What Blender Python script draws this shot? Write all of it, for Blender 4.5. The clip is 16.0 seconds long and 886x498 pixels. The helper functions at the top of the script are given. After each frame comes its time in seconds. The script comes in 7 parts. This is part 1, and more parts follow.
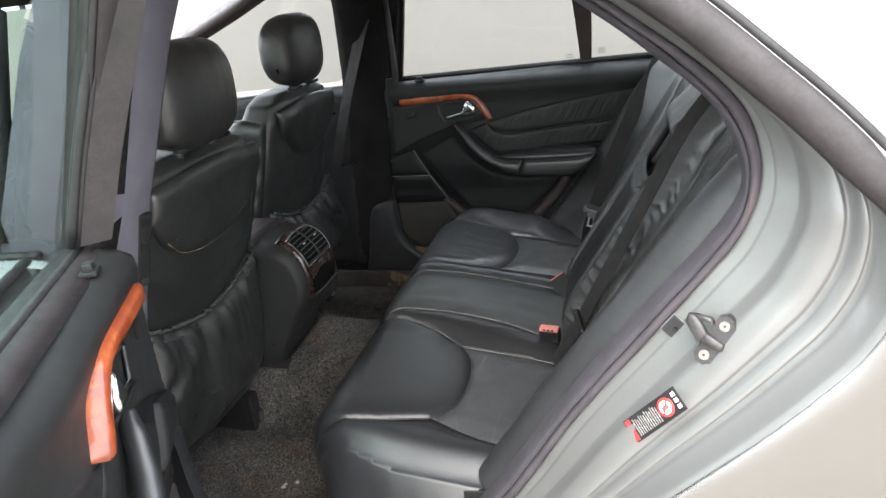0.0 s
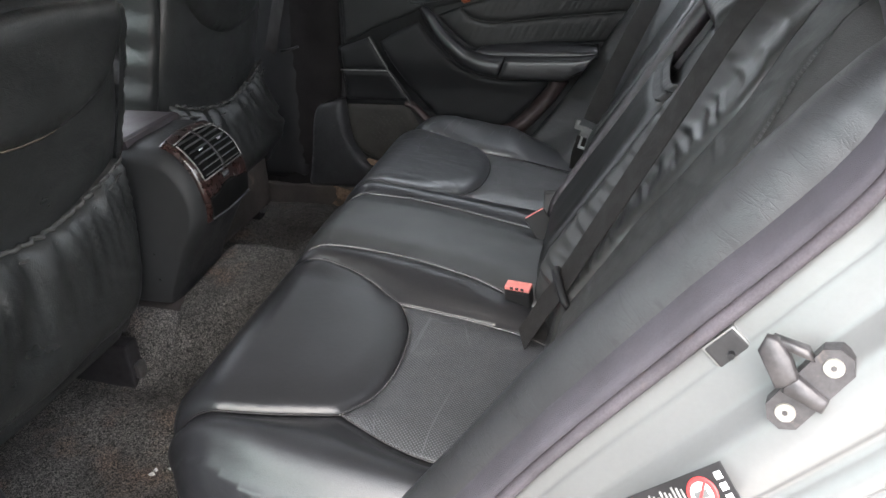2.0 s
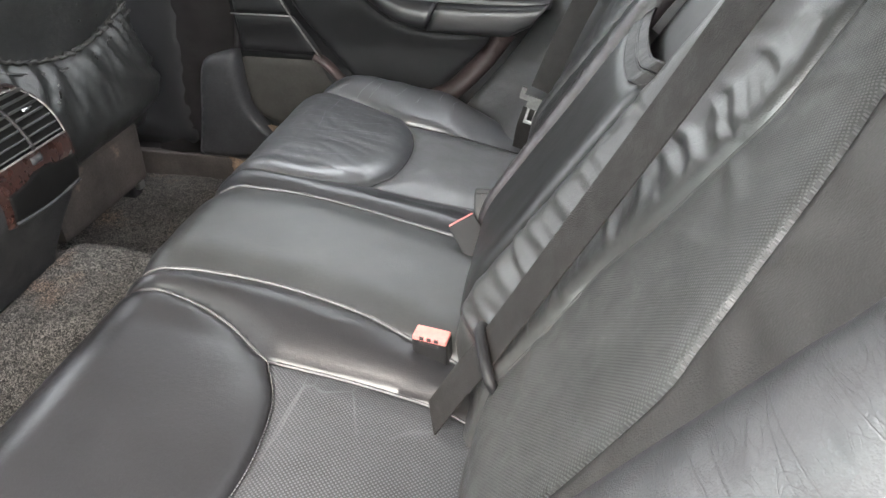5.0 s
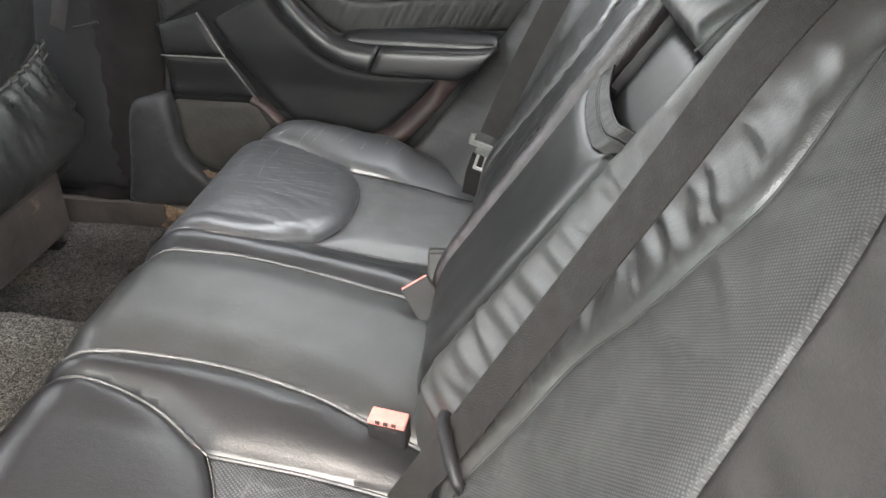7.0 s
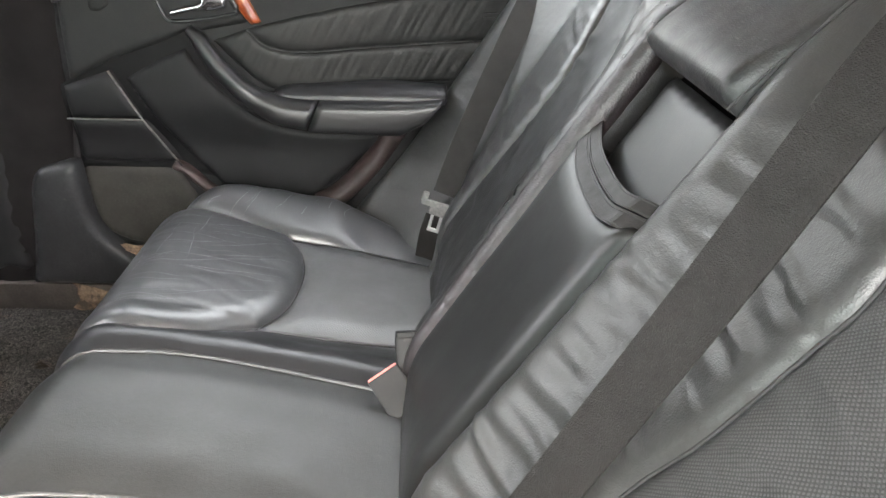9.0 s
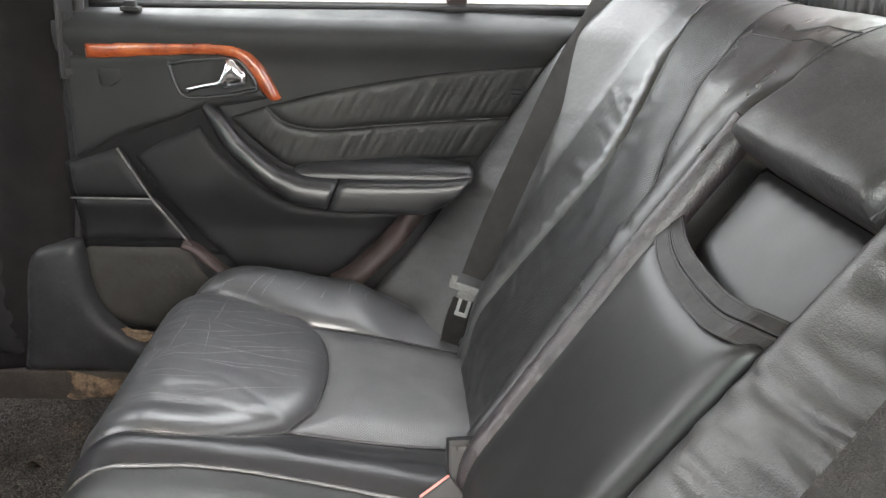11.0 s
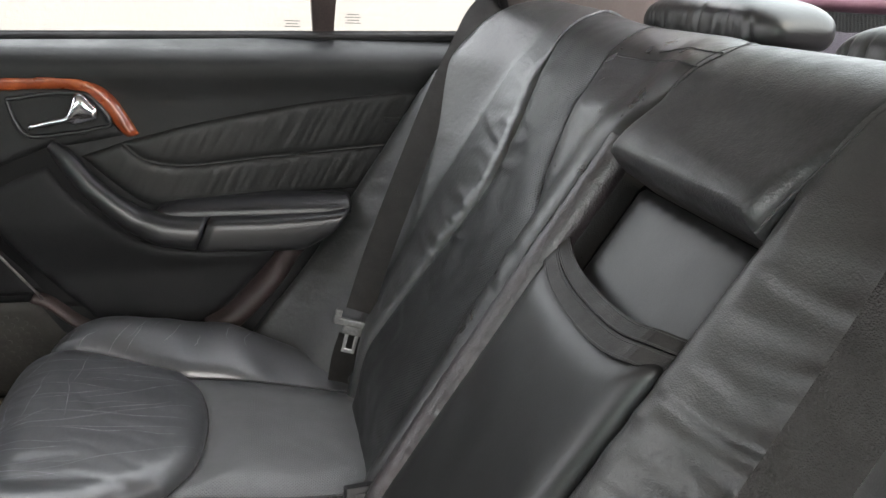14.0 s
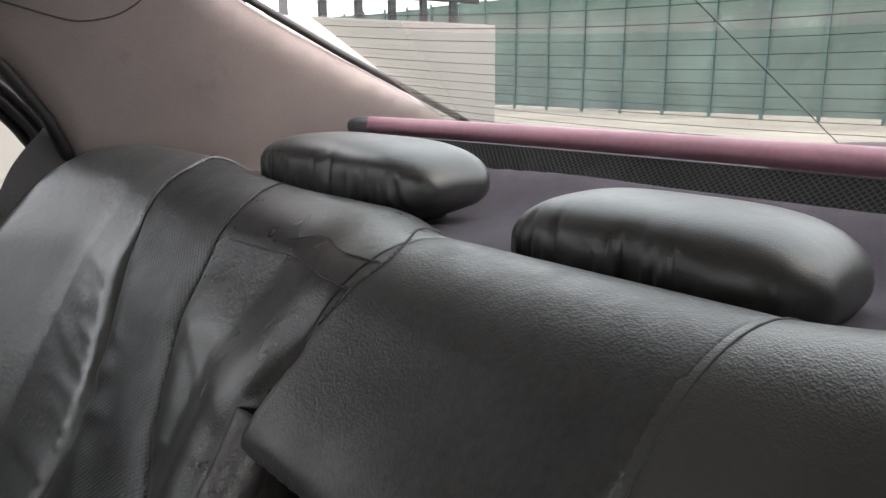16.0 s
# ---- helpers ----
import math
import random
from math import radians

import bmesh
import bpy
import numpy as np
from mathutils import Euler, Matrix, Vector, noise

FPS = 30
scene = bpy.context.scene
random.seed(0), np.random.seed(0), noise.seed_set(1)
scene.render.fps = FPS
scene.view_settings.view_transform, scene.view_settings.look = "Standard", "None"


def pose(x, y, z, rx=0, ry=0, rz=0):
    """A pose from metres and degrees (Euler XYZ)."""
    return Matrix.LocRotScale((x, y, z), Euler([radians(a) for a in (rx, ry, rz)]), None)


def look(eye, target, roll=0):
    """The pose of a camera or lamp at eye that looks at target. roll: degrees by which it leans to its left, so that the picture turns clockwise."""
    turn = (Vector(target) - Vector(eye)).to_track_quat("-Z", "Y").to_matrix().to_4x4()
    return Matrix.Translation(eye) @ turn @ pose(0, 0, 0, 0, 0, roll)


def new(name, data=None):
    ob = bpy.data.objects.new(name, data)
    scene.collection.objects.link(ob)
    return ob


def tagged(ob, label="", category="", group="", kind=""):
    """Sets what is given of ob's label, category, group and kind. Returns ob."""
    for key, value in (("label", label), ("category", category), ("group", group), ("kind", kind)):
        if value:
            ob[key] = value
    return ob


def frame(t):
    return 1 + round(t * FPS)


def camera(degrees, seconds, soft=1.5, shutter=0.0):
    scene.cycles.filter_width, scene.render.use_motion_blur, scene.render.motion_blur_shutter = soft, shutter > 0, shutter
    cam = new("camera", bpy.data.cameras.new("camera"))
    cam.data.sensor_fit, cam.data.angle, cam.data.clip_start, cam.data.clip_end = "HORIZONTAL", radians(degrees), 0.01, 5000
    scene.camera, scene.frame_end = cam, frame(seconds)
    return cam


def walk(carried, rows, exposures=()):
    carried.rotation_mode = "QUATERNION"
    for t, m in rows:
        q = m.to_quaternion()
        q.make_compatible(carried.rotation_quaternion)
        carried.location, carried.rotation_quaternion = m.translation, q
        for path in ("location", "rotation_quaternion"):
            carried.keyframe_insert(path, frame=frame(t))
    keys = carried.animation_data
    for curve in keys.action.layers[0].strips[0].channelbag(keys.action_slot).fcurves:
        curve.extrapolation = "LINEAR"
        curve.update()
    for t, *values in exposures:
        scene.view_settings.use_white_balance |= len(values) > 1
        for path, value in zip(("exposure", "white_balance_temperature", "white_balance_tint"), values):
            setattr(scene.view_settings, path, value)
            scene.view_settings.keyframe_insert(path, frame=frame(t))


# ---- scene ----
cam = camera(62.2, 16.0)
PATH = [
    (0, (0.394, -1.776, 1.295), (-0.097, 0.037, 0.608), -6.2),
    (0.5, (0.377, -1.695, 1.262), (-0.058, 0.112, 0.522), -5.3),
    (1, (0.368, -1.535, 1.217), (-0.063, 0.244, 0.411), -4.3),
    (1.5, (0.364, -1.41, 1.179), (-0.073, 0.342, 0.319), -3.2),
    (2, (0.354, -1.312, 1.147), (-0.081, 0.411, 0.23), -2.4),
    (2.5, (0.354, -1.207, 1.114), (-0.064, 0.488, 0.138), -2.0),
    (3, (0.354, -1.122, 1.107), (-0.036, 0.547, 0.075), -1.7),
    (3.5, (0.352, -1.056, 1.085), (-0.011, 0.608, 0.036), -1.0),
    (4, (0.355, -0.989, 1.073), (0.015, 0.669, 0.008), -0.6),
    (6.5, (0.324, -0.859, 1.084), (0.134, 0.854, 0.069), 1.6),
    (7, (0.317, -0.827, 1.095), (0.175, 0.897, 0.09), 1.7),
    (7.5, (0.315, -0.792, 1.092), (0.206, 0.939, 0.096), 1.2),
    (8, (0.308, -0.77, 1.088), (0.252, 0.977, 0.115), 1.4),
    (8.5, (0.287, -0.733, 1.085), (0.297, 1.031, 0.142), 1.6),
    (9, (0.249, -0.691, 1.075), (0.308, 1.094, 0.173), 1.7),
    (9.2, (0.238, -0.66, 1.083), (0.307, 1.117, 0.168), 1.0),
    (11.3, (0.139, -0.602, 1.085), (0.273, 1.252, 0.347), 2.4),
    (11.5, (0.132, -0.599, 1.086), (0.247, 1.258, 0.351), 2.1),
    (12, (0.118, -0.59, 1.092), (0.192, 1.275, 0.373), 1.8),
    (12.5, (0.114, -0.587, 1.097), (0.198, 1.283, 0.393), 2.0),
    (13, (0.123, -0.593, 1.087), (0.27, 1.271, 0.378), 2.3),
    (13.5, (0.128, -0.596, 1.07), (0.402, 1.255, 0.365), 2.5),
    (14, (0.145, -0.569, 1.079), (0.607, 1.256, 0.403), 2.3),
    (14.5, (0.187, -0.495, 1.105), (0.872, 1.279, 0.485), 1.4),
    (15, (0.243, -0.402, 1.134), (1.162, 1.285, 0.578), 0.7),
    (15.5, (0.277, -0.336, 1.155), (1.398, 1.243, 0.658), -0.0),
    (16, (0.308, -0.291, 1.152), (1.591, 1.169, 0.681), -0.5),
]
walk(cam, [(t, look(eye, target, roll)) for t, eye, target, roll in PATH], [(0, 1.7, 6550, 10), (1, 1.8, 6550, 11), (2, 2.03, 6500, 12), (3, 2.56, 6650, 12), (4.2, 3.1, 6750, 12), (6.5, 3.35, 6950, 12), (8.5, 3.3, 6950, 12), (9.2, 3.3, 6950, 12), (11.5, 3.1, 7050, 13), (12.2, 2.65, 7050, 14), (13.5, 2.4, 7000, 13), (14.5, 2.3, 6850, 13), (16, 1.72, 6950, 15)])

# ---- world, sun, exposure ----
world = bpy.data.worlds.new("sky")
scene.world = world
world.use_nodes = True
wn = world.node_tree.nodes
sky = wn.new("ShaderNodeTexSky")
sky.sky_type = "NISHITA"
sky.sun_disc = False
sky.sun_elevation, sky.sun_rotation = radians(48), radians(164)
sky.air_density, sky.dust_density, sky.ozone_density = 1.6, 6.0, 0.6
haze = wn.new("ShaderNodeMix")
haze.data_type = "RGBA"
haze.inputs["Factor"].default_value = 0.8
haze.inputs[7].default_value = (8.4, 8.9, 9.6, 1)
world.node_tree.links.new(sky.outputs[0], haze.inputs[6])
world.node_tree.links.new(haze.outputs[2], wn["Background"].inputs[0])
wn["Background"].inputs[1].default_value = 0.28

sun_data = bpy.data.lights.new("sun", "SUN")
sun_data.energy, sun_data.angle, sun_data.color = 1.0, radians(50), (1.0, 0.985, 0.965)
sun_lamp = new("sun", sun_data)
sun_lamp.matrix_world = look((-2, -7, 8), (0, 0, 0))


# ---- materials ----
def mat(name, base, rough=0.5, metal=0.0, var=0.25, vscale=6.0, grain=0.0, gscale=500.0, relief=0.0, rscale=40.0,
        rvar=0.1, spec=0.5, second=None, smask=(0.5, 0.7), sscale=5.0, coat=0.0, uvgrain=None, crease=None):
    """A surface with a mottled colour, fine grain, broader relief and a second tone in patches."""
    m = bpy.data.materials.new(name)
    m.use_nodes = True
    n, l = m.node_tree.nodes, m.node_tree.links
    b = n["Principled BSDF"]
    b.inputs["Metallic"].default_value = metal
    b.inputs["Specular IOR Level"].default_value = spec
    b.inputs["Coat Weight"].default_value = coat
    b.inputs["Coat Roughness"].default_value = 0.04
    co = n.new("ShaderNodeTexCoord")

    def noise_tex(scale, detail=4.0, rough_=0.55):
        t = n.new("ShaderNodeTexNoise")
        t.inputs["Scale"].default_value, t.inputs["Detail"].default_value, t.inputs["Roughness"].default_value = scale, detail, rough_
        l.new(co.outputs["Object"], t.inputs["Vector"])
        return t.outputs["Fac"]

    def ramp(src, a, bb, lo=0.0, hi=1.0):
        r = n.new("ShaderNodeMapRange")
        r.inputs["From Min"].default_value, r.inputs["From Max"].default_value = a, bb
        r.inputs["To Min"].default_value, r.inputs["To Max"].default_value = lo, hi
        l.new(src, r.inputs["Value"])
        return r.outputs[0]

    def mix(f, a, bb):
        x = n.new("ShaderNodeMix")
        x.data_type = "RGBA"
        for s, v in ((x.inputs["Factor"], f), (x.inputs[6], a), (x.inputs[7], bb)):
            if isinstance(v, (int, float)):
                s.default_value = v
            elif isinstance(v, tuple):
                s.default_value = (*v[:3], 1)
            else:
                l.new(v, s)
        return x.outputs[2]

    dark = tuple(c * (1 - var) for c in base)
    lite = tuple(min(1, c * (1 + var)) for c in base)
    col = mix(ramp(noise_tex(vscale), 0.3, 0.7), dark, lite)
    fine = ramp(noise_tex(gscale * 0.4, 2.0), 0.3, 0.7, 1 - var * 0.6, 1 + var * 0.6)
    hs = n.new("ShaderNodeHueSaturation")
    l.new(col, hs.inputs["Color"])
    l.new(fine, hs.inputs["Value"])
    col = hs.outputs[0]
    if second:
        col = mix(ramp(noise_tex(sscale, 7.0, 0.65), *smask), col, second)
    l.new(col, b.inputs["Base Color"])
    l.new(ramp(noise_tex(vscale * 2.3), 0.3, 0.7, max(0.02, rough - rvar), min(1, rough + rvar)), b.inputs["Roughness"])
    last = None
    if relief:
        bp = n.new("ShaderNodeBump")
        bp.inputs["Strength"].default_value, bp.inputs["Distance"].default_value = 1.0, relief
        l.new(noise_tex(rscale, 5.0), bp.inputs["Height"])
        last = bp.outputs[0]
    if grain:
        bp = n.new("ShaderNodeBump")
        bp.inputs["Strength"].default_value, bp.inputs["Distance"].default_value = 1.0, grain
        v = n.new("ShaderNodeTexVoronoi")
        v.inputs["Scale"].default_value = gscale
        l.new(co.outputs["Object"], v.inputs["Vector"])
        l.new(v.outputs["Distance"], bp.inputs["Height"])
        if last:
            l.new(last, bp.inputs["Normal"])
        last = bp.outputs[0]
    if uvgrain:
        pitch, depth, size, tone = uvgrain
        uv = n.new("ShaderNodeUVMap")
        uv.uv_map = "UVMap"
        v = n.new("ShaderNodeTexVoronoi")
        v.voronoi_dimensions = "2D"
        v.inputs["Scale"].default_value, v.inputs["Randomness"].default_value = 1 / pitch, 0.0
        rot = n.new("ShaderNodeVectorRotate")
        rot.inputs["Angle"].default_value = radians(45)
        l.new(uv.outputs[0], rot.inputs["Vector"])
        l.new(rot.outputs[0], v.inputs["Vector"])
        hole = ramp(v.outputs["Distance"], size * 0.7, size, 0.0, 1.0)
        bp = n.new("ShaderNodeBump")
        bp.inputs["Strength"].default_value, bp.inputs["Distance"].default_value = 1.0, depth
        l.new(hole, bp.inputs["Height"])
        if last:
            l.new(last, bp.inputs["Normal"])
        last = bp.outputs[0]
        l.new(mix(hole, tuple(q * tone for q in base), col), b.inputs["Base Color"])
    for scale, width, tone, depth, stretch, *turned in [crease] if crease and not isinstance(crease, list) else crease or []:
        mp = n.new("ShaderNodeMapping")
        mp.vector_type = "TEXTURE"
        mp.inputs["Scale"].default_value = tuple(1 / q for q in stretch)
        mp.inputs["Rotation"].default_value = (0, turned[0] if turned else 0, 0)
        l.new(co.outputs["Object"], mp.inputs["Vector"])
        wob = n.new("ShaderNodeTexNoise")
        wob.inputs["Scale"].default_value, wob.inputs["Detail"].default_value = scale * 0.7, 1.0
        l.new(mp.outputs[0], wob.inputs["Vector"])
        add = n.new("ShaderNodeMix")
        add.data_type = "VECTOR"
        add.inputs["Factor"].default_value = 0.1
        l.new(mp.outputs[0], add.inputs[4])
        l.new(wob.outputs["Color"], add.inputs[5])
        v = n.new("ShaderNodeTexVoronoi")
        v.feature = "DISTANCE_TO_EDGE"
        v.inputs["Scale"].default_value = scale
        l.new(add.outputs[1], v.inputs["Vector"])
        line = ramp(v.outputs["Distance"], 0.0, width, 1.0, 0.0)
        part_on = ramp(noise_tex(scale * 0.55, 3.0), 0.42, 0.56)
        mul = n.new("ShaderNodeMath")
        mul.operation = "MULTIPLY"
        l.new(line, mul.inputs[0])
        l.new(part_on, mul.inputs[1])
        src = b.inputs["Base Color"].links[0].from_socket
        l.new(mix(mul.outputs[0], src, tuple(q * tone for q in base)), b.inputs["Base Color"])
        bp = n.new("ShaderNodeBump")
        bp.inputs["Strength"].default_value, bp.inputs["Distance"].default_value = 1.0, depth
        l.new(mul.outputs[0], bp.inputs["Height"])
        if last:
            l.new(last, bp.inputs["Normal"])
        last = bp.outputs[0]
    if last:
        l.new(last, b.inputs["Normal"])
    return m


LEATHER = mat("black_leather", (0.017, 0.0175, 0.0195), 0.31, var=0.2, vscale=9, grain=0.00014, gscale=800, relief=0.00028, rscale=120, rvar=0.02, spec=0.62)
LEATHER_MID = mat("matt_middle_leather", (0.025, 0.0265, 0.027), 0.42, var=0.25, vscale=10, grain=0.00016, gscale=900, relief=0.0003, rscale=120, rvar=0.04, spec=0.8)
# Worn far cushion, paled further so its colour carries the window's sheen.
LEATHER_WORN_SHEEN = mat("worn_leather_with_sheen", (0.056, 0.0585, 0.063), 0.33, var=0.12, vscale=11, relief=0.0003, rscale=75, rvar=0.03, spec=1.0)
# Crease lines are sunk and also darkened, putting their shade into the colour.
LEATHER_ROLL = mat("shaded_crease_leather", (0.034, 0.0345, 0.0365), 0.36, var=0.15, vscale=8, grain=0.00012, gscale=900, relief=0.0003, rscale=30, rvar=0.05, spec=0.45,
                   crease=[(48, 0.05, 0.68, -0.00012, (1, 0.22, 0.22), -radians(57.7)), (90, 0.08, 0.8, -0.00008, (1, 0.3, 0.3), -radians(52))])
LEATHER_SOFT = mat("soft_leather", (0.047, 0.048, 0.048), 0.33, var=0.2, vscale=14, grain=0.0002, gscale=700, relief=0.0009, rscale=110, rvar=0.04, spec=1.0)
LEATHER_ARM = mat("armrest_leather", (0.0125, 0.0128, 0.0128), 0.38, var=0.25, vscale=14, grain=0.00008, gscale=1100, relief=0.0002, rscale=70, rvar=0.02, spec=0.58)
LEATHER_TOP = mat("grained_top_leather", (0.038, 0.038, 0.0385), 0.40, var=0.3, vscale=16, grain=0.0002, gscale=520, relief=0.0003, rscale=150, rvar=0.08, spec=0.45)
LEATHER_REST = mat("headrest_leather", (0.019, 0.0195, 0.020), 0.36, var=0.15, vscale=10, grain=0.00012, gscale=800, relief=0.0002, rscale=120, rvar=0.04, spec=0.75)
LEATHER_PLEAT = mat("pleated_leather", (0.048, 0.048, 0.0475), 0.34, var=0.1, vscale=10, grain=0.0002, gscale=700, relief=0.0004, rscale=160, rvar=0.03, spec=0.65)
LEATHER_EDGE = mat("worn_brown_edge_leather", (0.036, 0.030, 0.032), 0.4, var=0.35, vscale=24, grain=0.0003, gscale=420, relief=0.0012, rscale=60, rvar=0.05, spec=0.7, second=(0.06, 0.052, 0.055), smask=(0.58, 0.72), sscale=30)
LEATHER_INNER = mat("inner_bolster_leather", (0.020, 0.020, 0.020), 0.31, var=0.2, vscale=14, grain=0.0002, gscale=700, relief=0.0006, rscale=110, rvar=0.05, spec=0.7)
STRAP_LEATHER = mat("strap_leather", (0.014, 0.0125, 0.012), 0.55, var=0.3, vscale=30, grain=0.0002, gscale=700, relief=0.0005, rscale=60)
TONGUE = mat("grey_tongue_plastic", (0.13, 0.13, 0.125), 0.4, var=0.3, vscale=60)
RAIL = mat("glossy_rail_trim", (0.014, 0.0145, 0.0155), 0.36, var=0.1, vscale=14, grain=0.00008, gscale=900, spec=0.7, rvar=0.015)
EDGE = mat("worn_grey_edge", (0.16, 0.155, 0.15), 0.5, var=0.4, vscale=30)
BUCKLE = mat("black_buckle_plastic", (0.016, 0.016, 0.017), 0.5, var=0.2, grain=0.0001, gscale=1500, spec=0.3)
LEATHER_DOOR = mat("door_leather", (0.015, 0.0155, 0.0155), 0.42, var=0.2, vscale=14, grain=0.00015, gscale=700, relief=0.0006, rscale=30, spec=0.3)
PERFORATED = mat("perforated_leather", (0.026, 0.0265, 0.027), 0.4, var=0.2, vscale=11, grain=0.0002, gscale=700, relief=0.001, rscale=30, uvgrain=(0.0042, 0.0008, 0.38, 0.12))
# Cushion insert, paler than the near seat's.
PERFORATED_PALE = mat("pale_perforated_leather", (0.108, 0.111, 0.116), 0.4, var=0.2, vscale=11, spec=0.9, grain=0.0002, gscale=700, relief=0.0008, rscale=60, uvgrain=(0.0034, 0.0005, 0.3, 0.4))
SEAL_BROWN = mat("worn_brown_seal", (0.06, 0.052, 0.060), 0.85, var=0.3, vscale=14, grain=0.0004, gscale=1200, second=(0.1, 0.075, 0.065), smask=(0.58, 0.72), sscale=12)
PILLAR_LIT = mat("lit_pillar_felt", (0.10, 0.095, 0.118), 0.9, var=0.15, vscale=9, grain=0.0005, gscale=1400)
RIBBED = mat("ribbed_leather", (0.038, 0.038, 0.0375), 0.46, spec=0.35, var=0.2, vscale=14, grain=0.0001, gscale=900, relief=0.0008, rscale=26, uvgrain=(0.0027, -0.0005, 0.38, 2.2))
LEATHER_TAUPE = mat("taupe_leather", (0.042, 0.039, 0.037), 0.5, var=0.15, vscale=9, grain=0.00025, gscale=500, relief=0.0005, rscale=70, rvar=0.03, spec=0.35)
DOTTED = mat("dotted_leather", (0.034, 0.035, 0.038), 0.42, var=0.2, vscale=11, grain=0.0002, gscale=700, relief=0.001, rscale=30, uvgrain=(0.0038, -0.0006, 0.34, 3.0), second=(0.04, 0.04, 0.04), smask=(0.62, 0.75), sscale=16,
             crease=(8, 0.012, 2.8, 0.0002, (1.3, 0.4, 1)))
CRACK = mat("pale_worn_crease", (0.21, 0.215, 0.225), 0.5, var=0.3, vscale=60)
HEM = mat("elastic_hem_fabric", (0.045, 0.045, 0.043), 0.6, var=0.3, vscale=60, grain=0.0003, gscale=900)
COVER = mat("seat_cover_leatherette", (0.019, 0.020, 0.0195), 0.39, var=0.3, vscale=7, grain=0.0003, gscale=500, relief=0.003, rscale=18, rvar=0.12, spec=0.75)
# Paler than the leather: the highlight along the seams is in this colour.
PIPING = mat("highlit_leather_piping", (0.10, 0.10, 0.104), 0.26, var=0.2, grain=0.0003, gscale=900)
THREAD = mat("stitching_thread", (0.05, 0.05, 0.05), 0.7)
TRIM = mat("charcoal_trim", (0.0175, 0.018, 0.0185), 0.5, var=0.15, vscale=8, grain=0.0003, gscale=900, rvar=0.08, spec=0.3)
TRIM_SOFT = mat("soft_black_trim", (0.012, 0.0125, 0.0135), 0.55, var=0.2, vscale=7, grain=0.0003, gscale=800, relief=0.001, rscale=20, spec=0.3)
PILLAR_SHADED = mat("shaded_pillar_fabric", (0.0115, 0.0103, 0.0105), 0.85, var=0.3, vscale=10, grain=0.0005, gscale=1500, second=(0.018, 0.0155, 0.015), smask=(0.66, 0.8), sscale=9, spec=0.15)
SCUFFED = mat("scuffed_plastic", (0.027, 0.0275, 0.0295), 0.42, var=0.3, vscale=14, relief=0.0006, rscale=120, second=(0.1, 0.095, 0.085), smask=(0.66, 0.76), sscale=18, spec=0.3)
DIRTY = mat("dirty_sill", (0.045, 0.0375, 0.033), 0.7, var=0.4, vscale=9, relief=0.001, rscale=80, second=(0.2, 0.15, 0.11), smask=(0.6, 0.72), sscale=9)
BROWN = mat("brown_plastic", (0.046, 0.0315, 0.030), 0.5, var=0.3, vscale=12, grain=0.0003, gscale=800)
FELT = mat("grey_felt_seal", (0.052, 0.047, 0.056), 0.9, var=0.2, vscale=16, grain=0.0006, gscale=1400)
FELT_DARK = mat("dark_felt_shelf", (0.0585, 0.0494, 0.065), 0.92, var=0.25, vscale=9, grain=0.0006, gscale=1500)
FLOOR_PILE = mat("worn_floor_pile", (0.032, 0.027, 0.025), 0.95, var=0.35, vscale=14, grain=0.0008, gscale=900, second=(0.07, 0.055, 0.045), smask=(0.6, 0.75), sscale=12)
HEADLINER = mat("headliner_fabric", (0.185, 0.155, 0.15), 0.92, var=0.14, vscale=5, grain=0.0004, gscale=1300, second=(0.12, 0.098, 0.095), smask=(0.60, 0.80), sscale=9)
# Much paler than the pillar trim, so the ceiling bounces more light inside.
CEILING_BOUNCE = mat("bounce_headliner", (0.70, 0.66, 0.62), 0.92, var=0.1, vscale=5, grain=0.0004, gscale=1300)
# Near-black for sheets that stand for the shade inside vent and ashtray.
RECESS_SHADE = mat("black_recess_shade", (0.004, 0.004, 0.004), 0.8, var=0.1, spec=0.1)
SLAT = mat("grey_vent_slat", (0.045, 0.045, 0.045), 0.38, var=0.3, vscale=30)
MAUVE = mat("mauve_blind_rail", (0.22, 0.105, 0.135), 0.5, var=0.12, vscale=14, relief=0.0004, rscale=60)
CHROME = mat("chrome", (0.75, 0.76, 0.78), 0.12, metal=1.0, var=0.05, rvar=0.05)
DULLSTEEL = mat("dull_steel", (0.4, 0.4, 0.4), 0.4, metal=1.0, var=0.2)
PHOSPHATE = mat("dark_phosphate_steel", (0.05, 0.046, 0.047), 0.42, metal=0.3, var=0.3, vscale=40, relief=0.0003, rscale=120, second=(0.13, 0.10, 0.08), smask=(0.6, 0.75), sscale=50)
PALE_BOLT = mat("pale_zinc_bolt", (0.21, 0.20, 0.175), 0.55, var=0.25, vscale=120)
RUBBER = mat("black_rubber", (0.014, 0.013, 0.014), 0.55, var=0.3, vscale=20, relief=0.0004, rscale=90)
RUBBER_MATT = mat("black_seal", (0.022, 0.018, 0.019), 0.6, var=0.3, vscale=24, relief=0.0004, rscale=60)
PLASTIC = mat("black_plastic", (0.0144, 0.0144, 0.0156), 0.4, var=0.2, grain=0.0002, gscale=1200, spec=0.3)
PINK = mat("faded_red_button", (0.62, 0.2, 0.18), 0.5, var=0.1, vscale=60)
WEBBING = mat("belt_webbing", (0.0115, 0.0098, 0.009), 0.65, var=0.25, vscale=18, grain=0.0006, gscale=800)
SILVER = mat("silver_paint", (0.24, 0.24, 0.236), 0.24, metal=0.9, var=0.02, vscale=3, grain=0.00003, gscale=2500, rvar=0.03, coat=0.5)
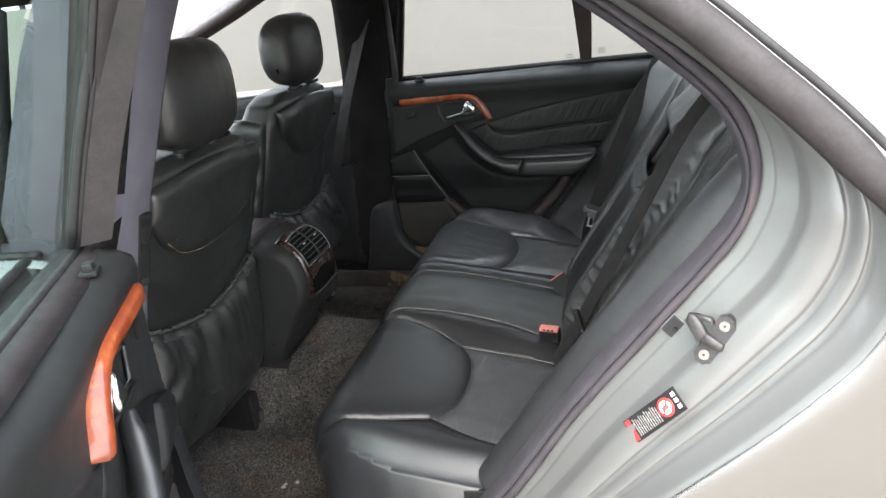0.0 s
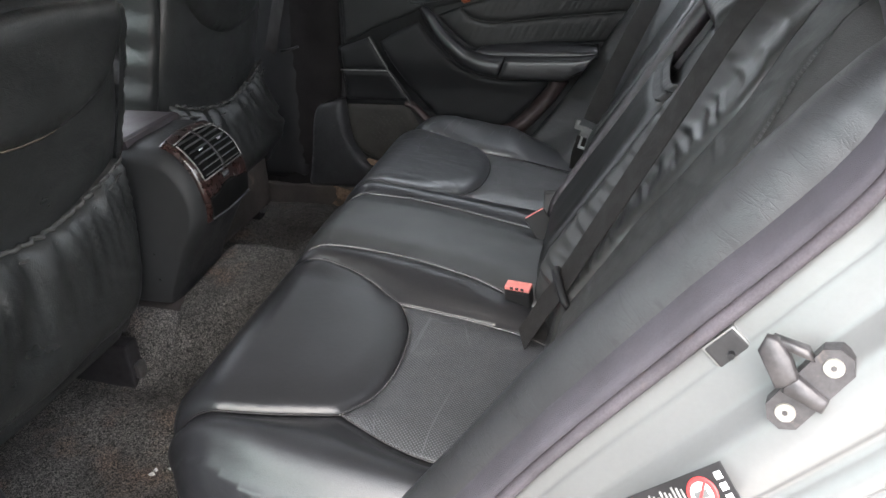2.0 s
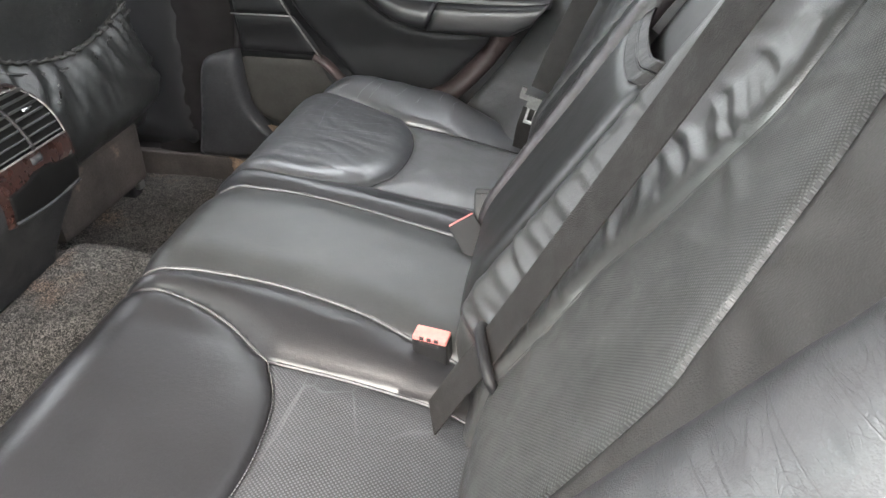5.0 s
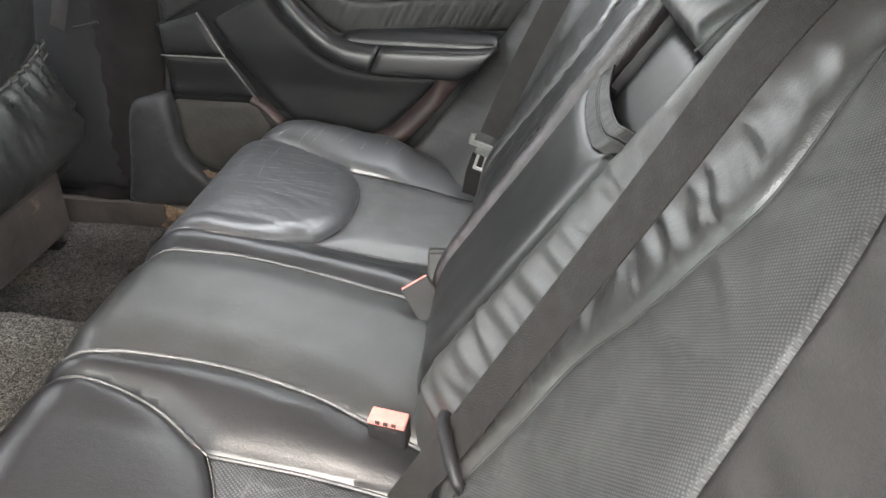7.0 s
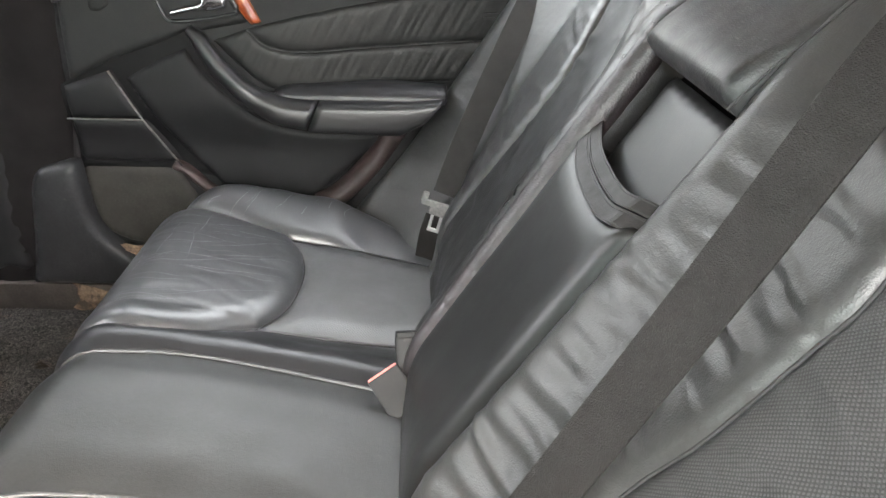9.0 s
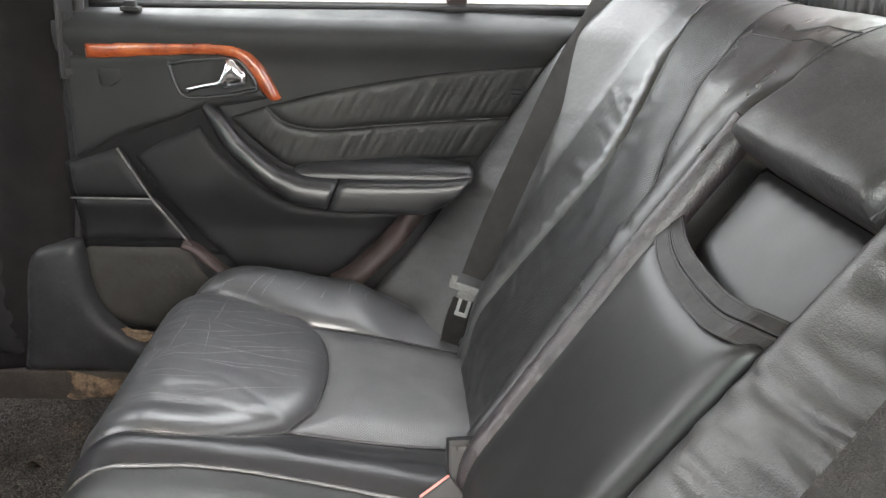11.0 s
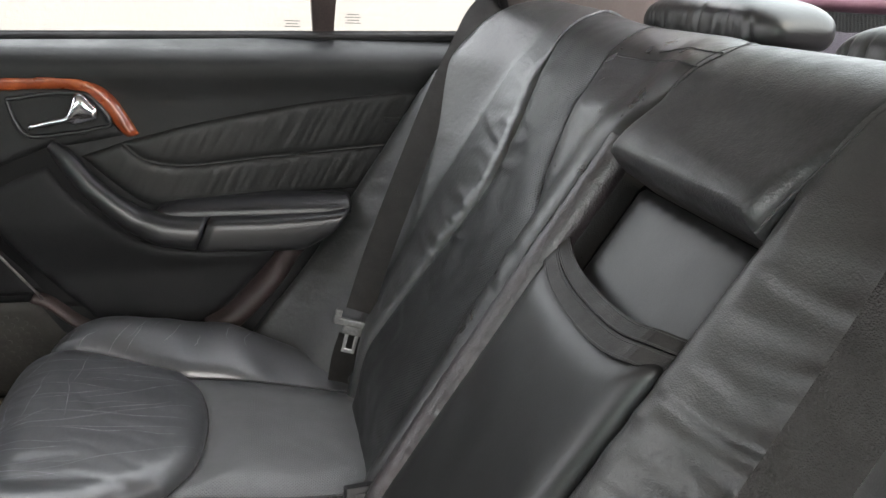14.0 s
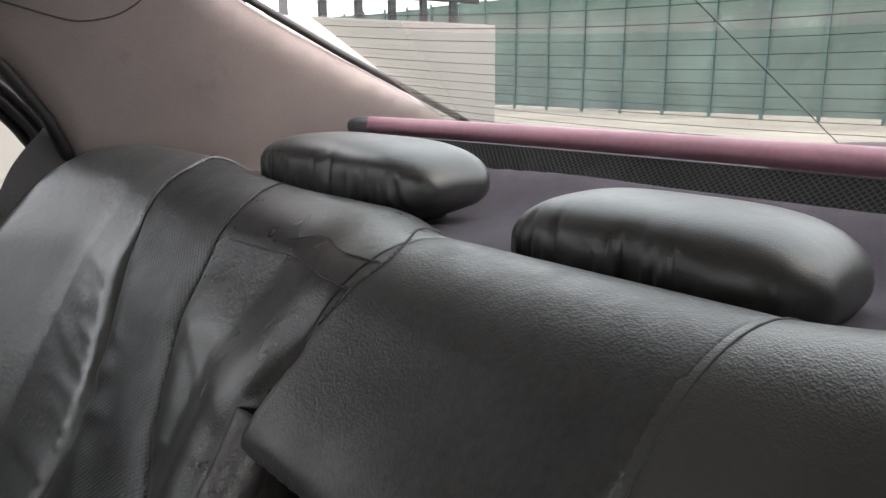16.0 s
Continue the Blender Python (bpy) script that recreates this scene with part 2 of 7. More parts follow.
SILVER_MATT = mat("silver_jamb_paint", (0.16, 0.16, 0.157), 0.36, metal=0.2, var=0.04, vscale=7, rvar=0.06, coat=0.4)
STUCCO = mat("cream_stucco", (0.255, 0.245, 0.233), 0.9, var=0.05, vscale=1.5, relief=0.003, rscale=35)
SHEET = mat("green_fence_sheet", (0.085, 0.125, 0.105), 0.6, var=0.3, vscale=0.8, relief=0.01, rscale=3, second=(0.17, 0.235, 0.205), smask=(0.60, 0.78), sscale=1.6)
POSTS = mat("green_fence_post", (0.05, 0.10, 0.088), 0.5, var=0.2)
DIRT = mat("pale_dirt_ground", (0.29, 0.255, 0.215), 0.95, var=0.18, vscale=0.5, relief=0.02, rscale=7, second=(0.4, 0.36, 0.3), sscale=0.3)
IRON = mat("dark_railing", (0.02, 0.022, 0.026), 0.5, var=0.2)
RENDER_WHITE = mat("far_building", (0.6, 0.6, 0.58), 0.9, var=0.1, vscale=0.4)
BARK = mat("bark", (0.12, 0.09, 0.07), 0.9, var=0.4, vscale=6, relief=0.02, rscale=14)
LEAF = mat("leaves", (0.06, 0.1, 0.04), 0.6, var=0.4, vscale=3)
WHITE_INK = mat("white_print", (0.75, 0.75, 0.74), 0.5, var=0.05)
PALE_PRINT = mat("worn_pale_print", (0.24, 0.235, 0.23), 0.6, var=0.3, vscale=200)
RED_INK = mat("red_print", (0.6, 0.05, 0.05), 0.5, var=0.1)
GREY_INK = mat("grey_print", (0.12, 0.12, 0.12), 0.6, var=0.1)
TAN = mat("tan_foam", (0.2, 0.14, 0.095), 0.95, var=0.4, vscale=40, relief=0.002, rscale=90, second=(0.06, 0.045, 0.035), smask=(0.5, 0.62), sscale=30)
LINER = mat("foam_backing", (0.07, 0.058, 0.042), 0.9, var=0.3, vscale=20)


def wood():
    m = mat("burl_wood", (0.36, 0.09, 0.025), 0.3, var=0.3, vscale=14, coat=0.45, rvar=0.04)
    n, l = m.node_tree.nodes, m.node_tree.links
    co = n.new("ShaderNodeTexCoord")
    t = n.new("ShaderNodeTexNoise")
    t.inputs["Scale"].default_value, t.inputs["Detail"].default_value, t.inputs["Distortion"].default_value = 22, 6, 1.6
    l.new(co.outputs["Object"], t.inputs["Vector"])
    r = n.new("ShaderNodeValToRGB")
    r.color_ramp.elements[0].position, r.color_ramp.elements[0].color = 0.3, (0.17, 0.03, 0.01, 1)
    r.color_ramp.elements[1].position, r.color_ramp.elements[1].color = 0.72, (0.42, 0.11, 0.034, 1)
    e = r.color_ramp.elements.new(0.5)
    e.color = (0.29, 0.057, 0.018, 1)
    l.new(t.outputs["Fac"], r.inputs[0])
    l.new(r.outputs[0], n["Principled BSDF"].inputs["Base Color"])
    return m


def dark_wood():
    m = mat("dark_wood", (0.018, 0.0075, 0.006), 0.3, var=0.4, vscale=30, coat=0.7)
    return m


def carpet():
    m = mat("looped_vinyl_mat", (0.060, 0.056, 0.052), 0.8, var=0.5, vscale=8, second=(0.11, 0.075, 0.055), smask=(0.55, 0.75), sscale=7)
    n, l = m.node_tree.nodes, m.node_tree.links
    co = n.new("ShaderNodeTexCoord")
    t = n.new("ShaderNodeTexNoise")
    t.inputs["Scale"].default_value, t.inputs["Detail"].default_value, t.inputs["Distortion"].default_value = 210, 3, 2.2
    l.new(co.outputs["Object"], t.inputs["Vector"])
    bp = n.new("ShaderNodeBump")
    bp.inputs["Strength"].default_value, bp.inputs["Distance"].default_value = 1.0, 0.008
    l.new(t.outputs["Fac"], bp.inputs["Height"])
    l.new(bp.outputs[0], n["Principled BSDF"].inputs["Normal"])
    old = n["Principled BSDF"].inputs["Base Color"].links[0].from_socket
    # The height noise also blackens the gaps between loops: shade as colour.
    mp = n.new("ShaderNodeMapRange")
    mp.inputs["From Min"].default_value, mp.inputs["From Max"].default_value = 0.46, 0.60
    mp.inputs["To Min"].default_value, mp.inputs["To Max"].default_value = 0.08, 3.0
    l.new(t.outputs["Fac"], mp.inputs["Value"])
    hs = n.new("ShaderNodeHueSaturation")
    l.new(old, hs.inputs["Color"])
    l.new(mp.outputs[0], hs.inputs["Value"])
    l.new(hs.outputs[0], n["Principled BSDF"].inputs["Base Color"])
    return m


def glass(name, tint, rough=0.0):
    m = bpy.data.materials.new(name)
    m.use_nodes = True
    n, l = m.node_tree.nodes, m.node_tree.links
    n.clear()
    out = n.new("ShaderNodeOutputMaterial")
    tr, gl, mx, fr = n.new("ShaderNodeBsdfTransparent"), n.new("ShaderNodeBsdfGlossy"), n.new("ShaderNodeMixShader"), n.new("ShaderNodeLayerWeight")
    tr.inputs[0].default_value = (*tint, 1)
    gl.inputs["Roughness"].default_value = rough
    pw, ad = n.new("ShaderNodeMath"), n.new("ShaderNodeMath")
    pw.operation, ad.operation = "POWER", "MULTIPLY_ADD"
    fr.inputs["Blend"].default_value = 0.5
    pw.inputs[1].default_value, ad.inputs[1].default_value, ad.inputs[2].default_value = 4.0, 0.9, 0.06
    l.new(fr.outputs["Facing"], pw.inputs[0])
    l.new(pw.outputs[0], ad.inputs[0])
    l.new(ad.outputs[0], mx.inputs[0])
    l.new(tr.outputs[0], mx.inputs[1])
    l.new(gl.outputs[0], mx.inputs[2])
    l.new(mx.outputs[0], out.inputs[0])
    return m


WOOD, DARKWOOD, CARPET = wood(), dark_wood(), carpet()
GLASS = glass("window_glass", (0.55, 0.565, 0.555))
GLASS_REAR = glass("rear_window_glass", (0.43, 0.46, 0.45))
GLASS_DOOR = glass("tinted_door_glass", (0.42, 0.55, 0.5))


# ---- mesh helpers ----
def thing(name, label, category, at=(0, 0, 0), group="", kind=""):
    return tagged(place(new(name), at), label, category, group, kind)


def place(ob, at):
    ob.location = at
    ob.matrix_basis = Matrix.Translation(at)
    return ob


def link(name, me, material, parent=None, label="", smooth=True):
    """One mesh in the world's coordinates, under its thing."""
    if smooth:
        me.polygons.foreach_set("use_smooth", [True] * len(me.polygons))
    me.materials.append(material)
    ob = new(name, me)
    if parent:
        up = parent.matrix_basis.copy()
        if parent.parent:
            up = parent.parent.matrix_basis @ parent.matrix_parent_inverse @ up
        ob.parent = parent
        ob.matrix_parent_inverse = up.inverted()
    return tagged(ob, label)


def raw(name, verts, faces, material, parent=None, label="", smooth=True):
    me = bpy.data.meshes.new(name)
    me.from_pydata([tuple(map(float, v)) for v in verts], [], faces)
    me.update()
    return link(name, me, material, parent, label, smooth)


def part(name, bm, material, parent=None, label="", smooth=True):
    me = bpy.data.meshes.new(name)
    bmesh.ops.recalc_face_normals(bm, faces=bm.faces)
    bm.to_mesh(me)
    bm.free()
    return link(name, me, material, parent, label, smooth)


def smoothstep(x, a, b):
    t = np.clip((np.asarray(x, float) - a) / (b - a), 0, 1)
    return t * t * (3 - 2 * t)


def sm(pts, n=8):
    """A smooth open curve through the points."""
    p = [np.array(q, float) for q in pts]
    if len(p) < 3:
        return [p[0] + (p[-1] - p[0]) * i / n for i in range(n + 1)]
    p = [2 * p[0] - p[1], *p, 2 * p[-1] - p[-2]]
    out = []
    for a, b, c, d in zip(p, p[1:], p[2:], p[3:]):
        for i in range(n):
            t = i / n
            out.append(0.5 * (2 * b + (c - a) * t + (2 * a - 5 * b + 4 * c - d) * t * t + (3 * b - a - 3 * c + d) * t ** 3))
    return out + [p[-2]]


def resample(pts, step, closed=False):
    p = [np.array(q, float) for q in pts]
    if closed:
        p.append(p[0])
    seg = [np.linalg.norm(b - a) for a, b in zip(p, p[1:])]
    total = sum(seg)
    n = max(3, int(round(total / step)))
    cum = np.concatenate([[0], np.cumsum(seg)])
    arr = np.array(p)
    at = np.linspace(0, total, n + 1)
    res = np.stack([np.interp(at, cum, arr[:, k]) for k in range(arr.shape[1])], 1)
    return res[:-1] if closed else res


def outline(*curves):
    """A closed outline from curves that meet end to end."""
    out = []
    for c in curves:
        for q in c:
            if not out or np.linalg.norm(np.array(q) - out[-1]) > 1e-4:
                out.append(np.array(q, float))
    if np.linalg.norm(out[0] - out[-1]) < 1e-4:
        out.pop()
    return out


def edge_distance(pts, loop):
    a = np.asarray(loop)
    b = np.roll(a, -1, 0)
    best = np.full(len(pts), 9.0)
    for p, q in zip(a, b):
        d = q - p
        t = np.clip(((pts - p) @ d) / max(d @ d, 1e-12), 0, 1)
        best = np.minimum(best, np.linalg.norm(pts - p - t[:, None] * d, axis=1))
    return best


def inside(pts, loop):
    a = np.asarray(loop)
    b = np.roll(a, -1, 0)
    hit = np.zeros(len(pts), bool)
    for p, q in zip(a, b):
        c = (p[1] > pts[:, 1]) != (q[1] > pts[:, 1])
        with np.errstate(divide="ignore", invalid="ignore"):
            x = (q[0] - p[0]) * (pts[:, 1] - p[1]) / (q[1] - p[1] + 1e-15) + p[0]
        hit ^= c & (pts[:, 0] < x)
    return hit


def surface_normals(surf, uv, face):
    e = 1e-3
    u, v = uv[:, 0], uv[:, 1]
    du = surf(u + e, v) - surf(u - e, v)
    dv = surf(u, v + e) - surf(u, v - e)
    n = np.cross(du, dv)
    n /= np.linalg.norm(n, axis=1)[:, None] + 1e-12
    return n if (n @ np.array(face, float)).mean() > 0 else -n


def panel(name, loop, surf, material, parent, puff=0.01, rad=0.03, step=0.012, wrinkle=None, skirt=0.02, down=None, face=(0, 0, 1), label="", lift=0.0, fade=None, soft=False):
    """An upholstered or moulded panel: an outline on a surface, puffed up inside its seams, with edges that turn in."""
    from mathutils import geometry
    loop = resample(loop, step, True)
    lo, hi = loop.min(0), loop.max(0)
    gx = np.arange(lo[0], hi[0] + step, step)
    gy = np.arange(lo[1], hi[1] + step, step * 0.87)
    grid = np.array([(x + (j % 2) * step / 2, y) for j, y in enumerate(gy) for x in gx])
    grid = grid[inside(grid, loop)]
    if len(grid):
        grid = grid[edge_distance(grid, loop) > step * 0.45]
    pts = np.concatenate([loop, grid]) if len(grid) else loop
    nb = len(loop)
    res = geometry.delaunay_2d_cdt([Vector(p) for p in pts], [(i, (i + 1) % nb) for i in range(nb)], [], 1, 1e-6)
    uv = np.array([tuple(v) for v in res[0]])
    faces = [tuple(f) for f in res[2]]
    d = edge_distance(uv, loop)
    nrm = surface_normals(surf, uv, face)
    t = np.clip(d / rad, 0, 1)
    h = lift + puff * (np.sin(t * math.pi / 2) ** 1.3 if soft else np.sqrt(np.clip(1 - (1 - t) ** 2, 0, 1)))
    if wrinkle:
        h = h + wrinkle(uv[:, 0], uv[:, 1], d)
    if fade:
        h = h * (1 - 0.97 * smoothstep(uv[:, 0], *fade))
    pos = surf(uv[:, 0], uv[:, 1]) + nrm * h[:, None]
    verts = [tuple(p) for p in pos]
    f0 = faces[0]
    va, vb, vc = (pos[i] for i in f0[:3])
    flip = np.cross(vb - va, vc - va) @ nrm[f0[0]] < 0
    if flip:
        faces = [f[::-1] for f in faces]
    near = {}
    edge_count = {}
    for f in faces:
        for i, j in zip(f, f[1:] + f[:1]):
            edge_count[(i, j)] = 1
    rim = [(i, j) for (i, j) in edge_count if (j, i) not in edge_count]
    uvs = [tuple(q) for q in uv]
    if skirt:
        for i, j in rim:
            for k in (i, j):
                if k not in near:
                    near[k] = len(verts)
                    way = -nrm[k] if down is None else np.array(down, float)
                    verts.append(tuple(pos[k] + way * skirt))
                    uvs.append(uvs[k])
        faces += [(j, i, near[i], near[j]) for i, j in rim]
    ob = raw(name, verts, faces, material, parent, label)
    me = ob.data
    layer = me.uv_layers.new(name="UVMap")
    idx = np.empty(len(me.loops), int)
    me.loops.foreach_get("vertex_index", idx)
    layer.data.foreach_set("uv", np.array(uvs)[idx].ravel())
    return ob


def tube(name, path, radius, material, parent=None, segs=10, label="", flat=1.0, up=(0, 0, 1), caps=True):
    """A round or flattened rod along a path; radius may change along it."""
    p = np.array([tuple(q) for q in path], float)
    n = len(p)
    r = np.full(n, radius) if np.isscalar(radius) else np.asarray(radius, float)
    tang = np.gradient(p, axis=0)
    tang /= np.linalg.norm(tang, axis=1)[:, None] + 1e-12
    verts, faces = [], []
    ref = np.array(up, float)
    for i in range(n):
        a = np.cross(tang[i], ref)
        if np.linalg.norm(a) < 1e-3:
            a = np.cross(tang[i], (1, 0.3, 0))
        a /= np.linalg.norm(a)
        b = np.cross(a, tang[i])
        for k in range(segs):
            w = 2 * math.pi * k / segs
            verts.append(p[i] + r[i] * (math.cos(w) * a + math.sin(w) * flat * b))
    for i in range(n - 1):
        for k in range(segs):
            j = (k + 1) % segs
            faces.append((i * segs + k, i * segs + j, (i + 1) * segs + j, (i + 1) * segs + k))
    if caps:
        faces += [tuple(range(segs))[::-1], tuple((n - 1) * segs + k for k in range(segs))]
    return raw(name, verts, faces, material, parent, label)


def loft(name, rings, material, parent=None, label="", closed=True, caps=True, smooth=True):
    """A skin over rings of equal length."""
    m = len(rings[0])
    verts = [tuple(v) for ring in rings for v in ring]
    faces = []
    for i in range(len(rings) - 1):
        for k in range(m if closed else m - 1):
            j = (k + 1) % m
            faces.append((i * m + k, i * m + j, (i + 1) * m + j, (i + 1) * m + k))
    if caps and closed:
        faces += [tuple(range(m))[::-1], tuple((len(rings) - 1) * m + k for k in range(m))]
    me = bpy.data.meshes.new(name)
    me.from_pydata([tuple(map(float, v)) for v in verts], [], faces)
    bm = bmesh.new()
    bm.from_mesh(me)
    bmesh.ops.recalc_face_normals(bm, faces=bm.faces)
    bm.to_mesh(me)
    bm.free()
    return link(name, me, material, parent, label, smooth)


def box(name, lo, hi, material, parent=None, label="", bevel=0.004, turn=None, about=None):
    """A block with rounded edges, between two corners."""
    bm = bmesh.new()
    bmesh.ops.create_cube(bm, size=1.0)
    lo, hi = Vector(lo), Vector(hi)
    size, mid = hi - lo, (lo + hi) / 2
    for v in bm.verts:
        v.co = Vector(a * b for a, b in zip(v.co, size))
    if bevel:
        bmesh.ops.bevel(bm, geom=list(bm.edges), offset=min(bevel, min(size) * 0.45), segments=2, profile=0.6, affect="EDGES")
    m = Matrix.Translation(mid)
    if turn is not None:
        c = Vector(about) if about else mid
        m = Matrix.Translation(c) @ turn @ Matrix.Translation(mid - c)
    bm.transform(m)
    return part(name, bm, material, parent, label, smooth=False)


def plate(name, loop, surf, thick, material, parent=None, label="", step=0.012, bevel=0.004, face=(0, 0, 1)):
    """A moulded plate of some thickness lying on a surface."""
    return panel(name, loop, surf, material, parent, puff=bevel, rad=bevel * 1.5, step=step, skirt=thick, face=face, label=label, lift=thick - bevel)


def strip(name, left, right, thick, material, parent=None, label=""):
    """A band between two lines of points, with thickness."""
    a, b = np.array(left, float), np.array(right, float)
    tang = np.gradient((a + b) / 2, axis=0)
    n = np.cross(tang, b - a)
    n /= np.linalg.norm(n, axis=1)[:, None] + 1e-12
    rings = [[a[i] + n[i] * thick / 2, b[i] + n[i] * thick / 2, b[i] - n[i] * thick / 2, a[i] - n[i] * thick / 2] for i in range(len(a))]
    return loft(name, rings, material, parent, label, smooth=False)


def pillow(name, size, material, parent=None, label="", power=3.0, wrinkle=0.0, seed=0, m=Matrix(), nu=40, nv=24):
    """A stuffed cushion: a superellipsoid with puckers towards its ends."""
    verts, faces = [], []
    off = Vector((seed * 7.3, seed * 3.1, 0))
    for i in range(nv + 1):
        ph = -math.pi / 2 + math.pi * i / nv
        for j in range(nu):
            th = 2 * math.pi * j / nu

            def sp(c):
                return math.copysign(abs(c) ** (2 / power), c)
            p = Vector((sp(math.cos(ph)) * sp(math.cos(th)) * size[0] / 2, sp(math.sin(ph)) * size[1] / 2, sp(math.cos(ph)) * sp(math.sin(th)) * size[2] / 2))
            if wrinkle:
                k = noise.noise(Vector((p.x * 22, p.y * 30, p.z * 9)) + off)
                p *= 1 + wrinkle * k
            verts.append(m @ p)
    for i in range(nv):
        for j in range(nu):
            faces.append((i * nu + j, i * nu + (j + 1) % nu, (i + 1) * nu + (j + 1) % nu, (i + 1) * nu + j))
    me = bpy.data.meshes.new(name)
    me.from_pydata([tuple(v) for v in verts], [], faces)
    bm = bmesh.new()
    bm.from_mesh(me)
    bmesh.ops.remove_doubles(bm, verts=bm.verts, dist=1e-5)
    return part(name, bm, material, parent, label)


def rippler(freq_u, freq_v, amp, mask, seed=0.0, sharp=1.0):
    """Folds of leather: ridged noise, stretched one way, under a mask."""
    def f(u, v, d):
        m = mask(u, v, d)
        out = np.zeros(len(u))
        for i in range(len(u)):
            if m[i] > 0.01:
                a = noise.noise(Vector((u[i] * freq_u, v[i] * freq_v, seed)))
                b = noise.noise(Vector((u[i] * freq_u * 2.1, v[i] * freq_v * 2.1, seed + 9)))
                out[i] = amp * m[i] * (0.5 - (math.sqrt(a * a + 0.02) ** sharp) * 1.6 + 0.2 * b)
        return out
    return f


def stitches(curve, surf, face, material, parent, pitch=0.0055, long=0.0036, r=0.0006, lift=0.002, name="stitching"):
    """A row of small thread stitches along a line on a surface, joined into one mesh."""
    c = resample(curve, pitch / 2)
    p, n_ = surf(c[:, 0], c[:, 1]), surface_normals(surf, c, face)
    t_ = np.gradient(p, axis=0)
    t_ /= np.linalg.norm(t_, axis=1)[:, None] + 1e-12
    verts, faces = [], []
    for q, nn_, tt in list(zip(p, n_, t_))[::2]:
        b_ = np.cross(nn_, tt)
        k = len(verts)
        for e_, h_ in ((-0.5, -0.4), (-0.3, 1.0), (0.3, 1.0), (0.5, -0.4)):
            for w_ in (-1, 1):
                verts.append(q + tt * long * e_ + nn_ * (lift + r * h_) + b_ * r * w_)
        faces += [(k, k + 1, k + 3, k + 2), (k + 2, k + 3, k + 5, k + 4), (k + 4, k + 5, k + 7, k + 6), (k, k + 2, k + 4, k + 6), (k + 1, k + 7, k + 5, k + 3)]
    return raw(name, verts, faces, material, parent)


def score_lines(lines, loop, surf, puff, rad, wrinkle, material, parent, label):
    """Fine pale creases: thin wavering ribbons that lie on a panel's skin, joined into one mesh."""
    edge = resample(loop, 0.006, True)
    verts, faces = [], []
    for pts, wide in lines:
        c = resample(sm(pts), 0.004)
        c = c[inside(c, edge)]
        if len(c) < 4:
            continue
        side_ = np.stack([-np.gradient(c[:, 1]), np.gradient(c[:, 0])], 1)
        side_ /= np.linalg.norm(side_, axis=1)[:, None] + 1e-9
        w_ = wide * np.sin(np.linspace(0.08, math.pi - 0.08, len(c)))[:, None]
        rows_ = []
        for off in (-1, 1):
            q = c + side_ * w_ * off
            d = edge_distance(q, edge)
            h = puff * np.sqrt(np.clip(1 - (1 - np.clip(d / rad, 0, 1)) ** 2, 0, 1)) + wrinkle(q[:, 0], q[:, 1], d) + 0.0006
            rows_.append(surf(q[:, 0], q[:, 1]) + surface_normals(surf, q, (0, 0, 1)) * h[:, None])
        k = len(verts)
        for a_, b_ in zip(*rows_):
            verts += [tuple(a_), tuple(b_)]
        faces += [(k + 2 * i + 2, k + 2 * i + 3, k + 2 * i + 1, k + 2 * i) for i in range(len(c) - 1)]
    return raw("crease", verts, faces, material, parent, label)


def gathers(seam, span, count, amp, wide, length, seed, lean=(-0.2, 0.2), side=1, rise=0.010):
    """Folds that run away from a seam, each with its own place, width, height, lean and length."""
    rnd_ = random.Random(seed)
    c = np.array(sm(seam))
    order = np.argsort(c[:, 0])
    cs_, cy_ = c[order, 0], c[order, 1]
    pitch = (span[1] - span[0]) / count
    folds = [(span[0] + (k + rnd_.uniform(0.15, 0.85)) * pitch, rnd_.uniform(0.45, 1.0) * amp * (1 - 0.7 * float(smoothstep(k / count, 0.65, 1.0))), rnd_.uniform(*wide), rnd_.uniform(*length), rnd_.uniform(*lean), rnd_.uniform(0, 6.3), rnd_.uniform(0.0, rise)) for k in range(count)]

    def f(u, v, d):
        e = (np.abs(v) - np.interp(u, cs_, cy_)) * side
        out = np.zeros(len(u))
        for at_, high, w_, far, slant, ph, off in folds:
            k = (u - at_ - slant * e - 0.004 * np.sin(e * 45 + ph)) / w_
            prof = np.where(k < 0, np.exp(-(k * 1.25) ** 2), np.exp(-(k * 0.9) ** 2)) - 0.5 * np.exp(-(k * 0.5) ** 2)
            q = np.clip((e - off) / far, 0, 1)
            out += high * prof * (np.sin(math.pi * np.sqrt(q)) ** 1.2)
        return out
    return f


def summed(*fs):
    return lambda u, v, d: sum(f(u, v, d) for f in fs)


# ---- ground and surroundings ----
def grid_sheet(name, lo, hi, n, z, material, wave=0.0):
    xs, ys = np.linspace(lo[0], hi[0], n), np.linspace(lo[1], hi[1], n)
    verts = [(x, y, z + wave * noise.noise(Vector((x * 0.3, y * 0.3, 0)))) for y in ys for x in xs]
    faces = [(j * n + i, j * n + i + 1, (j + 1) * n + i + 1, (j + 1) * n + i) for j in range(n - 1) for i in range(n - 1)]
    return raw(name, verts, faces, material)


tagged(grid_sheet("ground", (-400, -400), (400, 400), 60, 0.0, DIRT), "pale beige dirt and sand ground around the parked car", "ground", kind="structure")
box_wall = box("boundary_wall", (-40, 2.6, -0.05), (3.24, 2.8, 1.39), STUCCO, None, bevel=0.01)
tagged(box_wall, "low cream stucco boundary wall beside the car", "wall", kind="structure")

railing = thing("railing", "dark iron railing on top of the stucco wall", "railing", (0, 2.7, 1.39))
